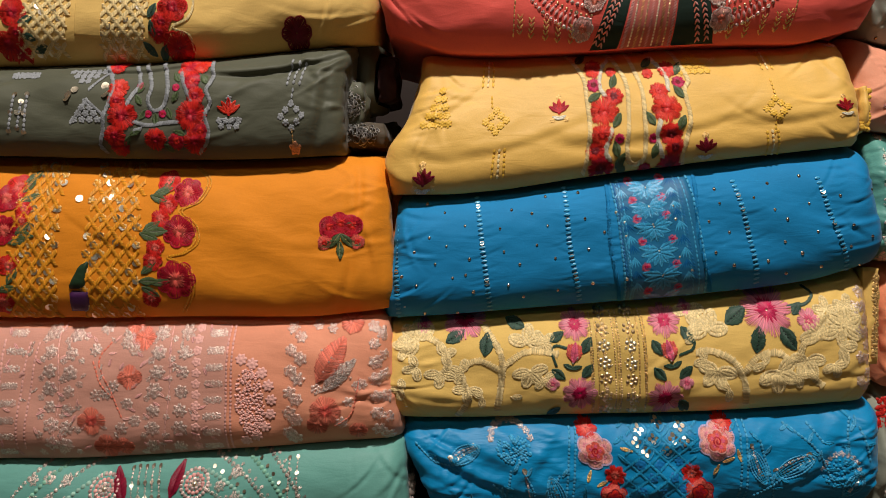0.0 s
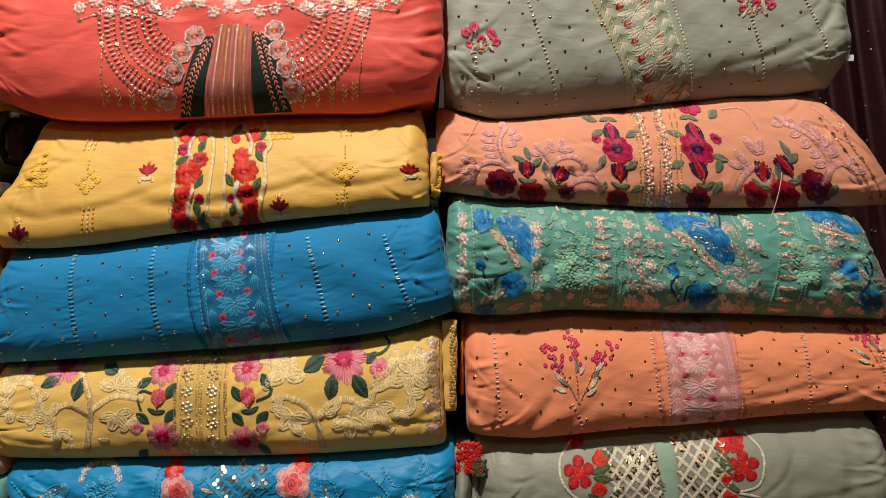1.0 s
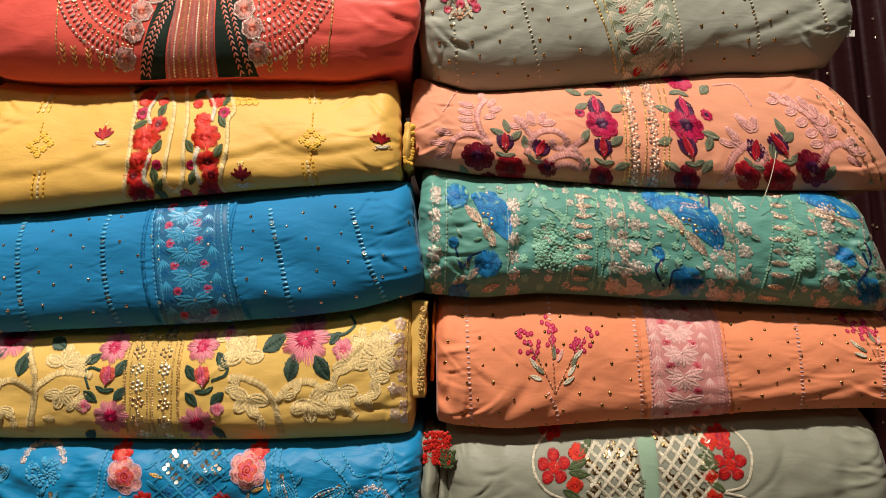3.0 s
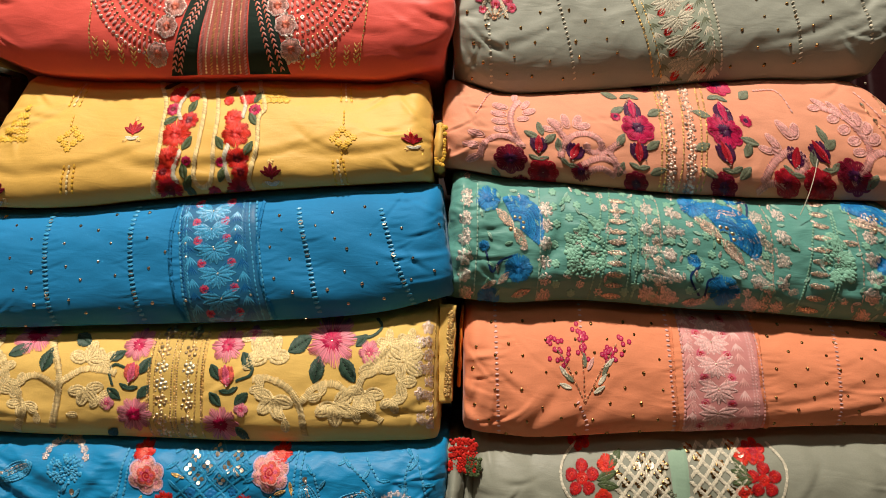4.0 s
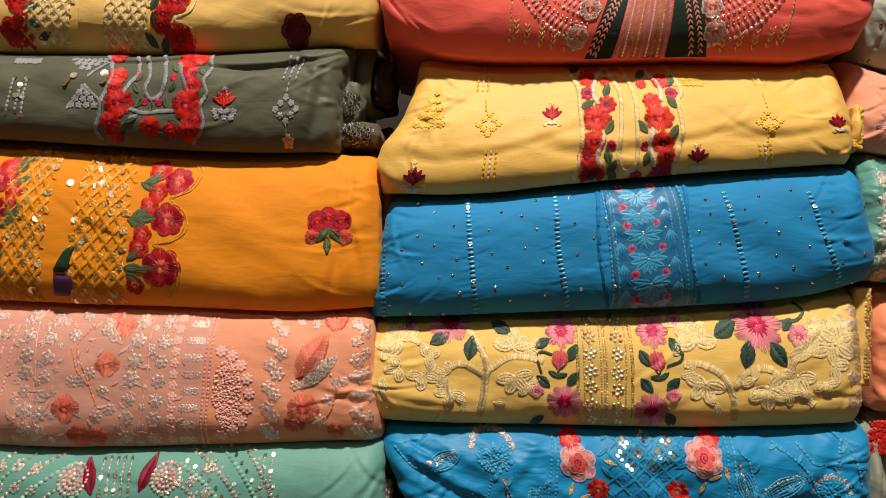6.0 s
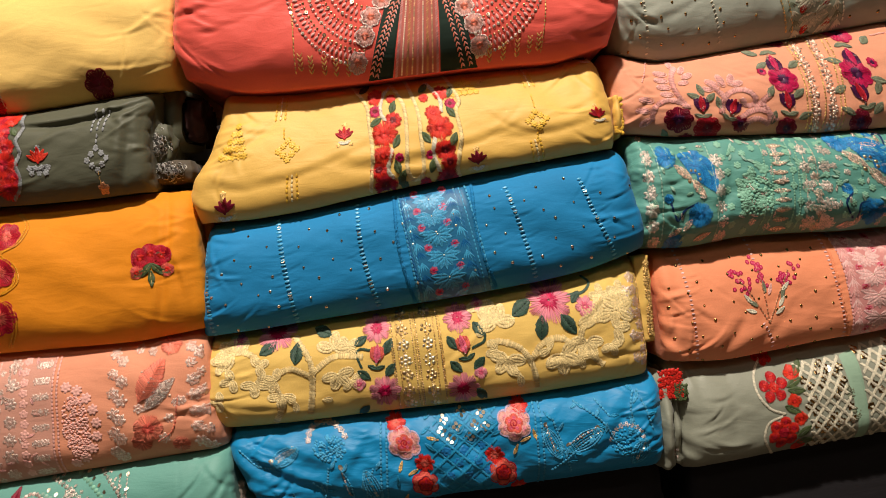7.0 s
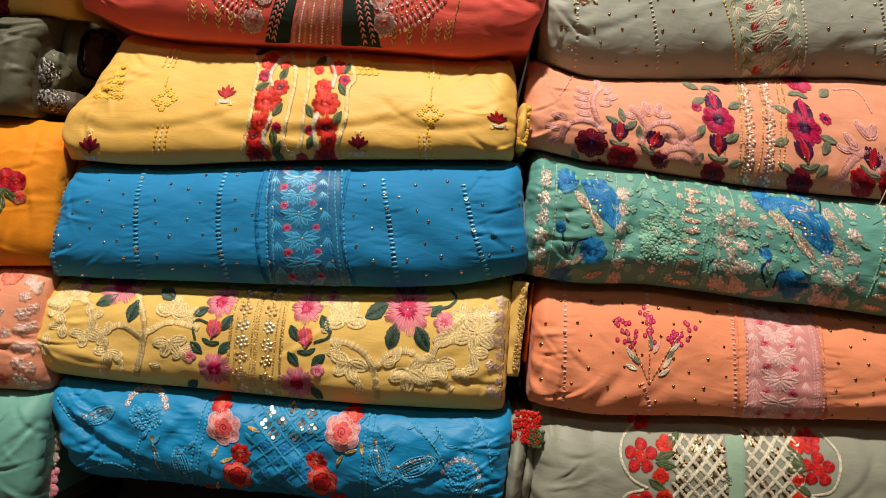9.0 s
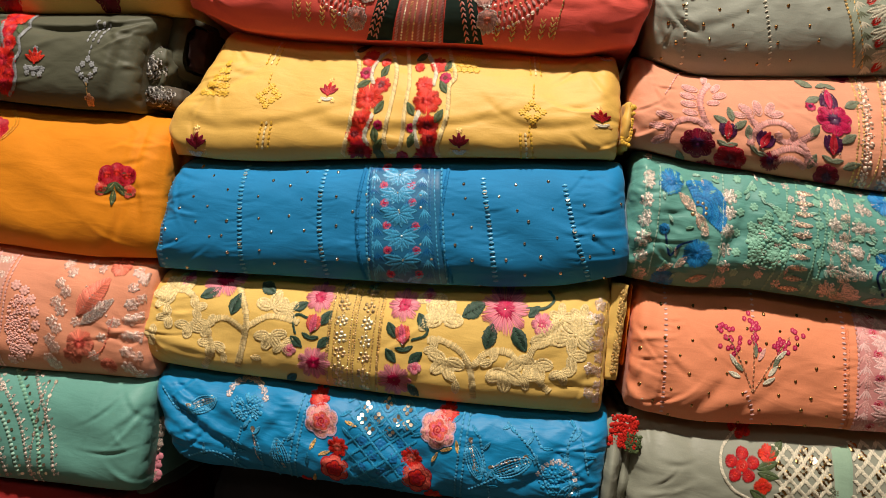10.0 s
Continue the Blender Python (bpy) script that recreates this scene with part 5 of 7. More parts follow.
for c, r, o in (((0.1491+0.1070j), 0.00914, CRIMSON), ((0.1591+0.0856j), 0.00823, ORANGE_RED), ((0.1581+0.0717j), 0.00594, MAGENTA), ((0.1737+0.0611j), 0.00777, RED), ((0.1646+0.0493j), 0.01188, ORANGE_RED), ((0.1620+0.0304j), 0.00914, ORANGE_RED), ((0.1570+0.0184j), 0.00777, RED), ((0.1619+0.0049j), 0.01005, CRIMSON), ((0.1754+0.0263j), 0.00411, MAGENTA), ((0.1737+0.0822j), 0.00457, ORANGE_RED),
                ((0.2055+0.1070j), 0.00914, CRIMSON), ((0.2213+0.0818j), 0.00777, ORANGE_RED), ((0.2284+0.0697j), 0.00548, MAGENTA), ((0.2109+0.0627j), 0.00777, ORANGE_RED), ((0.2147+0.0480j), 0.01188, ORANGE_RED), ((0.2161+0.0271j), 0.00914, RED), ((0.2187+0.0162j), 0.00777, RED), ((0.2159+0.0023j), 0.01051, CRIMSON), ((0.2026+0.0248j), 0.00411, MAGENTA), ((0.2046+0.0790j), 0.00457, ORANGE_RED), ((0.1960+0.0010j), 0.00548, CRIMSON)):
    flower("yellow", c, r * 1.04, o, RED if o is ORANGE_RED else DEEP_RED, 8, 0.2, MAGENTA if o is ORANGE_RED else None)
for c, d in (((0.1571+0.0611j), 30), ((0.1744+0.0408j), 60), ((0.1734+0.0181j), 100), ((0.1762+0.0090j), 60), ((0.1483+0.0948j), 40), ((0.1742+0.0733j), 70), ((0.2275+0.0608j), 120), ((0.2014+0.0402j), 120), ((0.2249+0.0347j), 60), ((0.2033+0.0145j), 70), ((0.2053+0.0887j), 40), ((0.2047-0.0011j), 40), ((0.1780+0.0026j), 120), ((0.2300+0.0815j), 60)):
    leaf("yellow", c, d, 0.0122, 0.0066, GREEN)
for pts in (((0.1693+0.1070j), (0.1842+0.0759j), (0.1842+0.0437j), (0.1814+0.0176j), (0.1840+0.0076j), (0.1900+0.0063j), (0.1953+0.0131j), (0.1967+0.0405j), (0.1968+0.0695j), (0.1875+0.1070j)), ((0.1328+0.1068j), (0.1492+0.0801j), (0.1514+0.0609j), (0.1528+0.0381j), (0.1515+0.0197j), (0.1481+0.0024j)), ((0.2256+0.1070j), (0.2368+0.0734j), (0.2322+0.0622j), (0.2322+0.0383j), (0.2284+0.0239j), (0.2243+0.0103j), (0.2262-0.0005j)), ((0.1731+0.0936j), (0.1661+0.0854j), (0.1627+0.0710j), (0.1667+0.0616j)), ((0.2091+0.0940j), (0.2192+0.0771j), (0.2186+0.0628j)), ((0.1702+0.0347j), (0.1651+0.0187j), (0.1683+0.0096j)), ((0.2090+0.0387j), (0.2054+0.0256j), (0.2090+0.0091j))):
    cord("yellow", pts, 0.00366, WHITE if len(pts) < 5 else CREAM_YARN)
for c in ((0.1285+0.0520j), (0.3556+0.0331j)):
    tulip("yellow", c, 0.00731, RED, CRIMSON, 90, WHITE)
    florets("yellow", [c + complex(0, 0.01188), c + complex(-0.00548, -0.00640), c + complex(0.00548, -0.00640)], 0.00229, GOLD, 5)
for c in ((0.2422+0.0115j), (0.3727+0.1070j)):
    tulip("yellow", c, 0.00731, WINE, DEEP_RED, 90, WHITE)
    florets("yellow", [c + complex(0, 0.01188), c + complex(-0.00640, -0.00548), c + complex(0.00640, -0.00548)], 0.00274, GOLD, 5)
for c in ((0.0774+0.0491j), (0.3015+0.0403j)):
    for k in range(8):
        floret("yellow", c + 0.00685 * np.exp(1j * k * math.pi / 4) * (1.2 if k % 2 == 0 else 0.8), 0.00320, YELLOW_YARN, 6)
for c in ((0.0688+0.0874j), (0.3069+0.0876j), (0.0818+0.0163j), (0.2948+0.0105j)):
    for dx in (-0.00411, 0.00411, 0):
        beadwork("yellow", (c + dx + 1j * 0.01188, c + dx * 1.1 - 1j * 0.01097), 0.00366, 0.00229, YELLOW_YARN if dx else CREAM_YARN, "ladder_stitch")
for a, b in (((0.0726+0.0694j), (0.0739+0.0591j)), ((0.3044+0.0676j), (0.3030+0.0526j)), ((0.2992+0.0289j), (0.2964+0.0183j))):
    beadwork("yellow", (a, b), 0.00320, 0.00183, YELLOW_YARN)
for i in range(5):
    for j in range(i + 1):
        floret("yellow", (0.2442+0.0987j) + complex((j - i / 2) * 0.00548, -i * 0.00503), 0.00320, YELLOW_YARN, 6)
florets("yellow", [(0.2595+0.0982j), (0.2647+0.0899j), (0.2609+0.0872j)], 0.00274, GOLD, 5)
for i in range(5):
    for j in range(i + 1):
        floret("yellow", (0.0307+0.0755j) + complex((j - i * 0.6) * 0.00503, -i * 0.00640), 0.00320, YELLOW_YARN, 6)
tulip("yellow", (0.0246+0.0075j), 0.00777, DEEP_RED, WINE, 90, WHITE)
florets("yellow", [(0.0227+0.0206j), (0.0233+0.0169j), (0.0181+0.0039j), (0.0321+0.0036j)], 0.00274, GOLD, 5)
for pts in (((-0.0009+0.0771j), (0.0030+0.0398j), (0.0066+0.0011j)), ((0.0675+0.0968j), (0.0715+0.0596j), (0.0800-0.0006j)), ((0.1408+0.0972j), (0.1423+0.0523j), (0.1510+0.0051j)), ((0.2791+0.0864j), (0.2855+0.0501j), (0.2918+0.0037j)), ((0.3475+0.0822j), (0.3554+0.0421j), (0.3680-0.0028j))):
    knot_line("blue", pts, 0.0037, 0.00165, SKY_SATIN, SEQUIN, 0.16)
HOME["blue"] = patch("blue", ((0.1881-0.0044j), (0.2530-0.0046j), (0.2427+0.0959j), (0.1795+0.0978j)), BAND_BLUE, "neck_band", "blue embroidered neck band, shade between leaves in its ground", 0.0008, 30, 40)
for a, b in (((0.1795+0.0978j), (0.1881-0.0044j)), ((0.1857+0.0981j), (0.1925-0.0038j)), ((0.2366+0.0955j), (0.2474-0.0044j)), ((0.2427+0.0959j), (0.2530-0.0046j))):
    beadwork("blue", (a, b), 0.00366, 0.00229, SKY, "edge_stitch")
cord("blue", ((0.2490+0.0973j), (0.2456+0.0455j), (0.2570-0.0030j)), 0.00320, CLOTH["blue"], "pleat", 0.0)
cord("blue", ((0.1759+0.0983j), (0.1749+0.0487j), (0.1841-0.0028j)), 0.00320, CLOTH["blue"], "pleat", 0.0)
palm_band("blue", (((0.1947+0.0957j), (0.2209+0.0954j)), ((0.1951+0.0798j), (0.2187+0.0799j)), ((0.1973+0.0650j), (0.2209+0.0656j)), ((0.2008+0.0467j), (0.2249+0.0463j)), ((0.2029+0.0262j), (0.2269+0.0264j)), ((0.2056+0.0069j), (0.2290+0.0073j))), SKY_SATIN, MID_BLUE, PINK, MAGENTA, SEQUIN)
for x in (-0.0265, -0.0240, 0.0240, 0.0265):
    s = Sew("blue")
    p = smooth_path(((0.2078+0.0960j) + x, (0.2105+0.0500j) + x, (0.2188-0.0020j) + x), 0.0011)
    s.stitch(p - 0.0009, p + 0.0009 + 0.0007j, 0.0009, SKY_SATIN if abs(x) < 0.025 else BLUE_YARN, 0.0008)
    s.done("zigzag_edge", kind="stuff")
HOME.clear()
dots_at("blue", [(0.0255+0.0943j), (0.0403+0.0862j), (0.0574+0.0744j), (0.0285+0.0663j), (0.0426+0.0588j), (0.0166+0.0548j), (0.0616+0.0470j), (0.0340+0.0445j), (0.0075+0.0352j), (0.0484+0.0327j), (0.0588+0.0344j), (0.0197+0.0275j), (0.0654+0.0200j), (0.0894+0.0507j), (0.1159+0.0535j), (0.1022+0.0393j)], 0.00146, MIRROR)
dots_at("blue", [(0.1249+0.0680j), (0.1125+0.0795j), (0.1245+0.0919j), (0.1307+0.0414j), (0.1553+0.0703j), (0.1576+0.0456j), (0.1707+0.0577j), (0.1331+0.0148j), (0.1058+0.0120j), (0.0933+0.0232j), (0.1607+0.0175j), (0.1520+0.0919j), (0.0272+0.0030j), (0.0535+0.0022j), (0.0960+0.0841j), (0.0861+0.0698j)], 0.00146, MIRROR)
dots_at("blue", [(0.2653+0.0702j), (0.2712+0.0467j), (0.2585+0.0320j), (0.2726+0.0201j), (0.2932+0.0718j), (0.3086+0.0606j), (0.3070+0.0820j), (0.3178+0.0519j), (0.3409+0.0392j), (0.3374+0.0625j), (0.3147+0.0341j), (0.3277+0.0233j), (0.3000+0.0205j), (0.3151+0.0083j), (0.3435+0.0100j), (0.3340+0.0854j)], 0.00146, MIRROR)
dots_at("blue", [(0.3631+0.0665j), (0.3697+0.0414j), (0.3937+0.0692j), (0.3854+0.0300j), (0.3666+0.0239j), (0.2555+0.0569j), (0.2631+0.0819j), (0.2791-0.0022j), (0.3783+0.0058j)], 0.00146, MIRROR)
dots_at("blue", [(0.1810+0.0723j), (0.1872+0.0635j), (0.1879+0.0526j), (0.2098+0.0592j), (0.2273+0.0721j), (0.2283+0.0616j), (0.2298+0.0315j), (0.1877+0.0183j), (0.2168+0.0193j), (0.2394+0.0201j)], 0.00165, SEQUIN)
for c, r, q in (((0.0590+0.0872j), 0.01828, 7), ((0.1508+0.0772j), 0.01325, 8), ((0.2253+0.0749j), 0.01371, 8), ((0.1519+0.0206j), 0.01462, 9), ((0.2211+0.0129j), 0.01462, 9), ((0.3115+0.0747j), 0.02056, 9), ((0.3426+0.0646j), 0.00914, 6), ((0.1299+0.0297j), 0.00594, 4), ((0.2381+0.0251j), 0.00594, 4), ((0.0245+0.0830j), 0.00731, 4), ((0.2455+0.0830j), 0.00640, 4)):
    flower("floral", c, r, ROSE, MAGENTA if r > 0.01142 else PINK, q, 0.3, SEQUIN if r > 0.01142 else None)
for c, d in (((0.1476+0.0496j), 80), ((0.2271+0.0462j), 100)):
    tulip("floral", c, 0.01005, PINK, CORAL_YARN, d, DARK_GREEN, SILVER, 0.55)
for c, d, l in (((0.0505+0.0726j), 30, 38), ((0.0764+0.0645j), 80, 40), ((0.1010+0.0822j), -30, 36), ((0.1344+0.0682j), 30, 28), ((0.1588+0.0598j), 60, 30), ((0.1344+0.0379j), -40, 28), ((0.1583+0.0386j), 50, 28), ((0.1309+0.0037j), 40, 26), ((0.2418+0.0631j), -60, 30), ((0.2163+0.0549j), -60, 28), ((0.2169+0.0336j), -50, 28), ((0.2378+0.0329j), 40, 28), ((0.2365+0.0054j), -60, 30), ((0.2841+0.0728j), 30, 44), ((0.2993+0.0530j), 75, 42), ((0.3239+0.0534j), -60, 42), ((0.3356+0.0730j), 40, 24)):
    leaf("floral", c, d, l * 0.00048, l * 0.00029, DARK_GREEN, BLACK_GREEN)
for pts in (((0.1333+0.0448j), (0.1301+0.0568j), (0.1340+0.0614j), (0.1423+0.0590j)), ((0.2342+0.0474j), (0.2454+0.0515j), (0.2467+0.0588j), (0.2398+0.0604j)), ((0.3297+0.0759j), (0.3442+0.0759j), (0.3527+0.0822j), (0.3485+0.0885j))):
    cord("floral", pts, 0.00229, DARK_GREEN, "tendril")
for pts in (((0.0752+0.0806j), (0.0883+0.0564j), (0.0881+0.0309j), (0.0842+0.0070j)), ((0.0903+0.0414j), (0.0690+0.0522j), (0.0506+0.0425j)), ((0.0899+0.0464j), (0.1095+0.0579j), (0.1353+0.0547j)), ((0.2873+0.0035j), (0.2850+0.0251j), (0.2766+0.0404j), (0.2597+0.0488j), (0.2479+0.0484j)), ((0.2858+0.0296j), (0.2978+0.0411j), (0.3142+0.0429j), (0.3237+0.0353j)), ((0.0177+0.0759j), (0.0375+0.0673j), (0.0446+0.0497j), (0.0344+0.0352j)), ((0.3306+0.0355j), (0.3376+0.0485j), (0.3540+0.0531j)), ((0.0561+0.0379j), (0.0610+0.0177j), (0.0505-0.0018j)), ((0.3493+0.0147j), (0.3400+0.0230j), (0.3377+0.0314j))):
    s = Sew("floral")
    rope(s, pts, 0.0056, CREAM_YARN, 0.1, 0.00085)
    rope(s, tuple(c + complex(0.0004, 0.0003) for c in pts), 0.0018, CREAM_YARN, 0.3)
    s.done("vine")
for c, r, n, a in (((0.0194+0.0707j), 0.01188, 5, 2.4), ((0.0189+0.0466j), 0.00823, 3, 3.4), ((0.0385+0.0411j), 0.00914, 3, 4.6), ((0.0570+0.0422j), 0.00823, 3, 2.8), ((0.0609+0.0271j), 0.00868, 3, 4.6), ((0.1102+0.0649j), 0.01097, 3, 1.4), ((0.1119+0.0412j), 0.01005, 4, 4.9), ((0.0965+0.0190j), 0.00594, 1, 0.0), ((0.0078+0.0259j), 0.00731, 3, 3.1), ((0.2594+0.0644j), 0.01188, 4, 1.6), ((0.2641+0.0332j), 0.01097, 4, 4.4), ((0.2730+0.0173j), 0.00731, 2, 3.6), ((0.3130+0.0285j), 0.01188, 4, 5.2), ((0.3376+0.0357j), 0.01005, 4, 4.6), ((0.3493+0.0530j), 0.01097, 4, 1.7), ((0.3705+0.0575j), 0.01097, 4, 0.9), ((0.3657+0.0428j), 0.00914, 3, 0.0), ((0.3587+0.0698j), 0.00731, 3, 1.5), ((0.2483+0.0822j), 0.00914, 3, 4.7), ((0.0100+0.0643j), 0.00823, 3, 2.9), ((0.0404+0.0571j), 0.00823, 3, 0.4), ((0.0728+0.0191j), 0.00640, 2, 3.6), ((0.1229+0.0637j), 0.00823, 3, 0.6), ((0.1232+0.0342j), 0.00731, 3, 5.4), ((0.2492+0.0620j), 0.00731, 2, 2.6), ((0.2554+0.0419j), 0.00731, 3, 3.4), ((0.3026+0.0347j), 0.00731, 2, 2.4), ((0.3284+0.0247j), 0.00731, 3, 4.9), ((0.3754+0.0699j), 0.00731, 3, 1.2), ((0.3586+0.0300j), 0.00731, 3, 5.0)):
    petals_at("floral", c, r * 1.22, CREAM_YARN, n, a, 4.2 if n > 1 else 0)
patch("floral", ((0.1611-0.0015j), (0.2054-0.0045j), (0.2085+0.0851j), (0.1604+0.0875j)), NET_GOLD, "net_band", "gold net neck band", 0.0003, 24, 30)
for k, (a, b) in enumerate((((0.1622+0.0848j), (0.1620+0.0011j)), ((0.1842+0.0854j), (0.1840+0.0004j)), ((0.2083+0.0837j), (0.2058-0.0035j)), ((0.1676+0.0849j), (0.1679+0.0017j)), ((0.2028+0.0836j), (0.1996-0.0043j)))):
    beadwork("floral", (a, b), 0.00274, 0.00183, GOLD, "gold_line")
for j in range(7):
    k = j / 6
    for a, b in (((0.1730+0.0862j), (0.1735+0.0040j)), ((0.1955+0.0855j), (0.1942+0.0010j))):
        c = a * (1 - k) + b * k
        bead_flower("floral", c, 0.0064, SEQUIN if j in (2, 3) else BEAD_GOLD)
        bead_flower("floral", c - 0.0068j, 0.0024, BEAD_GOLD, 3)
for x in (0.1640, 0.1818, 0.1862, 0.2060):
    s = Sew("floral")
    s.dots(smooth_path((x + 0.0855j, x - 0.0006 + 0.0010j), 0.0021), 0.0009, BEAD_GOLD, 1.1)
    s.done("bead_line", kind="stuff")
florets("floral", column((0.3908+0.0801j), (0.3882+0.0114j), 8) + column((0.3835+0.0699j), (0.3808+0.0158j), 4), 0.00503, SILVER, 5)
beadwork("floral", ((0.3975+0.0865j), (0.3926+0.0040j)), 0.00320, 0.00183, GOLD)
for c, r, o, i in (((0.1388+0.0552j), 0.01371, ROSE, PINK), ((0.2386+0.0600j), 0.01417, ROSE, PINK), ((0.1483+0.0166j), 0.01142, CORAL_YARN, CRIMSON), ((0.2208+0.0175j), 0.01234, CORAL_YARN, CRIMSON)):
    s = Sew("azure")
    for k in range(6):
        q = c + 0.60 * r * np.exp(1j * (0.4 + k * 1.047))
        flower_on(s, q, r * 0.46, PALE_PINK if o is ROSE else CORAL_YARN, o, 2, 0.12)
        th = np.linspace(-1.5, 1.5, 14) + 0.4 + k * 1.047
        rope(s, q + r * 0.46 * np.exp(1j * th), 0.0013, LILAC_YARN if o is ROSE else CRIMSON)
    s.base = 0.0009
    for k in range(5):
        q = c + 0.30 * r * np.exp(1j * (0.1 + k * 1.257))
        flower_on(s, q, r * 0.30, CORAL_YARN if o is ROSE else RED, i, 2, 0.12)
        th = np.linspace(-1.4, 1.4, 12) + 0.1 + k * 1.257
        rope(s, q + r * 0.30 * np.exp(1j * th), 0.0010, PALE_PINK if o is ROSE else DEEP_RED)
    s.base = 0.0014
    th = np.linspace(2, 11, 50)
    rope(s, c + r * 0.024 * th * np.exp(1j * th), 0.0011, CRIMSON)
    s.done("rose")
for c, r in (((0.1523+0.0356j), 0.00914), ((0.1356+0.0723j), 0.00914), ((0.2160+0.0339j), 0.00960), ((0.2464+0.0728j), 0.00868), ((0.1189-0.0041j), 0.00914), ((0.2334+0.0001j), 0.00823)):
    flower("azure", c, r, RED, CORAL_YARN, 7, 0.35, PALE_PINK)
for c, d in (((0.1593+0.0634j), 30), ((0.1639+0.0562j), -20), ((0.1600+0.0491j), -50), ((0.1302+0.0347j), 60), ((0.1396+0.0286j), 20), ((0.2191+0.0632j), 150), ((0.2215+0.0542j), 200), ((0.2534+0.0696j), 40), ((0.2360+0.0369j), 60), ((0.2458+0.0452j), 20), ((0.1249+0.0229j), 80), ((0.2551+0.0481j), 100), ((0.1645+0.0751j), 40), ((0.1616+0.0130j), 120), ((0.1276+0.0042j), 60)):
    leaf("azure", c, d, 0.01005, 0.00320, GOLD if d % 40 == 20 else AZURE_YARN)
lattice("azure", ((0.1462-0.0041j), (0.2101-0.0041j), (0.2283+0.0770j), (0.1665+0.0777j)), 4, 6, 0.00206, AZURE_YARN, None)
for c in [(0.1776+0.0701j), (0.1946+0.0745j), (0.2116+0.0720j), (0.1880+0.0634j), (0.2045+0.0629j), (0.1804+0.0536j), (0.1978+0.0535j), (0.1737+0.0611j), (0.2129+0.0613j)]:
    s = Sew("azure")
    s.sequins(c + 0.0027 * np.exp(1j * np.arange(4) * math.pi / 2), 0.0017, SEQUIN, 0.5)
    rope(s, [c - 0.0062, c + 0.0062j, c + 0.0062, c - 0.0062j, c - 0.0062], 0.0011, SKY)
    s.done("sequin_diamond")
florets("azure", [(0.1742+0.0434j), (0.1905+0.0417j), (0.2068+0.0446j), (0.1824+0.0324j), (0.2003+0.0319j), (0.1729+0.0206j), (0.1897+0.0187j), (0.2071+0.0220j)], 0.00457, BLUE_YARN, 5)
for a, b in (((0.1227+0.0748j), (0.1025-0.0041j)), ((0.1275+0.0742j), (0.1083-0.0041j)), ((0.2594+0.0757j), (0.2523-0.0041j)), ((0.2642+0.0753j), (0.2576-0.0041j))):
    beadwork("azure", (a, b), 0.00320, 0.00229, SKY, "edge_stitch")
for pts in (((-0.0050+0.0662j), (0.0063+0.0507j), (0.0238+0.0480j), (0.0437+0.0589j)), ((0.0489-0.0012j), (0.0621+0.0285j), (0.0680+0.0432j)), ((0.0096+0.0074j), (0.0385+0.0162j), (0.0615+0.0012j)), ((0.0491+0.0318j), (0.0581+0.0205j)), ((0.0763-0.0041j), (0.0823+0.0210j), (0.0780+0.0398j)), ((0.0922-0.0041j), (0.0945+0.0175j), (0.1066+0.0376j)), ((0.2650+0.0130j), (0.2840+0.0238j), (0.3118+0.0403j)), ((0.2840+0.0081j), (0.2790+0.0334j), (0.2731+0.0603j)), ((0.3318+0.0232j), (0.3182+0.0502j), (0.3056+0.0624j), (0.2952+0.0717j)), ((0.3507+0.0242j), (0.3456+0.0562j), (0.3512+0.0733j)), ((0.3141+0.0710j), (0.3248+0.0547j)), ((0.3639+0.0369j), (0.3564+0.0658j))):
    s = Sew("azure")
    chain(s, pts, 0.0030, 0.0026, SKY)
    s.done("chain_stem", kind="stuff")
    p = smooth_path(pts, 0.01005)
    for k, c in enumerate(p[1:]):
        leaf("azure", c + 0.0042 * np.exp(1j * k * 2.2), k * 77 % 180, 0.0080, 0.0030, SKY if k % 2 else AZURE_YARN)
for k in range(9):
    floret("azure", (0.0728+0.0642j) + 0.01645 * np.exp(1j * (0.2 + k * 0.34)), 0.00320, SILVER, 5)
knot_field("azure", (0.0736+0.0587j), 0.01371, 0.01097, 0.00183, SKY, 90)
knot_field("azure", (0.3385+0.0283j), 0.01462, 0.01280, 0.00183, AZURE_YARN, 80)
for k in range(9):
    floret("azure", (0.3385+0.0292j) + 0.01554 * np.exp(1j * (0.2 + k * 0.33)), 0.00274, SILVER, 5)
for pts in (((0.0197+0.0532j), (0.0420+0.0626j)), ((0.0783+0.0422j), (0.0785+0.0149j)), ((0.2664+0.0555j), (0.2706+0.0329j)), ((0.2837+0.0344j), (0.3124+0.0463j))):
    beadwork("azure", pts, 0.00366, 0.00274, SILVER, "silver_line", SEQUIN)
for c, deg, long, wide in (((0.0330+0.0560j), 25, 0.030, 0.013), ((0.1010+0.0200j), 100, 0.034, 0.014), ((0.3000+0.0360j), 25, 0.038, 0.015), ((0.2700+0.0380j), 110, 0.032, 0.013), ((0.3500+0.0180j), 60, 0.026, 0.016)):
    s = Sew("azure")
    d = np.exp(1j * math.radians(deg))
    t = np.linspace(-0.5, 0.5, 16)
    for row in np.linspace(-1, 1, 7):
        p = c + d * t * long + 1j * d * row * 0.5 * wide * np.cos(math.pi * t) ** 0.7
        s.stitch(p[:-1], p[1:], 0.0017, SKY if abs(row) > 0.5 else AZURE_YARN, 0.0012)
    s.sequins(c + d * np.linspace(-0.25, 0.45, 8) * long, 0.0013, SEQUIN, 0.4)
    s.done("chain_leaf", kind="stuff")
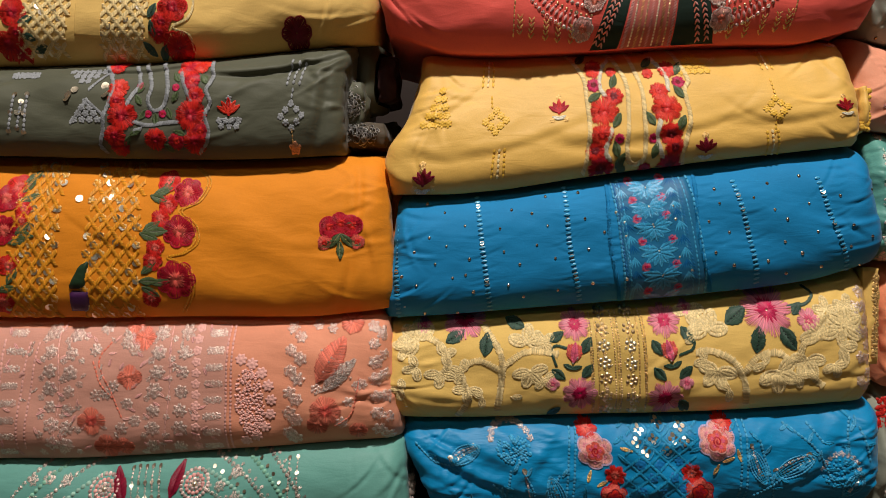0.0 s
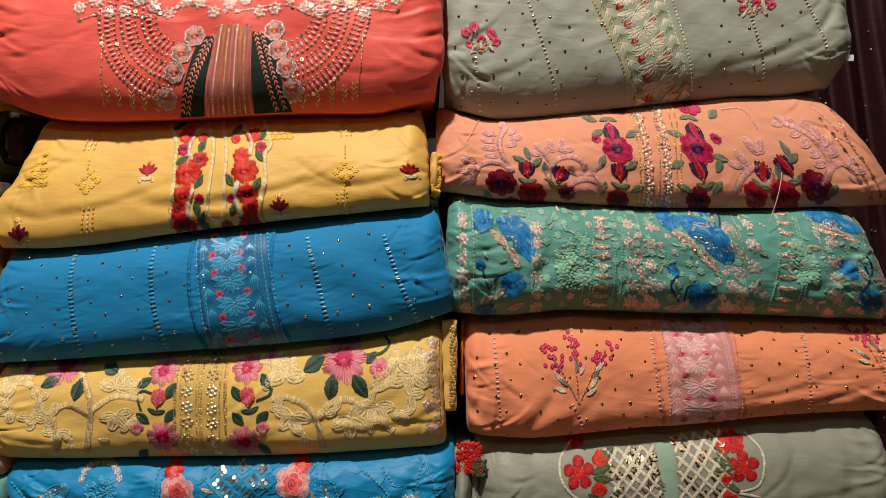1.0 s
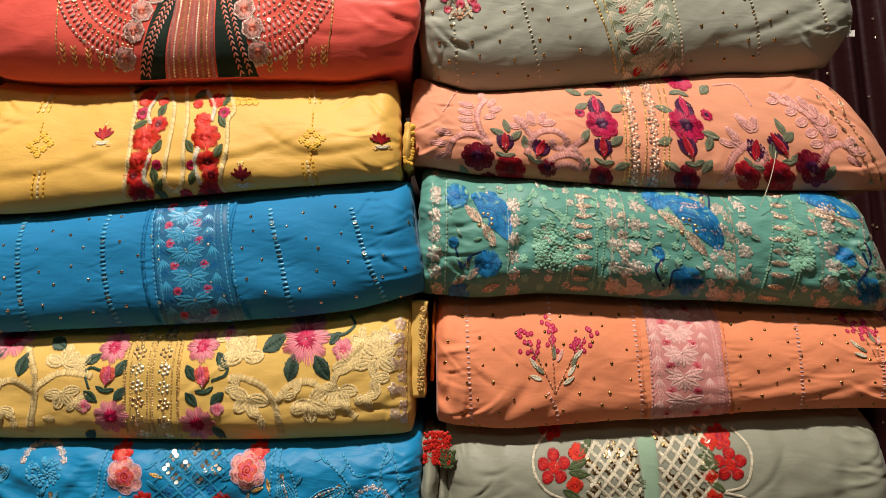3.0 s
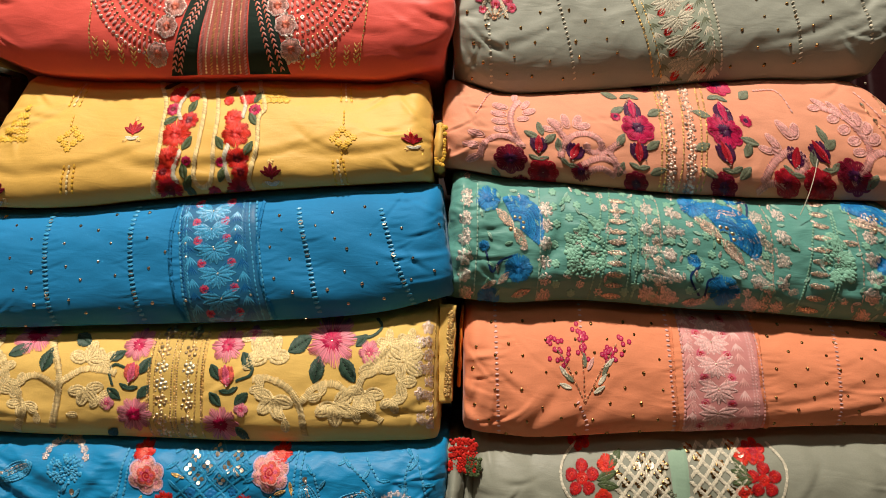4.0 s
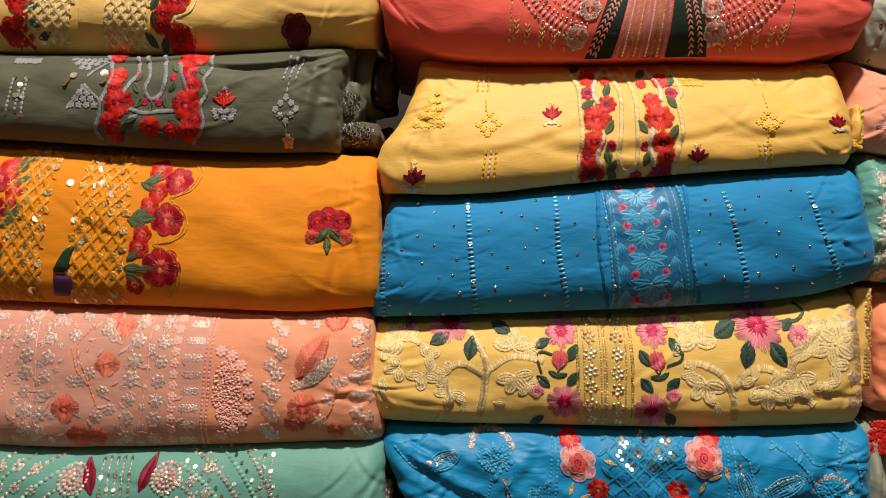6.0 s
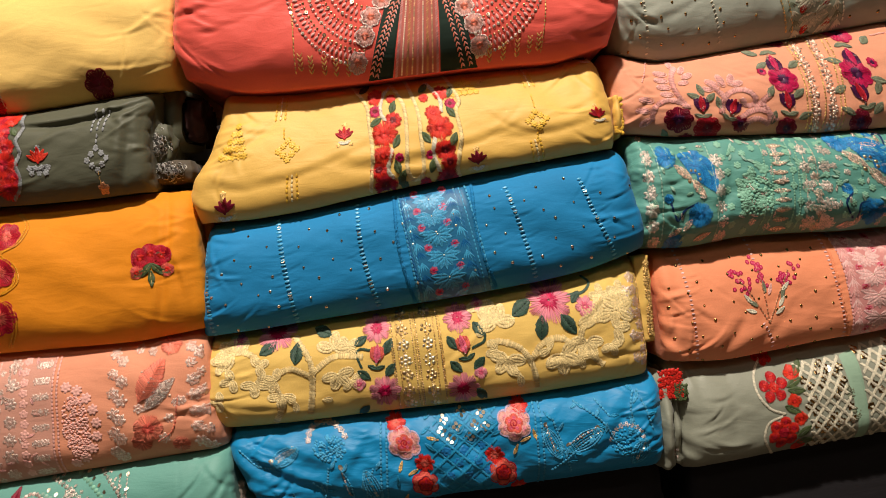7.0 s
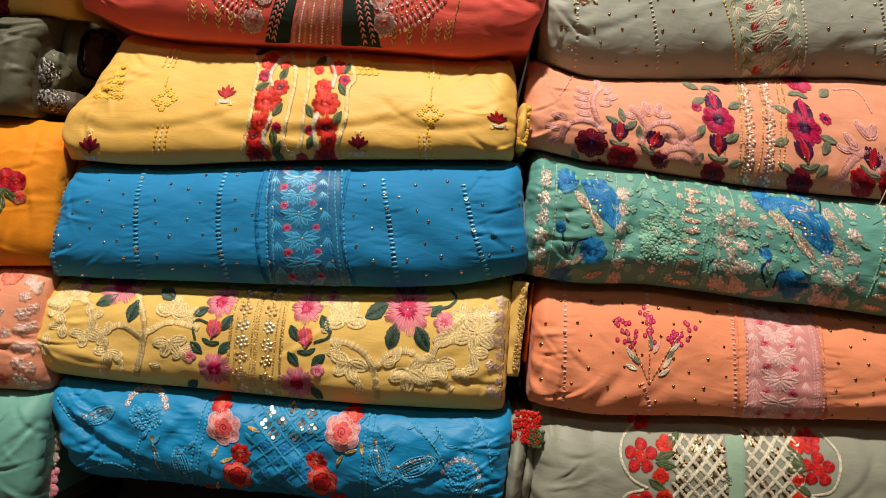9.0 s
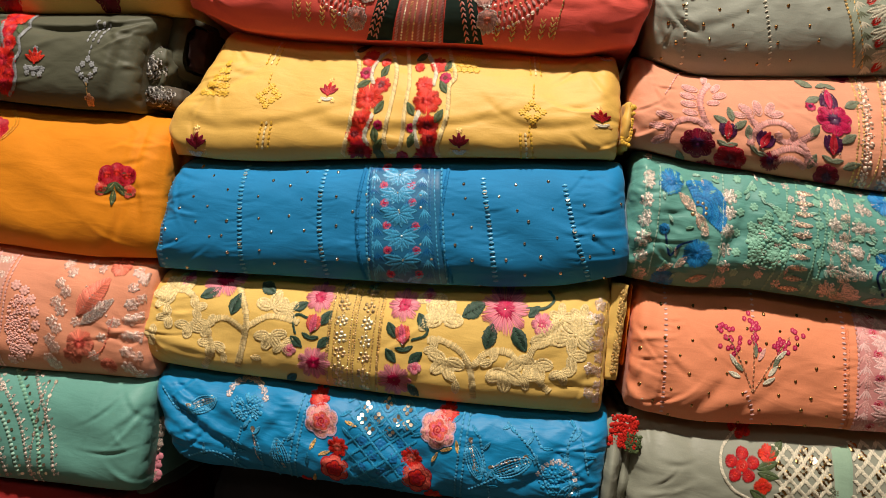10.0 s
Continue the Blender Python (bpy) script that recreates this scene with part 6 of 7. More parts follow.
# ---------------------------------------------------------------- column three
for pts in (((0.0288+0.0628j), (0.0355+0.0078j)), ((0.0691+0.1195j), (0.0853+0.0783j), (0.1118+0.0086j)), ((0.2453+0.1222j), (0.2783+0.0774j), (0.3149+0.0125j)), ((0.3079+0.1089j), (0.3475+0.0580j), (0.3691+0.0267j))):
    knot_line("grey", pts, 0.0040, 0.00105, WHITE, SEQUIN, 0.25)
HOME["grey"] = patch("grey", ((0.1854+0.0029j), (0.2467+0.0061j), (0.1907+0.1226j), (0.1168+0.1276j)), PALE_SAGE, "neck_band", "pale embroidered neck band", 0.0008, 24, 40)
for a, b in (((0.1854+0.0029j), (0.1168+0.1276j)), ((0.1928+0.0025j), (0.1232+0.1272j)), ((0.2403+0.0054j), (0.1833+0.1230j)), ((0.2467+0.0061j), (0.1907+0.1226j))):
    beadwork("grey", (a, b), 0.00366, 0.00229, WHITE if a.real > 0.2 else GOLD, "edge_stitch")
rows = []
for i in range(8):
    k = i / 7
    c = (0.2164+0.0054j) * k + (0.1529+0.1189j) * (1 - k)
    rows.append((c - 0.0112 - 0.004j * 0.3, c + 0.0112 + 0.004j * 0.3))
palm_band("grey", rows, WHITE, SAGE_YARN, RED, CRIMSON, BEAD_GOLD, 0.0200)
HOME.clear()
for base, k in (((0.0350+0.0533j), 1), ((0.2822+0.0721j), 1)):
    for dx, dy, l in ((-28, 40, 9), (-12, 50, 9), (20, 40, 9), (32, 22, 8), (-22, 18, 7), (24, 34, 8), (2, 28, 8)):
        c = base + complex(dx * 0.00046, dy * 0.00046)
        flower("grey", c, l * 0.00053, PINK, CRIMSON, 5, 0.15)
        leaf("grey", c + complex(dx * -0.00014, -0.00548), 90 + dx, 0.00731, 0.00274, WHITE)
        beadwork("grey", (base, c), 0.00320, 0.00137, COPPER)
dots_at("grey", quincunx((0.0158+0.0111j), (0.1537+0.1248j), 0.02833, 0.01234), 0.00146, BRONZE)
dots_at("grey", quincunx((0.2537+0.0122j), (0.3359+0.1209j), 0.02833, 0.01234), 0.00146, BRONZE)
for c, r, o in (((0.1618+0.0518j), 0.01325, MAGENTA), ((0.2325+0.0483j), 0.01371, MAGENTA), ((0.1823+0.0962j), 0.01142, WINE), ((0.2480+0.0899j), 0.01234, MAGENTA), ((0.0528+0.0206j), 0.01325, WINE), ((0.3212+0.0163j), 0.01280, WINE), ((0.0783+0.0100j), 0.01188, CRIMSON), ((0.2927+0.0100j), 0.01234, CRIMSON), ((0.2671+0.0105j), 0.01005, CRIMSON), ((0.1082+0.0126j), 0.00823, WINE), ((0.1505+0.0058j), 0.00914, WINE), ((0.2185+0.0067j), 0.01005, WINE), ((0.2539+0.0560j), 0.00503, MAGENTA), ((0.1465+0.0631j), 0.00457, MAGENTA), ((0.0606-0.0012j), 0.00823, WINE)):
    flower("pink", c, r, o, PURPLE if o is not CRIMSON else WINE, 8, 0.22, SILVER if r > 0.01005 else None)
for c, d in (((0.1636+0.0743j), 260), ((0.2392+0.0685j), 260), ((0.1560+0.0258j), 80), ((0.2272+0.0255j), 95), ((0.0759+0.0295j), 85), ((0.1024+0.0250j), 60), ((0.3042+0.0281j), 110), ((0.2784+0.0240j), 60)):
    tulip("pink", c, 0.0105, CRIMSON if c.imag < 0.0344 else MAGENTA, PURPLE, d, SAGE_YARN, SILVER, 0.6)
for c, d in (((0.1496+0.0689j), 20), ((0.1487+0.0843j), 150), ((0.1798+0.0643j), 20), ((0.1444+0.0410j), 50), ((0.1690+0.0361j), 30), ((0.1393+0.0157j), 60), ((0.1681+0.0153j), 20), ((0.2205+0.0619j), 160), ((0.2655+0.0774j), 30), ((0.2450+0.0334j), 50), ((0.2499+0.0399j), 160), ((0.2091+0.0354j), 20), ((0.2091+0.0157j), 150), ((0.2364+0.0160j), 40), ((0.0797+0.0507j), 100), ((0.0860+0.0411j), 40), ((0.0721+0.0446j), 150), ((0.0931+0.0345j), 90), ((0.3106+0.0454j), 90), ((0.3122+0.0383j), 30), ((0.2951+0.0282j), 70), ((0.0418+0.0044j), 120), ((0.3329+0.0119j), 40)):
    leaf("pink", c, d, 0.01325, 0.00640, SAGE_YARN)
for pts in (((0.0656+0.0822j), (0.0584+0.0728j), (0.0552+0.0596j), (0.0578+0.0444j), (0.0634+0.0318j)),
            ((0.0635+0.0330j), (0.0527+0.0415j), (0.0416+0.0419j), (0.0320+0.0342j), (0.0278+0.0203j)),
            ((0.0927+0.0238j), (0.0975+0.0369j), (0.1077+0.0455j), (0.1201+0.0465j), (0.1278+0.0392j), (0.1251+0.0309j), (0.1174+0.0308j), (0.1158+0.0370j)),
            ((0.1009+0.0401j), (0.0955+0.0488j), (0.0923+0.0564j)),
            ((0.1258+0.0278j), (0.1341+0.0331j), (0.1420+0.0383j)),
            ((0.1094+0.0179j), (0.1219+0.0246j), (0.1342+0.0229j), (0.1417+0.0129j)),
            ((0.1111+0.0116j), (0.1235+0.0163j), (0.1348+0.0106j)),
            ((0.2482+0.0102j), (0.2589+0.0223j), (0.2726+0.0317j), (0.2844+0.0325j), (0.2881+0.0266j), (0.2829+0.0198j), (0.2764+0.0198j)),
            ((0.2681+0.0291j), (0.2660+0.0360j)),
            ((0.3183+0.0114j), (0.3333+0.0232j), (0.3434+0.0355j), (0.3435+0.0483j), (0.3382+0.0604j), (0.3257+0.0681j)),
            ((0.3385+0.0289j), (0.3507+0.0335j), (0.3575+0.0306j)),
            ((0.2439+0.0041j), (0.2546+0.0103j), (0.2654+0.0078j)),
            ((0.1366+0.0107j), (0.1361+0.0209j), (0.1334+0.0300j))):
    s = Sew("pink")
    rope(s, pts, 0.0056, PALE_PINK, 0.15, 0.0009)
    rope(s, tuple(c + complex(0.0004, 0.0010) for c in pts), 0.0020, BLUSH, 0.2)
    s.done("ribbed_scroll")
for c, deg, long in (((0.0474+0.0764j), 160, 0.0137), ((0.0457+0.0676j), 165, 0.0137), ((0.0456+0.0586j), 168, 0.0128), ((0.0465+0.0497j), 170, 0.0118), ((0.0702+0.0774j), 50, 0.0109), ((0.0724+0.0693j), 20, 0.0118), ((0.0664+0.0616j), 10, 0.0100), ((0.0619+0.0871j), 80, 0.0100), ((0.0257+0.0444j), 165, 0.0137), ((0.0215+0.0323j), 175, 0.0137), ((0.0230+0.0186j), 215, 0.0128), ((0.0927+0.0564j), 140, 0.0137), ((0.1021+0.0589j), 95, 0.0137), ((0.1121+0.0587j), 60, 0.0128), ((0.1161+0.0539j), 10, 0.0118), ((0.0860+0.0510j), 165, 0.0100), ((0.2681+0.0403j), 120, 0.0128), ((0.2818+0.0495j), 110, 0.0146), ((0.2897+0.0486j), 55, 0.0128), ((0.2595+0.0343j), 160, 0.0100), ((0.3364+0.0673j), 110, 0.0109), ((0.3449+0.0646j), 80, 0.0128), ((0.3484+0.0577j), 60, 0.0137), ((0.3509+0.0507j), 45, 0.0137), ((0.3518+0.0429j), 30, 0.0128), ((0.3291+0.0588j), 200, 0.0109), ((0.3320+0.0503j), 205, 0.0118), ((0.3346+0.0418j), 200, 0.0118), ((0.3335+0.0334j), 190, 0.0109), ((0.3268+0.0715j), 150, 0.0100), ((0.3191+0.0673j), 190, 0.0091), ((0.3615+0.0339j), 30, 0.0109), ((0.3627+0.0269j), -5, 0.0118), ((0.3567+0.0202j), -40, 0.0100)):
    s = Sew("pink")
    d = np.exp(1j * math.radians(deg))
    leaf_on(s, c, math.radians(deg), long * 0.85, long * 0.42, PALE_PINK)
    th = np.linspace(0, 2 * math.pi, 15)
    rope(s, c + d * (0.52 * long * np.cos(th) + 1j * 0.25 * long * np.sin(th)), 0.0011, BLUSH)
    s.done("padded_leaf")
for pts in (((0.0252+0.0670j), (0.0430+0.0981j), (0.0673+0.0981j)), ((0.2769+0.0816j), (0.2977+0.0811j), (0.2979+0.0628j)), ((0.3660+0.0548j), (0.3748+0.0458j)), ((0.3665+0.0820j), (0.3705+0.0597j))):
    beadwork("pink", pts, 0.00320, 0.00183, BLUSH)
for a, b in (((0.1913+0.0898j), (0.1675+0.0013j)), ((0.2160+0.0968j), (0.1820+0.0018j)), ((0.2371+0.0981j), (0.2001+0.0023j)), ((0.1949+0.0889j), (0.1711+0.0014j)), ((0.2318+0.0976j), (0.1965+0.0022j))):
    beadwork("pink", (a, b), 0.00274, 0.00183, GOLD, "gold_line")
for j in range(12):
    k = j / 11
    for a, b in (((0.1970+0.0863j), (0.1757+0.0032j)), ((0.2179+0.0911j), (0.1911+0.0037j))):
        bead_flower("pink", a * (1 - k) + b * k, 0.0056 if j % 2 else 0.0042, CHAMPAGNE_BEAD, 6)
beadwork("pink", ((0.3631+0.0702j), (0.3629+0.0479j), (0.3645+0.0275j), (0.3640+0.0045j)), 0.00320, 0.00229, COPPER, "gold_line", SEQUIN)
beadwork("pink", ((0.3835+0.0784j), (0.3717+0.0492j), (0.3725+0.0275j), (0.3721+0.0061j)), 0.00320, 0.00229, COPPER, "gold_line", SEQUIN)
for c, r, a0 in (((0.0548+0.0606j), 0.02011, 0.7), ((0.2266+0.0610j), 0.02468, 0.7), ((0.3579+0.0803j), 0.01919, 1.2)):
    s = Sew("mint")
    th = np.linspace(a0 - 1.4, a0 + 1.4, 60)
    for n, k in enumerate(np.linspace(0.22, 1.12, 9)):
        rope(s, c + k * r * (0.90 + 0.12 * np.abs(np.cos(2.5 * (th - a0))) ** 0.7) * np.exp(1j * th), r * 0.125, SKY_DEEP if n % 3 else BLUE_YARN, 0.5)
    for k in (2.0, -2.0):
        leaf_on(s, c + r * 0.50 * np.exp(1j * (a0 + k)), a0 + k * 0.85, r * 1.0, r * 0.42, CHAMPAGNE)
    s.dots(c + 0.30 * r * np.exp(1j * (a0 + np.array([-1.1, -0.4, 0.4, 1.1, 3.1]))), r * 0.10, BEAD_GOLD, 1.2)
    s.done("blue_flower")
for c, r in (((0.0567+0.0268j), 0.01142), ((0.0301+0.0802j), 0.01097), ((0.2065+0.0854j), 0.01097), ((0.2181+0.0161j), 0.01280), ((0.0341+0.0034j), 0.00914), ((0.3536+0.0447j), 0.00914), ((0.3663+0.0166j), 0.01188), ((0.0603+0.0791j), 0.00731), ((0.1978+0.0385j), 0.00594), ((0.0286+0.0429j), 0.00457), ((0.2426+0.0940j), 0.00640)):
    flower("mint", c, r, SKY_DEEP, BLUE_YARN, 7, 0.15, CHAMPAGNE if r < 0.00914 else None)
for c, d, l in (((0.2332+0.0804j), -10, 34), ((0.2467+0.0835j), 60, 28), ((0.0453+0.0188j), 50, 30), ((0.0339+0.0133j), 30, 28), ((0.0592+0.0072j), 20, 32), ((0.2032+0.0078j), 50, 28), ((0.1944+0.0045j), 10, 36), ((0.3295+0.0632j), 0, 30), ((0.3548+0.0761j), 50, 30), ((0.3654+0.0406j), 110, 30), ((0.3782+0.0337j), -20, 30), ((0.3541+0.0296j), 120, 26), ((0.3497+0.0099j), 20, 26), ((0.3884+0.0632j), 40, 24)):
    leaf("mint", c, d, l * 0.00046, l * 0.00019, CHAMPAGNE)
for pts in (((0.0545+0.0368j), (0.0428+0.0321j), (0.0360+0.0232j), (0.0311+0.0364j), (0.0295+0.0430j)), ((0.2016+0.0347j), (0.1922+0.0246j), (0.1986+0.0105j)), ((0.2163+0.0257j), (0.2067+0.0229j), (0.2032+0.0107j)), ((0.3693+0.0476j), (0.3683+0.0359j), (0.3566+0.0217j)), ((0.3739+0.0572j), (0.3739+0.0430j), (0.3628+0.0288j)), ((0.2408+0.0900j), (0.2565+0.0915j), (0.2507+0.0788j))):
    cord("mint", pts, 0.00183, NAVY, "tendril")
for a, b in (((0.1409+0.0852j), (0.1305+0.0047j)), ((0.3177+0.0953j), (0.2863+0.0058j))):
    for c in column(a, b, 10):
        s = Sew("mint")
        leaf_on(s, c, 0.0, 0.01462, 0.00503, CHAMPAGNE)
        s.dots(c + np.linspace(-0.00411, 0.00411, 4), 0.00137, SEQUIN, 1.0)
        s.done("metallic_oval")
for a, b in (((0.1375+0.0964j), (0.1194+0.0021j)), ((0.1550+0.0931j), (0.1410+0.0015j)), ((0.1610+0.0910j), (0.1466+0.0017j)), ((0.3145+0.0991j), (0.2739+0.0024j)), ((0.3273+0.0920j), (0.2987+0.0019j)), ((0.3291+0.0906j), (0.3021+0.0022j)), ((0.1292+0.0959j), (0.1136+0.0012j))):
    beadwork("mint", (a, b), 0.00274, 0.00206, MINT_YARN if a.real < 0.45 else SILVER, "edge_stitch")
florets("mint", column((0.1667+0.0790j), (0.1570+0.0082j), 5) + column((0.1856+0.0789j), (0.1741+0.0067j), 5) + column((0.2590+0.0793j), (0.2406+0.0065j), 5) + column((0.2797+0.0820j), (0.2607+0.0049j), 5), 0.0066, SILVER, 7, 0.1)
florets("mint", column((0.1720+0.0686j), (0.1668+0.0038j), 5) + column((0.2643+0.0716j), (0.2499+0.0041j), 5), 0.00503, CHAMPAGNE, 6, 0.1)
florets("mint", column((0.0117+0.0765j), (0.0147+0.0046j), 6) + column((0.0800+0.0746j), (0.0778+0.0037j), 6) + column((0.3536+0.0839j), (0.3304+0.0053j), 6) + column((0.3880+0.0534j), (0.3779+0.0050j), 4), 0.00640, SILVER, 7, 0.1)
for a, b in (((0.0085+0.0900j), (0.0110+0.0060j)), ((0.0205+0.0930j), (0.0225+0.0040j)), ((0.0745+0.0930j), (0.0720+0.0030j)), ((0.1660+0.0900j), (0.1530+0.0030j)), ((0.1760+0.0900j), (0.1660+0.0020j)), ((0.2700+0.0920j), (0.2520+0.0020j)), ((0.3420+0.0900j), (0.3230+0.0030j))):
    beadwork("mint", (a, (a + b) / 2 + 0.0012, b), 0.0034, 0.0016, CHAMPAGNE if a.real > 0.15 else PALE_MINT, "tonal_line", None)
for k in range(170):
    c = complex(rnd.uniform(0.006, 0.385), rnd.uniform(0.004, 0.094))
    q = Sew("mint")
    leaf_on(q, c, rnd.uniform(0, 3.1), 0.0062, 0.0026, (MINT_YARN, PALE_MINT, SILVER)[k % 3])
    q.done("tonal_leaf")
knot_field("mint", (0.1108+0.0399j), 0.01645, 0.02102, 0.00229, MINT_YARN, 150)
knot_field("mint", (0.3159+0.0495j), 0.01188, 0.02011, 0.00229, MINT_YARN, 120)
for c in ((0.1074+0.0553j), (0.0994+0.0409j), (0.1009+0.0288j), (0.1150+0.0313j), (0.1226+0.0631j), (0.3183+0.0650j), (0.3218+0.0509j), (0.3193+0.0389j), (0.3089+0.0336j)):
    floret("mint", c, 0.00594, MINT_YARN, 7)
beadwork("mint", ((0.3927+0.0935j), (0.3739+0.0572j), (0.3769+0.0195j)), 0.00320, 0.00229, SILVER, "silver_line")
for k in range(26):
    floret("mint", complex(rnd.uniform((0.2134+0.1013j).real, (0.3944+0.1013j).real), rnd.uniform(0.002, 0.020)), 0.0030, CHAMPAGNE, 5)
for k, c in enumerate(quincunx((0.0133+0.0068j), (0.4320+0.1013j), 0.02102, 0.00777, (((0.0211+0.1013j).real, (0.0843+0.1013j).real), ((0.2617+0.1013j).real, (0.3387+0.1013j).real)))):
    floret("mint", c, 0.00366, (MINT_YARN, MINT_YARN, SILVER)[k % 3], 6)
for pts in (((0.0233+0.0946j), (0.0252+0.0474j), (0.0290-0.0048j)), ((0.1685+0.0929j), (0.1669+0.0475j), (0.1693+0.0010j)), ((0.3109+0.0958j), (0.3030+0.0538j), (0.3005-0.0029j)), ((0.0913+0.0246j), (0.0984+0.0113j), (0.0998-0.0033j)), ((0.3734+0.0621j), (0.3663+0.0147j)), ((0.0963+0.0943j), (0.0954+0.0783j))):
    knot_line("peach", pts, 0.0037, 0.00110, PEARL, COPPER, 0.15)
HOME["peach"] = patch("peach", ((0.1770-0.0048j), (0.2412-0.0048j), (0.2405+0.0960j), (0.1782+0.0962j)), LILAC_CLOTH, "neck_band", "pale pink embroidered neck band", 0.0008, 24, 40)
for a, b in (((0.1770-0.0048j), (0.1782+0.0962j)), ((0.1829-0.0048j), (0.1844+0.0966j)), ((0.2358-0.0048j), (0.2362+0.0967j)), ((0.2412-0.0048j), (0.2405+0.0960j))):
    beadwork("peach", (a, b), 0.00320, 0.00229, PALE_PINK, "edge_stitch")
cord("peach", ((0.2447+0.0953j), (0.2395+0.0432j), (0.2458-0.0043j)), 0.00320, CLOTH["peach"], "pleat", 0.0)
cord("peach", ((0.1720+0.0949j), (0.1690+0.0430j), (0.1725-0.0030j)), 0.00274, CLOTH["peach"], "pleat", 0.0)
palm_band("peach", (((0.1926+0.0886j), (0.2161+0.0898j)), ((0.1910+0.0767j), (0.2135+0.0775j)), ((0.1920+0.0613j), (0.2140+0.0613j)), ((0.1933+0.0431j), (0.2152+0.0431j)), ((0.1938+0.0226j), (0.2146+0.0224j)), ((0.1903+0.0038j), (0.2145+0.0038j))), PEARL, PALE_PINK, PINK, CRIMSON, SEQUIN)
for x in (-0.0262, -0.0238, 0.0232, 0.0256):
    s = Sew("peach")
    p = smooth_path(((0.2094+0.0960j) + x, (0.2092-0.0020j) + x), 0.0012)
    s.stitch(p - 0.0010, p + 0.0010 + 0.0006j, 0.0010, PEARL, 0.0008)
    s.done("zigzag_edge", kind="stuff")
HOME.clear()
for base, tips in (((0.0970+0.0243j), ((0.0946+0.0721j), (0.0736+0.0646j), (0.1239+0.0661j), (0.0871+0.0703j), (0.1027+0.0657j))), ((0.3690+0.0444j), ((0.3573+0.0896j), (0.4047+0.0928j), (0.3708+0.0850j)))):
    for tip in tips[:3]:
        beadwork("peach", (base, base * 0.5 + tip * 0.5 + 0.002j, tip), 0.00320, 0.00183, COPPER)
        for k in range(20):
            flower("peach", tip + jit(1, 0.0040)[0] + (base - tip) * (k - 6) * 0.018, 0.0019, MAGENTA, PINK, 5, 0.1)
    for dx, dy, d, m in ((-42, 55, 130, WHITE), (-32, 45, 140, SAGE_YARN), (35, 40, 50, WHITE), (42, 58, 60, SAGE_YARN), (0, 75, 95, SAGE_YARN), (-38, 30, 160, WHITE), (28, 22, 30, WHITE), (12, 68, 60, BLUSH), (50, 70, 40, WHITE)):
        leaf("peach", base + complex(dx * 0.00040, dy * 0.00040), d, 0.0098, 0.0036, m)
dots_at("peach", quincunx((0.0072-0.0013j), (0.1664+0.0919j), 0.02742, 0.01188), 0.00146, BRONZE)
dots_at("peach", quincunx((0.2516+0.0053j), (0.4411+0.1037j), 0.02742, 0.01188), 0.00146, BRONZE)
lattice("sage", ((0.1163-0.0048j), (0.1624-0.0048j), (0.1564+0.0800j), (0.1121+0.0798j)), 4, 7, 0.0029, WHITE, BRONZE, 0.0040, "lattice", 0.45)
lattice("sage", ((0.1743-0.0048j), (0.2262-0.0048j), (0.2196+0.0896j), (0.1732+0.0866j)), 4, 7, 0.0029, WHITE, BRONZE, 0.0040, "lattice", 0.45)
patch("sage", ((0.1636-0.0048j), (0.1743-0.0048j), (0.1744+0.0865j), (0.1572+0.0819j)), MINT_CLOTH, "placket", "pale green placket strip", 0.0007, 8, 30)
knot_field("sage", (0.1586+0.0470j), 0.00457, 0.00640, 0.00137, SAGE_YARN, 30)
knot_field("sage", (0.1619+0.0265j), 0.00457, 0.00640, 0.00137, SAGE_YARN, 30)
for c, r in (((0.0863+0.0632j), 0.01371), ((0.2335+0.0597j), 0.01371)):
    blossom("sage", c, r * 1.05, POPPY, RED, 5, SEQUIN)
for c, r in (((0.0899+0.0212j), 0.01508), ((0.2350+0.0146j), 0.01417), ((0.0863+0.0920j), 0.01005), ((0.2285+0.0812j), 0.01005)):
    blossom("sage", c, r * 1.02, RED, CRIMSON, 6, ORANGE_RED)
for c, r in (((0.1067+0.0727j), 0.00777), ((0.1033+0.0484j), 0.00731), ((0.1074+0.0318j), 0.00685), ((0.1056+0.0053j), 0.00685), ((0.2192+0.0776j), 0.00731), ((0.2167+0.0503j), 0.00685), ((0.2181+0.0340j), 0.00777), ((0.2277-0.0019j), 0.00548)):
    flower("sage", c, r, ORANGE_RED, RED, 4, 0.25)
for c, d in (((0.1057+0.0643j), 20), ((0.1066+0.0575j), -10), ((0.1003+0.0414j), -30), ((0.1087+0.0185j), 30), ((0.1104+0.0092j), 0), ((0.2166+0.0643j), 160), ((0.2172+0.0590j), 190), ((0.2160+0.0696j), 130), ((0.2169+0.0230j), 170), ((0.2157+0.0114j), 200), ((0.1134+0.0758j), 50), ((0.2214+0.0419j), 150)):
    leaf("sage", c, d, 0.01645, 0.00731, GREEN, SAGE_YARN)
for pts in (((0.0829+0.0890j), (0.0711+0.0762j), (0.0699+0.0604j), (0.0793+0.0455j), (0.0927+0.0382j)), ((0.0898+0.0365j), (0.0756+0.0315j), (0.0723+0.0154j), (0.0880-0.0048j), (0.1000-0.0048j)), ((0.2415+0.0874j), (0.2516+0.0719j), (0.2504+0.0550j), (0.2438+0.0420j), (0.2281+0.0378j)), ((0.2280+0.0367j), (0.2470+0.0303j), (0.2543+0.0148j), (0.2570-0.0038j), (0.2419-0.0048j))):
    cord("sage", pts, 0.00229, WHITE, "scallop_cord")

# ---------------------------------------------------------------- between and beside the stacks


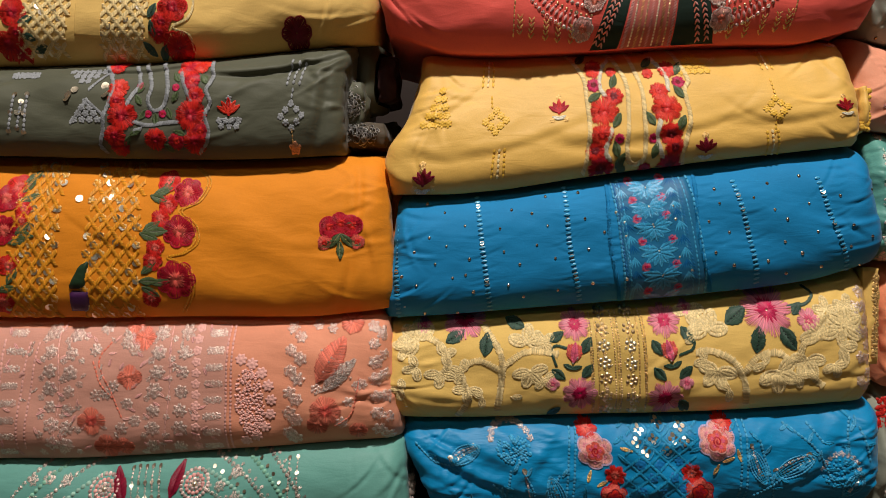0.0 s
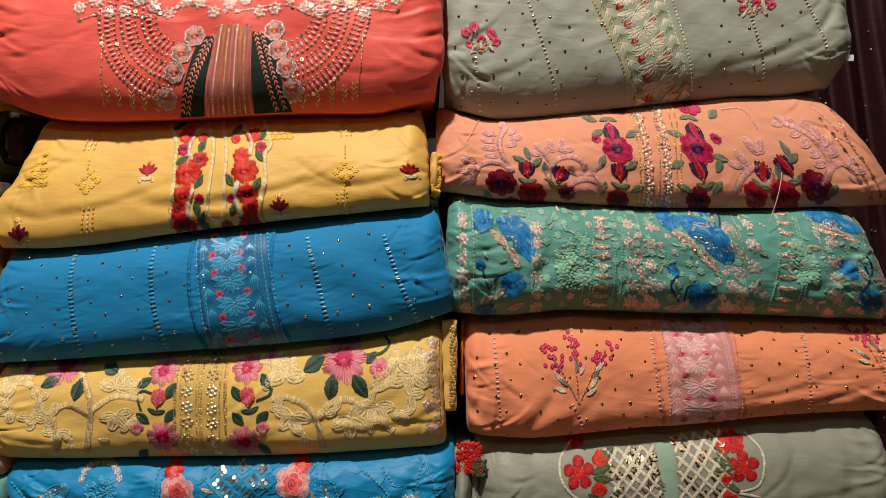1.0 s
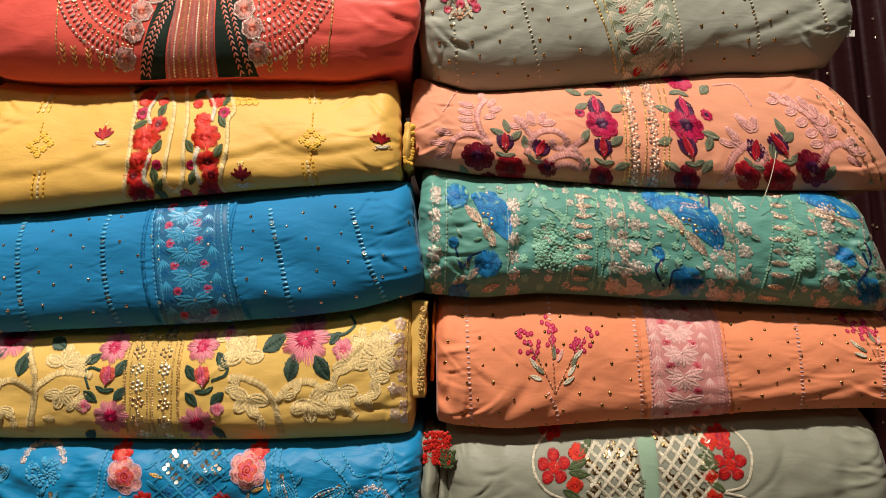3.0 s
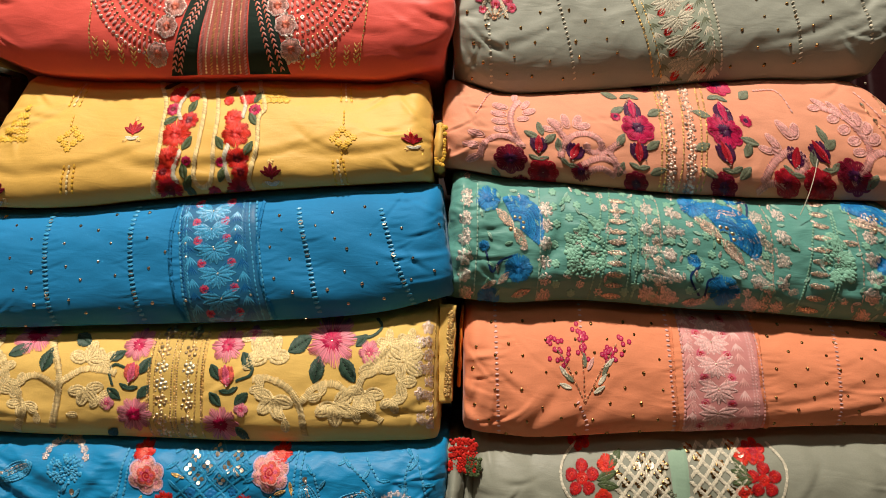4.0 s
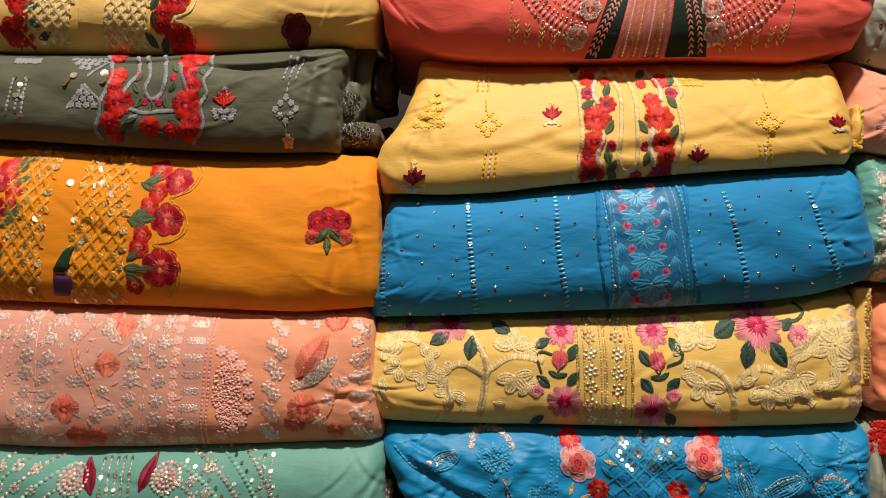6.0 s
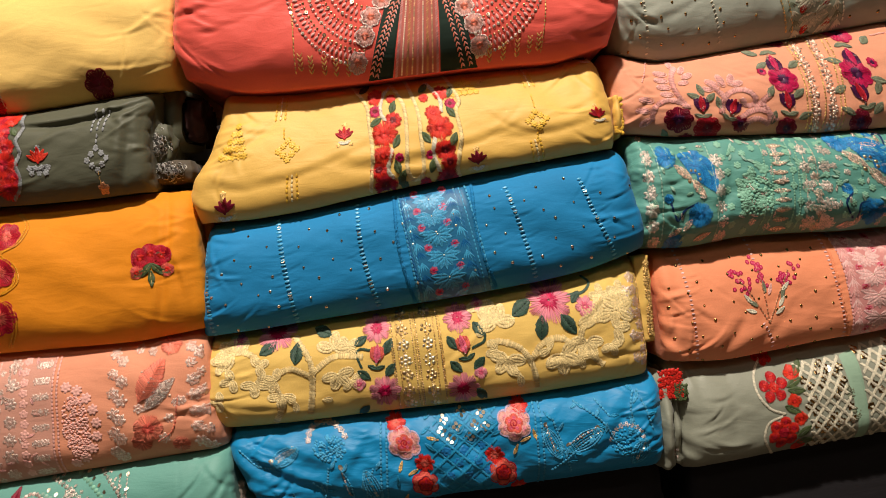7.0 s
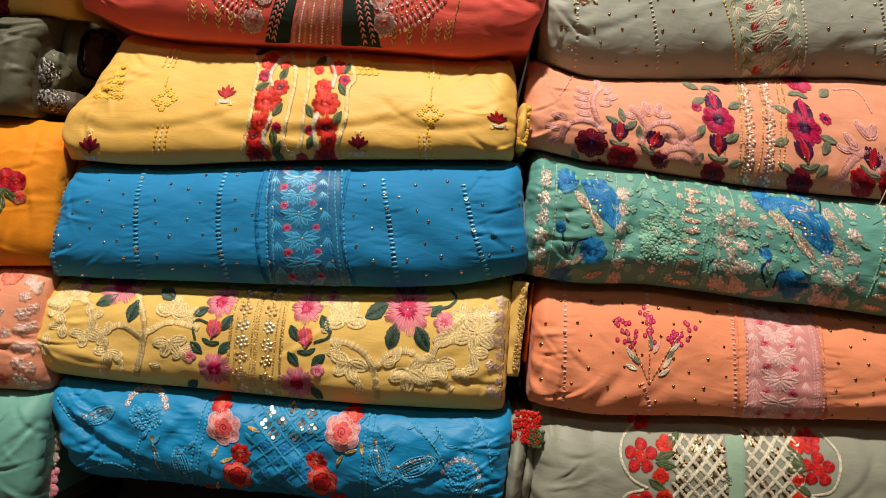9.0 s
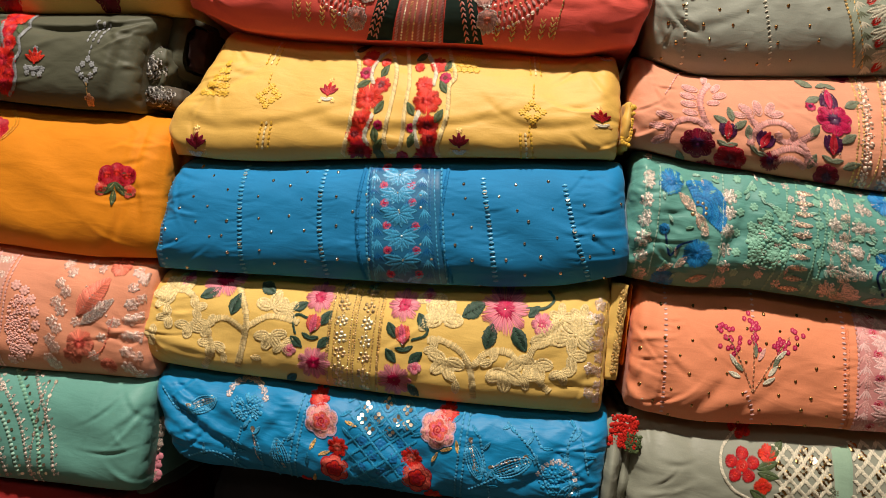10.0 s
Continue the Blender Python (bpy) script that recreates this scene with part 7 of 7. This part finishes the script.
def lump(name, lo, hi, material, parent, label="", seed=0, round_by=0.35, crumple=0.0022, cuts=22):
    """A soft crumpled wad of folded cloth between two corners."""
    bm = bmesh.new()
    bmesh.ops.create_cube(bm, size=2.0)
    bmesh.ops.subdivide_edges(bm, edges=bm.edges[:], cuts=cuts, use_grid_fill=True)
    mid = [(lo[i] + hi[i]) / 2 for i in range(3)]
    half = [abs(hi[i] - lo[i]) / 2 for i in range(3)]
    for v in bm.verts:
        d = v.co.normalized()
        c = v.co.lerp(d * 1.25, round_by)
        q = Vector([mid[i] + c[i] * half[i] for i in range(3)])
        k = noise.noise(q * 60 + Vector((seed, 0, 0))) + 0.5 * noise.noise(q * 140 + Vector((0, seed, 0)))
        v.co = q + d * k * crumple
    me = bpy.data.meshes.new(name)
    bm.to_mesh(me)
    bm.free()
    me.materials.append(material)
    me.polygons.foreach_set("use_smooth", [True] * len(me.polygons))
    return hang(name, me, parent, label)


def span(a, b, front, back):
    """The corners of a box from two places on its front face."""
    return (min(a[0], b[0]), front, min(a[2], b[2])), (max(a[0], b[0]), back, max(a[2], b[2]))


def studded(name, a, b, front, mat, parent, n, r, seed):
    """Raised metallic knots over a small stretch of cloth."""
    rs = np.random.RandomState(seed)
    verts, faces = [], []
    ang = np.arange(6) * math.pi / 3
    for _ in range(n):
        x, z = rs.uniform(min(a[0], b[0]), max(a[0], b[0])), rs.uniform(min(a[2], b[2]), max(a[2], b[2]))
        k, o = r * rs.uniform(0.6, 1.3), len(verts)
        for j in range(6):
            verts.append((x + k * math.cos(ang[j]), front + 0.001, z + k * math.sin(ang[j])))
        verts.append((x, front - k * 0.55, z))
        faces += [(o + j, o + (j + 1) % 6, o + 6) for j in range(6)]
    return tagged(hang(name, mesh_of(name, verts, faces, mat), parent), kind="stuff")


# rolled inner ends of the olive suit


def roll(name, a, b, rx, rz, material, parent, label, seed, turns=2.5, square=0.55):
    """A rolled-up length of cloth from a to b: a soft squarish tube whose far end shows its spiral."""
    rs = np.random.RandomState(seed)
    a, b = np.array(a), np.array(b)
    axis = (b - a) / np.linalg.norm(b - a)
    up = np.array((0.0, 0.0, 1.0))
    side = np.cross(axis, up)
    side /= np.linalg.norm(side)
    up = np.cross(side, axis)
    th = np.linspace(0, 2 * math.pi, 73)[:-1]
    ex = 1 - square
    cx, cz = np.sign(np.cos(th)) * np.abs(np.cos(th)) ** ex, np.sign(np.sin(th)) * np.abs(np.sin(th)) ** ex
    verts, faces = [], []
    rows = [(k, 1 - 0.25 * (1 - min(k, 1 - k) / 0.06) ** 2 if min(k, 1 - k) < 0.06 else 1.0) for k in np.linspace(0, 1, 30)]
    phase = rs.uniform(0, 6, 4)
    for k, shrink in rows:
        wob = 1 + 0.04 * np.sin(3 * th + phase[0] + 5 * k) + 0.03 * np.sin(5 * th + phase[1] - 9 * k) + 0.02 * np.sin(k * 22 + phase[2] + 2 * th)
        verts += list(a + (b - a) * k + (side[None] * (cx * rx * wob * shrink)[:, None] + up[None] * (cz * rz * wob * shrink)[:, None]))
    n, m = len(rows), len(th)
    faces = [(i * m + j, i * m + (j + 1) % m, (i + 1) * m + (j + 1) % m, (i + 1) * m + j) for i in range(n - 1) for j in range(m)]
    faces += [tuple(range(m))[::-1]]
    # the spiral mouth
    t = np.linspace(0, 1, 90)
    o = len(verts)
    for depth in (0.0, 0.012):
        rr = 0.90 - 0.75 * t
        an = t * turns * 2 * math.pi
        verts += list(b - axis * (0.002 - 0.004 * 0 + depth) + side[None] * (np.cos(an) * rx * rr)[:, None] + up[None] * (np.sin(an) * rz * rr)[:, None])
    faces += [(o + i, o + i + 1, o + 90 + i + 1, o + 90 + i) for i in range(89)]
    return hang(name, mesh_of(name, verts, faces, material), parent, label)


MAROON_LINING = surface("dark_maroon_lining", (0.045, 0.014, 0.012, 1), rough=0.7)
roll("rolled_end", (-0.118, 0.704, 1.336), (-0.052, 0.682, 1.330), 0.026, 0.029, CLOTH["olive"], THING["olive"], "dark olive rolled inner layer", 3)
lump("roll_lining", (-0.056, 0.668, 1.312), (-0.040, 0.730, 1.350), MAROON_LINING, THING["olive"], "dark maroon embroidered lining of the roll", 31, 0.35, 0.004)
roll("folded_flap", (-0.150, 0.690, 1.350), (-0.083, 0.672, 1.346), 0.022, 0.011, CLOTH["olive"], THING["olive"], "olive upper flap", 4, 1.5, 0.7)
sleeve = lump("rolled_sleeve", (-0.098, 0.646, 1.284), (-0.066, 0.710, 1.326), CLOTH["olive"], THING["olive"], "rolled sleeve with silver knots", 5, 0.45, 0.004)
lump("sleeve_cuff", (-0.092, 0.648, 1.270), (-0.048, 0.720, 1.290), surface("dull_gold_net", (0.08, 0.062, 0.04, 1)), THING["olive"], "dull gold embroidered cuff", 6, 0.4, 0.003)
# behind it the stack goes on in shade
lump("inner_layer", (-0.14, 0.715, 1.262), (-0.040, 0.85, 1.300), CLOTH["olive"], THING["olive"], "", 8, 0.3, 0.004)
SILVER_KNOT = thread("silver_knot", (0.42, 0.40, 0.37, 1), rough=0.45, metal=0.8, vary=0.4)
rs = np.random.RandomState(77)


def scroll_knots(name, lo, hi, front, n, mat, parent):
    """Small raised rings and ridges of couched metal thread over a bulging stretch of cloth."""
    verts, faces = [], []
    for _ in range(n):
        cx, cz = rs.uniform(lo[0], hi[0]), rs.uniform(lo[1], hi[1])
        ux, uz = (2 * cx - lo[0] - hi[0]) / (hi[0] - lo[0]), (2 * cz - lo[1] - hi[1]) / (hi[1] - lo[1])
        if ux * ux + uz * uz > 1.1:
            continue
        y0 = front + 0.010 * (ux * ux + uz * uz) ** 1.5
        r, w, span_a, a0 = rs.uniform(0.0011, 0.0022), 0.0005, rs.uniform(2.2, 5.8), rs.uniform(0, 6)
        k = 9
        o = len(verts)
        for a in np.linspace(a0, a0 + span_a, k):
            for q, h in ((r - w, 0.0008), (r, -0.0010), (r + w, 0.0008)):
                verts.append((cx + q * math.cos(a), y0 + h, cz + q * math.sin(a)))
        for i in range(k - 1):
            for j in range(2):
                faces.append((o + i * 3 + j, o + i * 3 + j + 1, o + i * 3 + j + 4, o + i * 3 + j + 3))
    return tagged(hang(name, mesh_of(name, verts, faces, mat), parent), kind="stuff")


scroll_knots("silver_scrollwork", (-0.097, 1.288), (-0.067, 1.324), 0.6405, 220, SILVER_KNOT, THING["olive"])
scroll_knots("gold_scrollwork", (-0.092, 1.271), (-0.050, 1.289), 0.6430, 150, SILVER_KNOT, THING["olive"])
# inner layer of the orange suit
lo, hi = span((-0.0457, 0.6600, 1.1346), (-0.0349, 0.6600, 1.2365), 0.655, 0.84)
lump("inner_layer", lo, hi, CLOTH["orange"], THING["orange"], "", 7, 0.2, 0.003)
# back layer of the butter yellow suit
lo, hi = span((0.3542, 0.6500, 1.0850), (0.3675, 0.6500, 1.1671), 0.646, 0.85)
lump("back_layer", lo, hi, CLOTH["floral"], THING["floral"], "yellow back layer with gold stitching", 9, 0.06, 0.002)
studded("knot_field", (0.3619, 0.6440, 1.0916), (0.3657, 0.6440, 1.1621), 0.6445, GOLD, THING["floral"], 220, 0.0016, 5)
lo, hi = span((0.3717, 0.6700, 1.0969), (0.3739, 0.6700, 1.1675), 0.668, 0.85)
lump("lining", lo, hi, CLOTH["orange"], THING["floral"], "orange lining edge", 10, 0.15, 0.002)
# gold fringe at the end of the soft yellow suit
lo, hi = span((0.3429, 0.6380, 1.2802), (0.3505, 0.6380, 1.3176), 0.634, 0.70)
lump("fringe_end", lo, hi, CLOTH["yellow"], THING["yellow"], "frayed yellow hem end", 11, 0.3, 0.003)
studded("knot_field", (0.3451, 0.6340, 1.2815), (0.3509, 0.6340, 1.3143), 0.6345, YELLOW_YARN, THING["yellow"], 60, 0.0022, 6)
# rolled sleeve of the pale sage suit
lo, hi = span((0.3641, 0.6520, 0.9601), (0.3814, 0.6520, 1.0532), 0.650, 0.86)
lump("rolled_sleeve", lo, hi, CLOTH["sage"], THING["sage"], "pale sage rolled sleeve", 13, 0.35, 0.003)
lo, hi = span((0.3764, 0.6640, 0.9625), (0.3938, 0.6640, 1.0506), 0.662, 0.86)
lump("rolled_sleeve", lo, hi, CLOTH["sage"], THING["sage"], "pale sage rolled sleeve", 14, 0.35, 0.003)
studded("knot_field", (0.3730, 0.6500, 0.9694), (0.3848, 0.6500, 1.0370), 0.660, SILVER, THING["sage"], 60, 0.0022, 8)
studded("knot_field", (0.3686, 0.6480, 1.0300), (0.3908, 0.6480, 1.0578), 0.648, RED, THING["sage"], 200, 0.0018, 9)
studded("knot_field", (0.3827, 0.6470, 1.0278), (0.3944, 0.6470, 1.0436), 0.6475, GREEN, THING["sage"], 90, 0.0016, 10)
studded("knot_field", (0.3747, 0.6520, 0.9758), (0.3806, 0.6520, 0.9832), 0.6605, RED, THING["sage"], 16, 0.0028, 11)
# a sparkling scarf tucked in beside the sea green suit
SCARF_CLOTH = surface("dull_green_net", (0.085, 0.11, 0.085, 1))
scarf = tagged(new("folded_scarf"), "pale green scarf end with dense silver embroidery", "scarf")
lo, hi = span((-0.0488, 0.6600, 0.9145), (-0.0300, 0.6600, 1.0098), 0.652, 0.86)
lump("cloth", lo, hi, SCARF_CLOTH, scarf, "", 17, 0.3, 0.003)
studded("knot_field", (-0.0487, 0.6520, 0.9662), (-0.0261, 0.6520, 0.9893), 0.6515, SILVER, scarf, 130, 0.0030, 12)
studded("knot_field", (-0.0496, 0.6520, 0.9342), (-0.0239, 0.6520, 0.9563), 0.6515, ROSE, scarf, 100, 0.0032, 13)
studded("knot_field", (-0.0470, 0.6520, 0.9296), (-0.0260, 0.6520, 0.9645), 0.6505, SILVER, scarf, 70, 0.0022, 14)
studded("knot_field", (-0.0486, 0.6520, 0.9891), (-0.0310, 0.6520, 1.0037), 0.6525, MINT_YARN, scarf, 90, 0.0018, 15)

# underneath: added black blocks whose colour stands for the dark gap, and a red suit
GAP_BLACK = surface("gap_black", (0.012, 0.010, 0.012, 1))
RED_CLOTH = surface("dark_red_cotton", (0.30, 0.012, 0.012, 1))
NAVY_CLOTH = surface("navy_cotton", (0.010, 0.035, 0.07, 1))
under = tagged(new("folded_suit"), "added black block filling the dark gap underneath others", "garment", group="stacked folded suits")
lump("cloth", (0.02, 0.672, 0.83), (0.375, 0.92, 0.968), GAP_BLACK, under, "", 21, 0.12, 0.003)
under = tagged(new("folded_suit"), "added black gap block with navy and red folds", "garment", group="stacked folded suits")
lump("cloth", (0.40, 0.680, 0.83), (0.66, 0.92, 0.975), GAP_BLACK, under, "", 22, 0.12, 0.003)
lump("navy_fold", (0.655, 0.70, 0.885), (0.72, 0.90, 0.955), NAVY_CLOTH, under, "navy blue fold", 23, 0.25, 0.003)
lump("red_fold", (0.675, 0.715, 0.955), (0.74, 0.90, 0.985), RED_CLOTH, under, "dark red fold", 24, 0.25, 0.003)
lump("lower_fold", (0.60, 0.69, 0.83), (0.80, 0.90, 0.89), GAP_BLACK, under, "", 25, 0.15, 0.003)
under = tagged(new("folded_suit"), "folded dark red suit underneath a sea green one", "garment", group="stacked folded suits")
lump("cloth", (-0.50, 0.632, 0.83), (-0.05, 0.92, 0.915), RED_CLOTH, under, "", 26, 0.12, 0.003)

# dark hanging garments beyond the last stack
for n, (x0, z0, dx) in enumerate(((0.66, 0.83, 0.0), (0.98, 0.83, 0.0))):
    drape = tagged(new("hanging_garment"), "dark maroon pleated garment with scattered sequins", "garment", group="hanging maroon garments")
    nu, nv = 90, 40
    verts = []
    for i in range(nu):
        for j in range(nv):
            a, b = i / (nu - 1), j / (nv - 1)
            x = x0 + a * 0.34 - 0.10 * (b - 0.4)
            y = 0.895 + 0.03 * a + 0.012 * math.sin(a * 44 + 0.6 * math.sin(b * 5)) + 0.004 * math.sin(a * 97 + b * 4)
            verts.append((x, y, z0 + b * 0.9))
    back = [(x, y + 0.006, z) for x, y, z in verts]
    m = nu * nv
    faces = [(i * nv + j, (i + 1) * nv + j, (i + 1) * nv + j + 1, i * nv + j + 1) for i in range(nu - 1) for j in range(nv - 1)]
    faces += [(m + i * nv + j, m + i * nv + j + 1, m + (i + 1) * nv + j + 1, m + (i + 1) * nv + j) for i in range(nu - 1) for j in range(nv - 1)]
    hang("cloth", mesh_of("cloth", verts + back, faces, MAROON), drape)
    rs = np.random.RandomState(40 + n)
    vs, fs = [], []
    for _ in range(120):
        i, j = rs.randint(nu), rs.randint(2, nv)
        x, y, z = verts[i * nv + j]
        r, o = 0.0016, len(vs)
        vs += [(x + r * math.cos(k), y - 0.002 + rs.uniform(-0.0006, 0.0006), z + r * math.sin(k)) for k in np.arange(6) * math.pi / 3]
        fs.append(tuple(range(o, o + 6)))
    tagged(hang("sequins", mesh_of("sequins", vs, fs, SEQUIN, False), drape), kind="stuff")
    box("rail", (x0 - 0.12, 0.915, 1.715), (x0 + 0.30, 0.935, 1.735), METAL_TRIM, drape, "steel hanging rail")

# a price tag and a loose thread
TAG = surface("white_card", (0.75, 0.74, 0.72, 1), rough=0.6, sheen=0.0)
tag_at = (0.7270, 0.6400, 1.4100)
tag = tagged(box("price_tag", (tag_at[0] - 0.004, 0.652, tag_at[2] - 0.003), (tag_at[0] + 0.003, 0.6532, tag_at[2] + 0.003), TAG, THING["grey"], "small white card tag", 0.0003))
cord("grey", ((0.3838+0.0428j), (0.3919+0.0411j), (0.3966+0.0335j)), 0.00183, WHITE, "tag_string")
data = bpy.data.curves.new("loose_thread", "CURVE")
data.dimensions, data.bevel_depth, data.bevel_resolution = "3D", 0.00035, 1
line = data.splines.new("POLY")
ends = (Vector((0.6533, 0.6300, 1.3009)), Vector((0.6495, 0.6260, 1.2774)), Vector((0.6424, 0.6340, 1.2554)))
line.points.add(10)
for i in range(11):
    k = i / 10
    q = ends[0] * (1 - k) ** 2 + ends[1] * 2 * k * (1 - k) + ends[2] * k ** 2
    line.points[i].co = (*q, 1)
data.materials.append(WHITE)
hang("loose_thread", data, THING["pink"], "loose ivory thread")
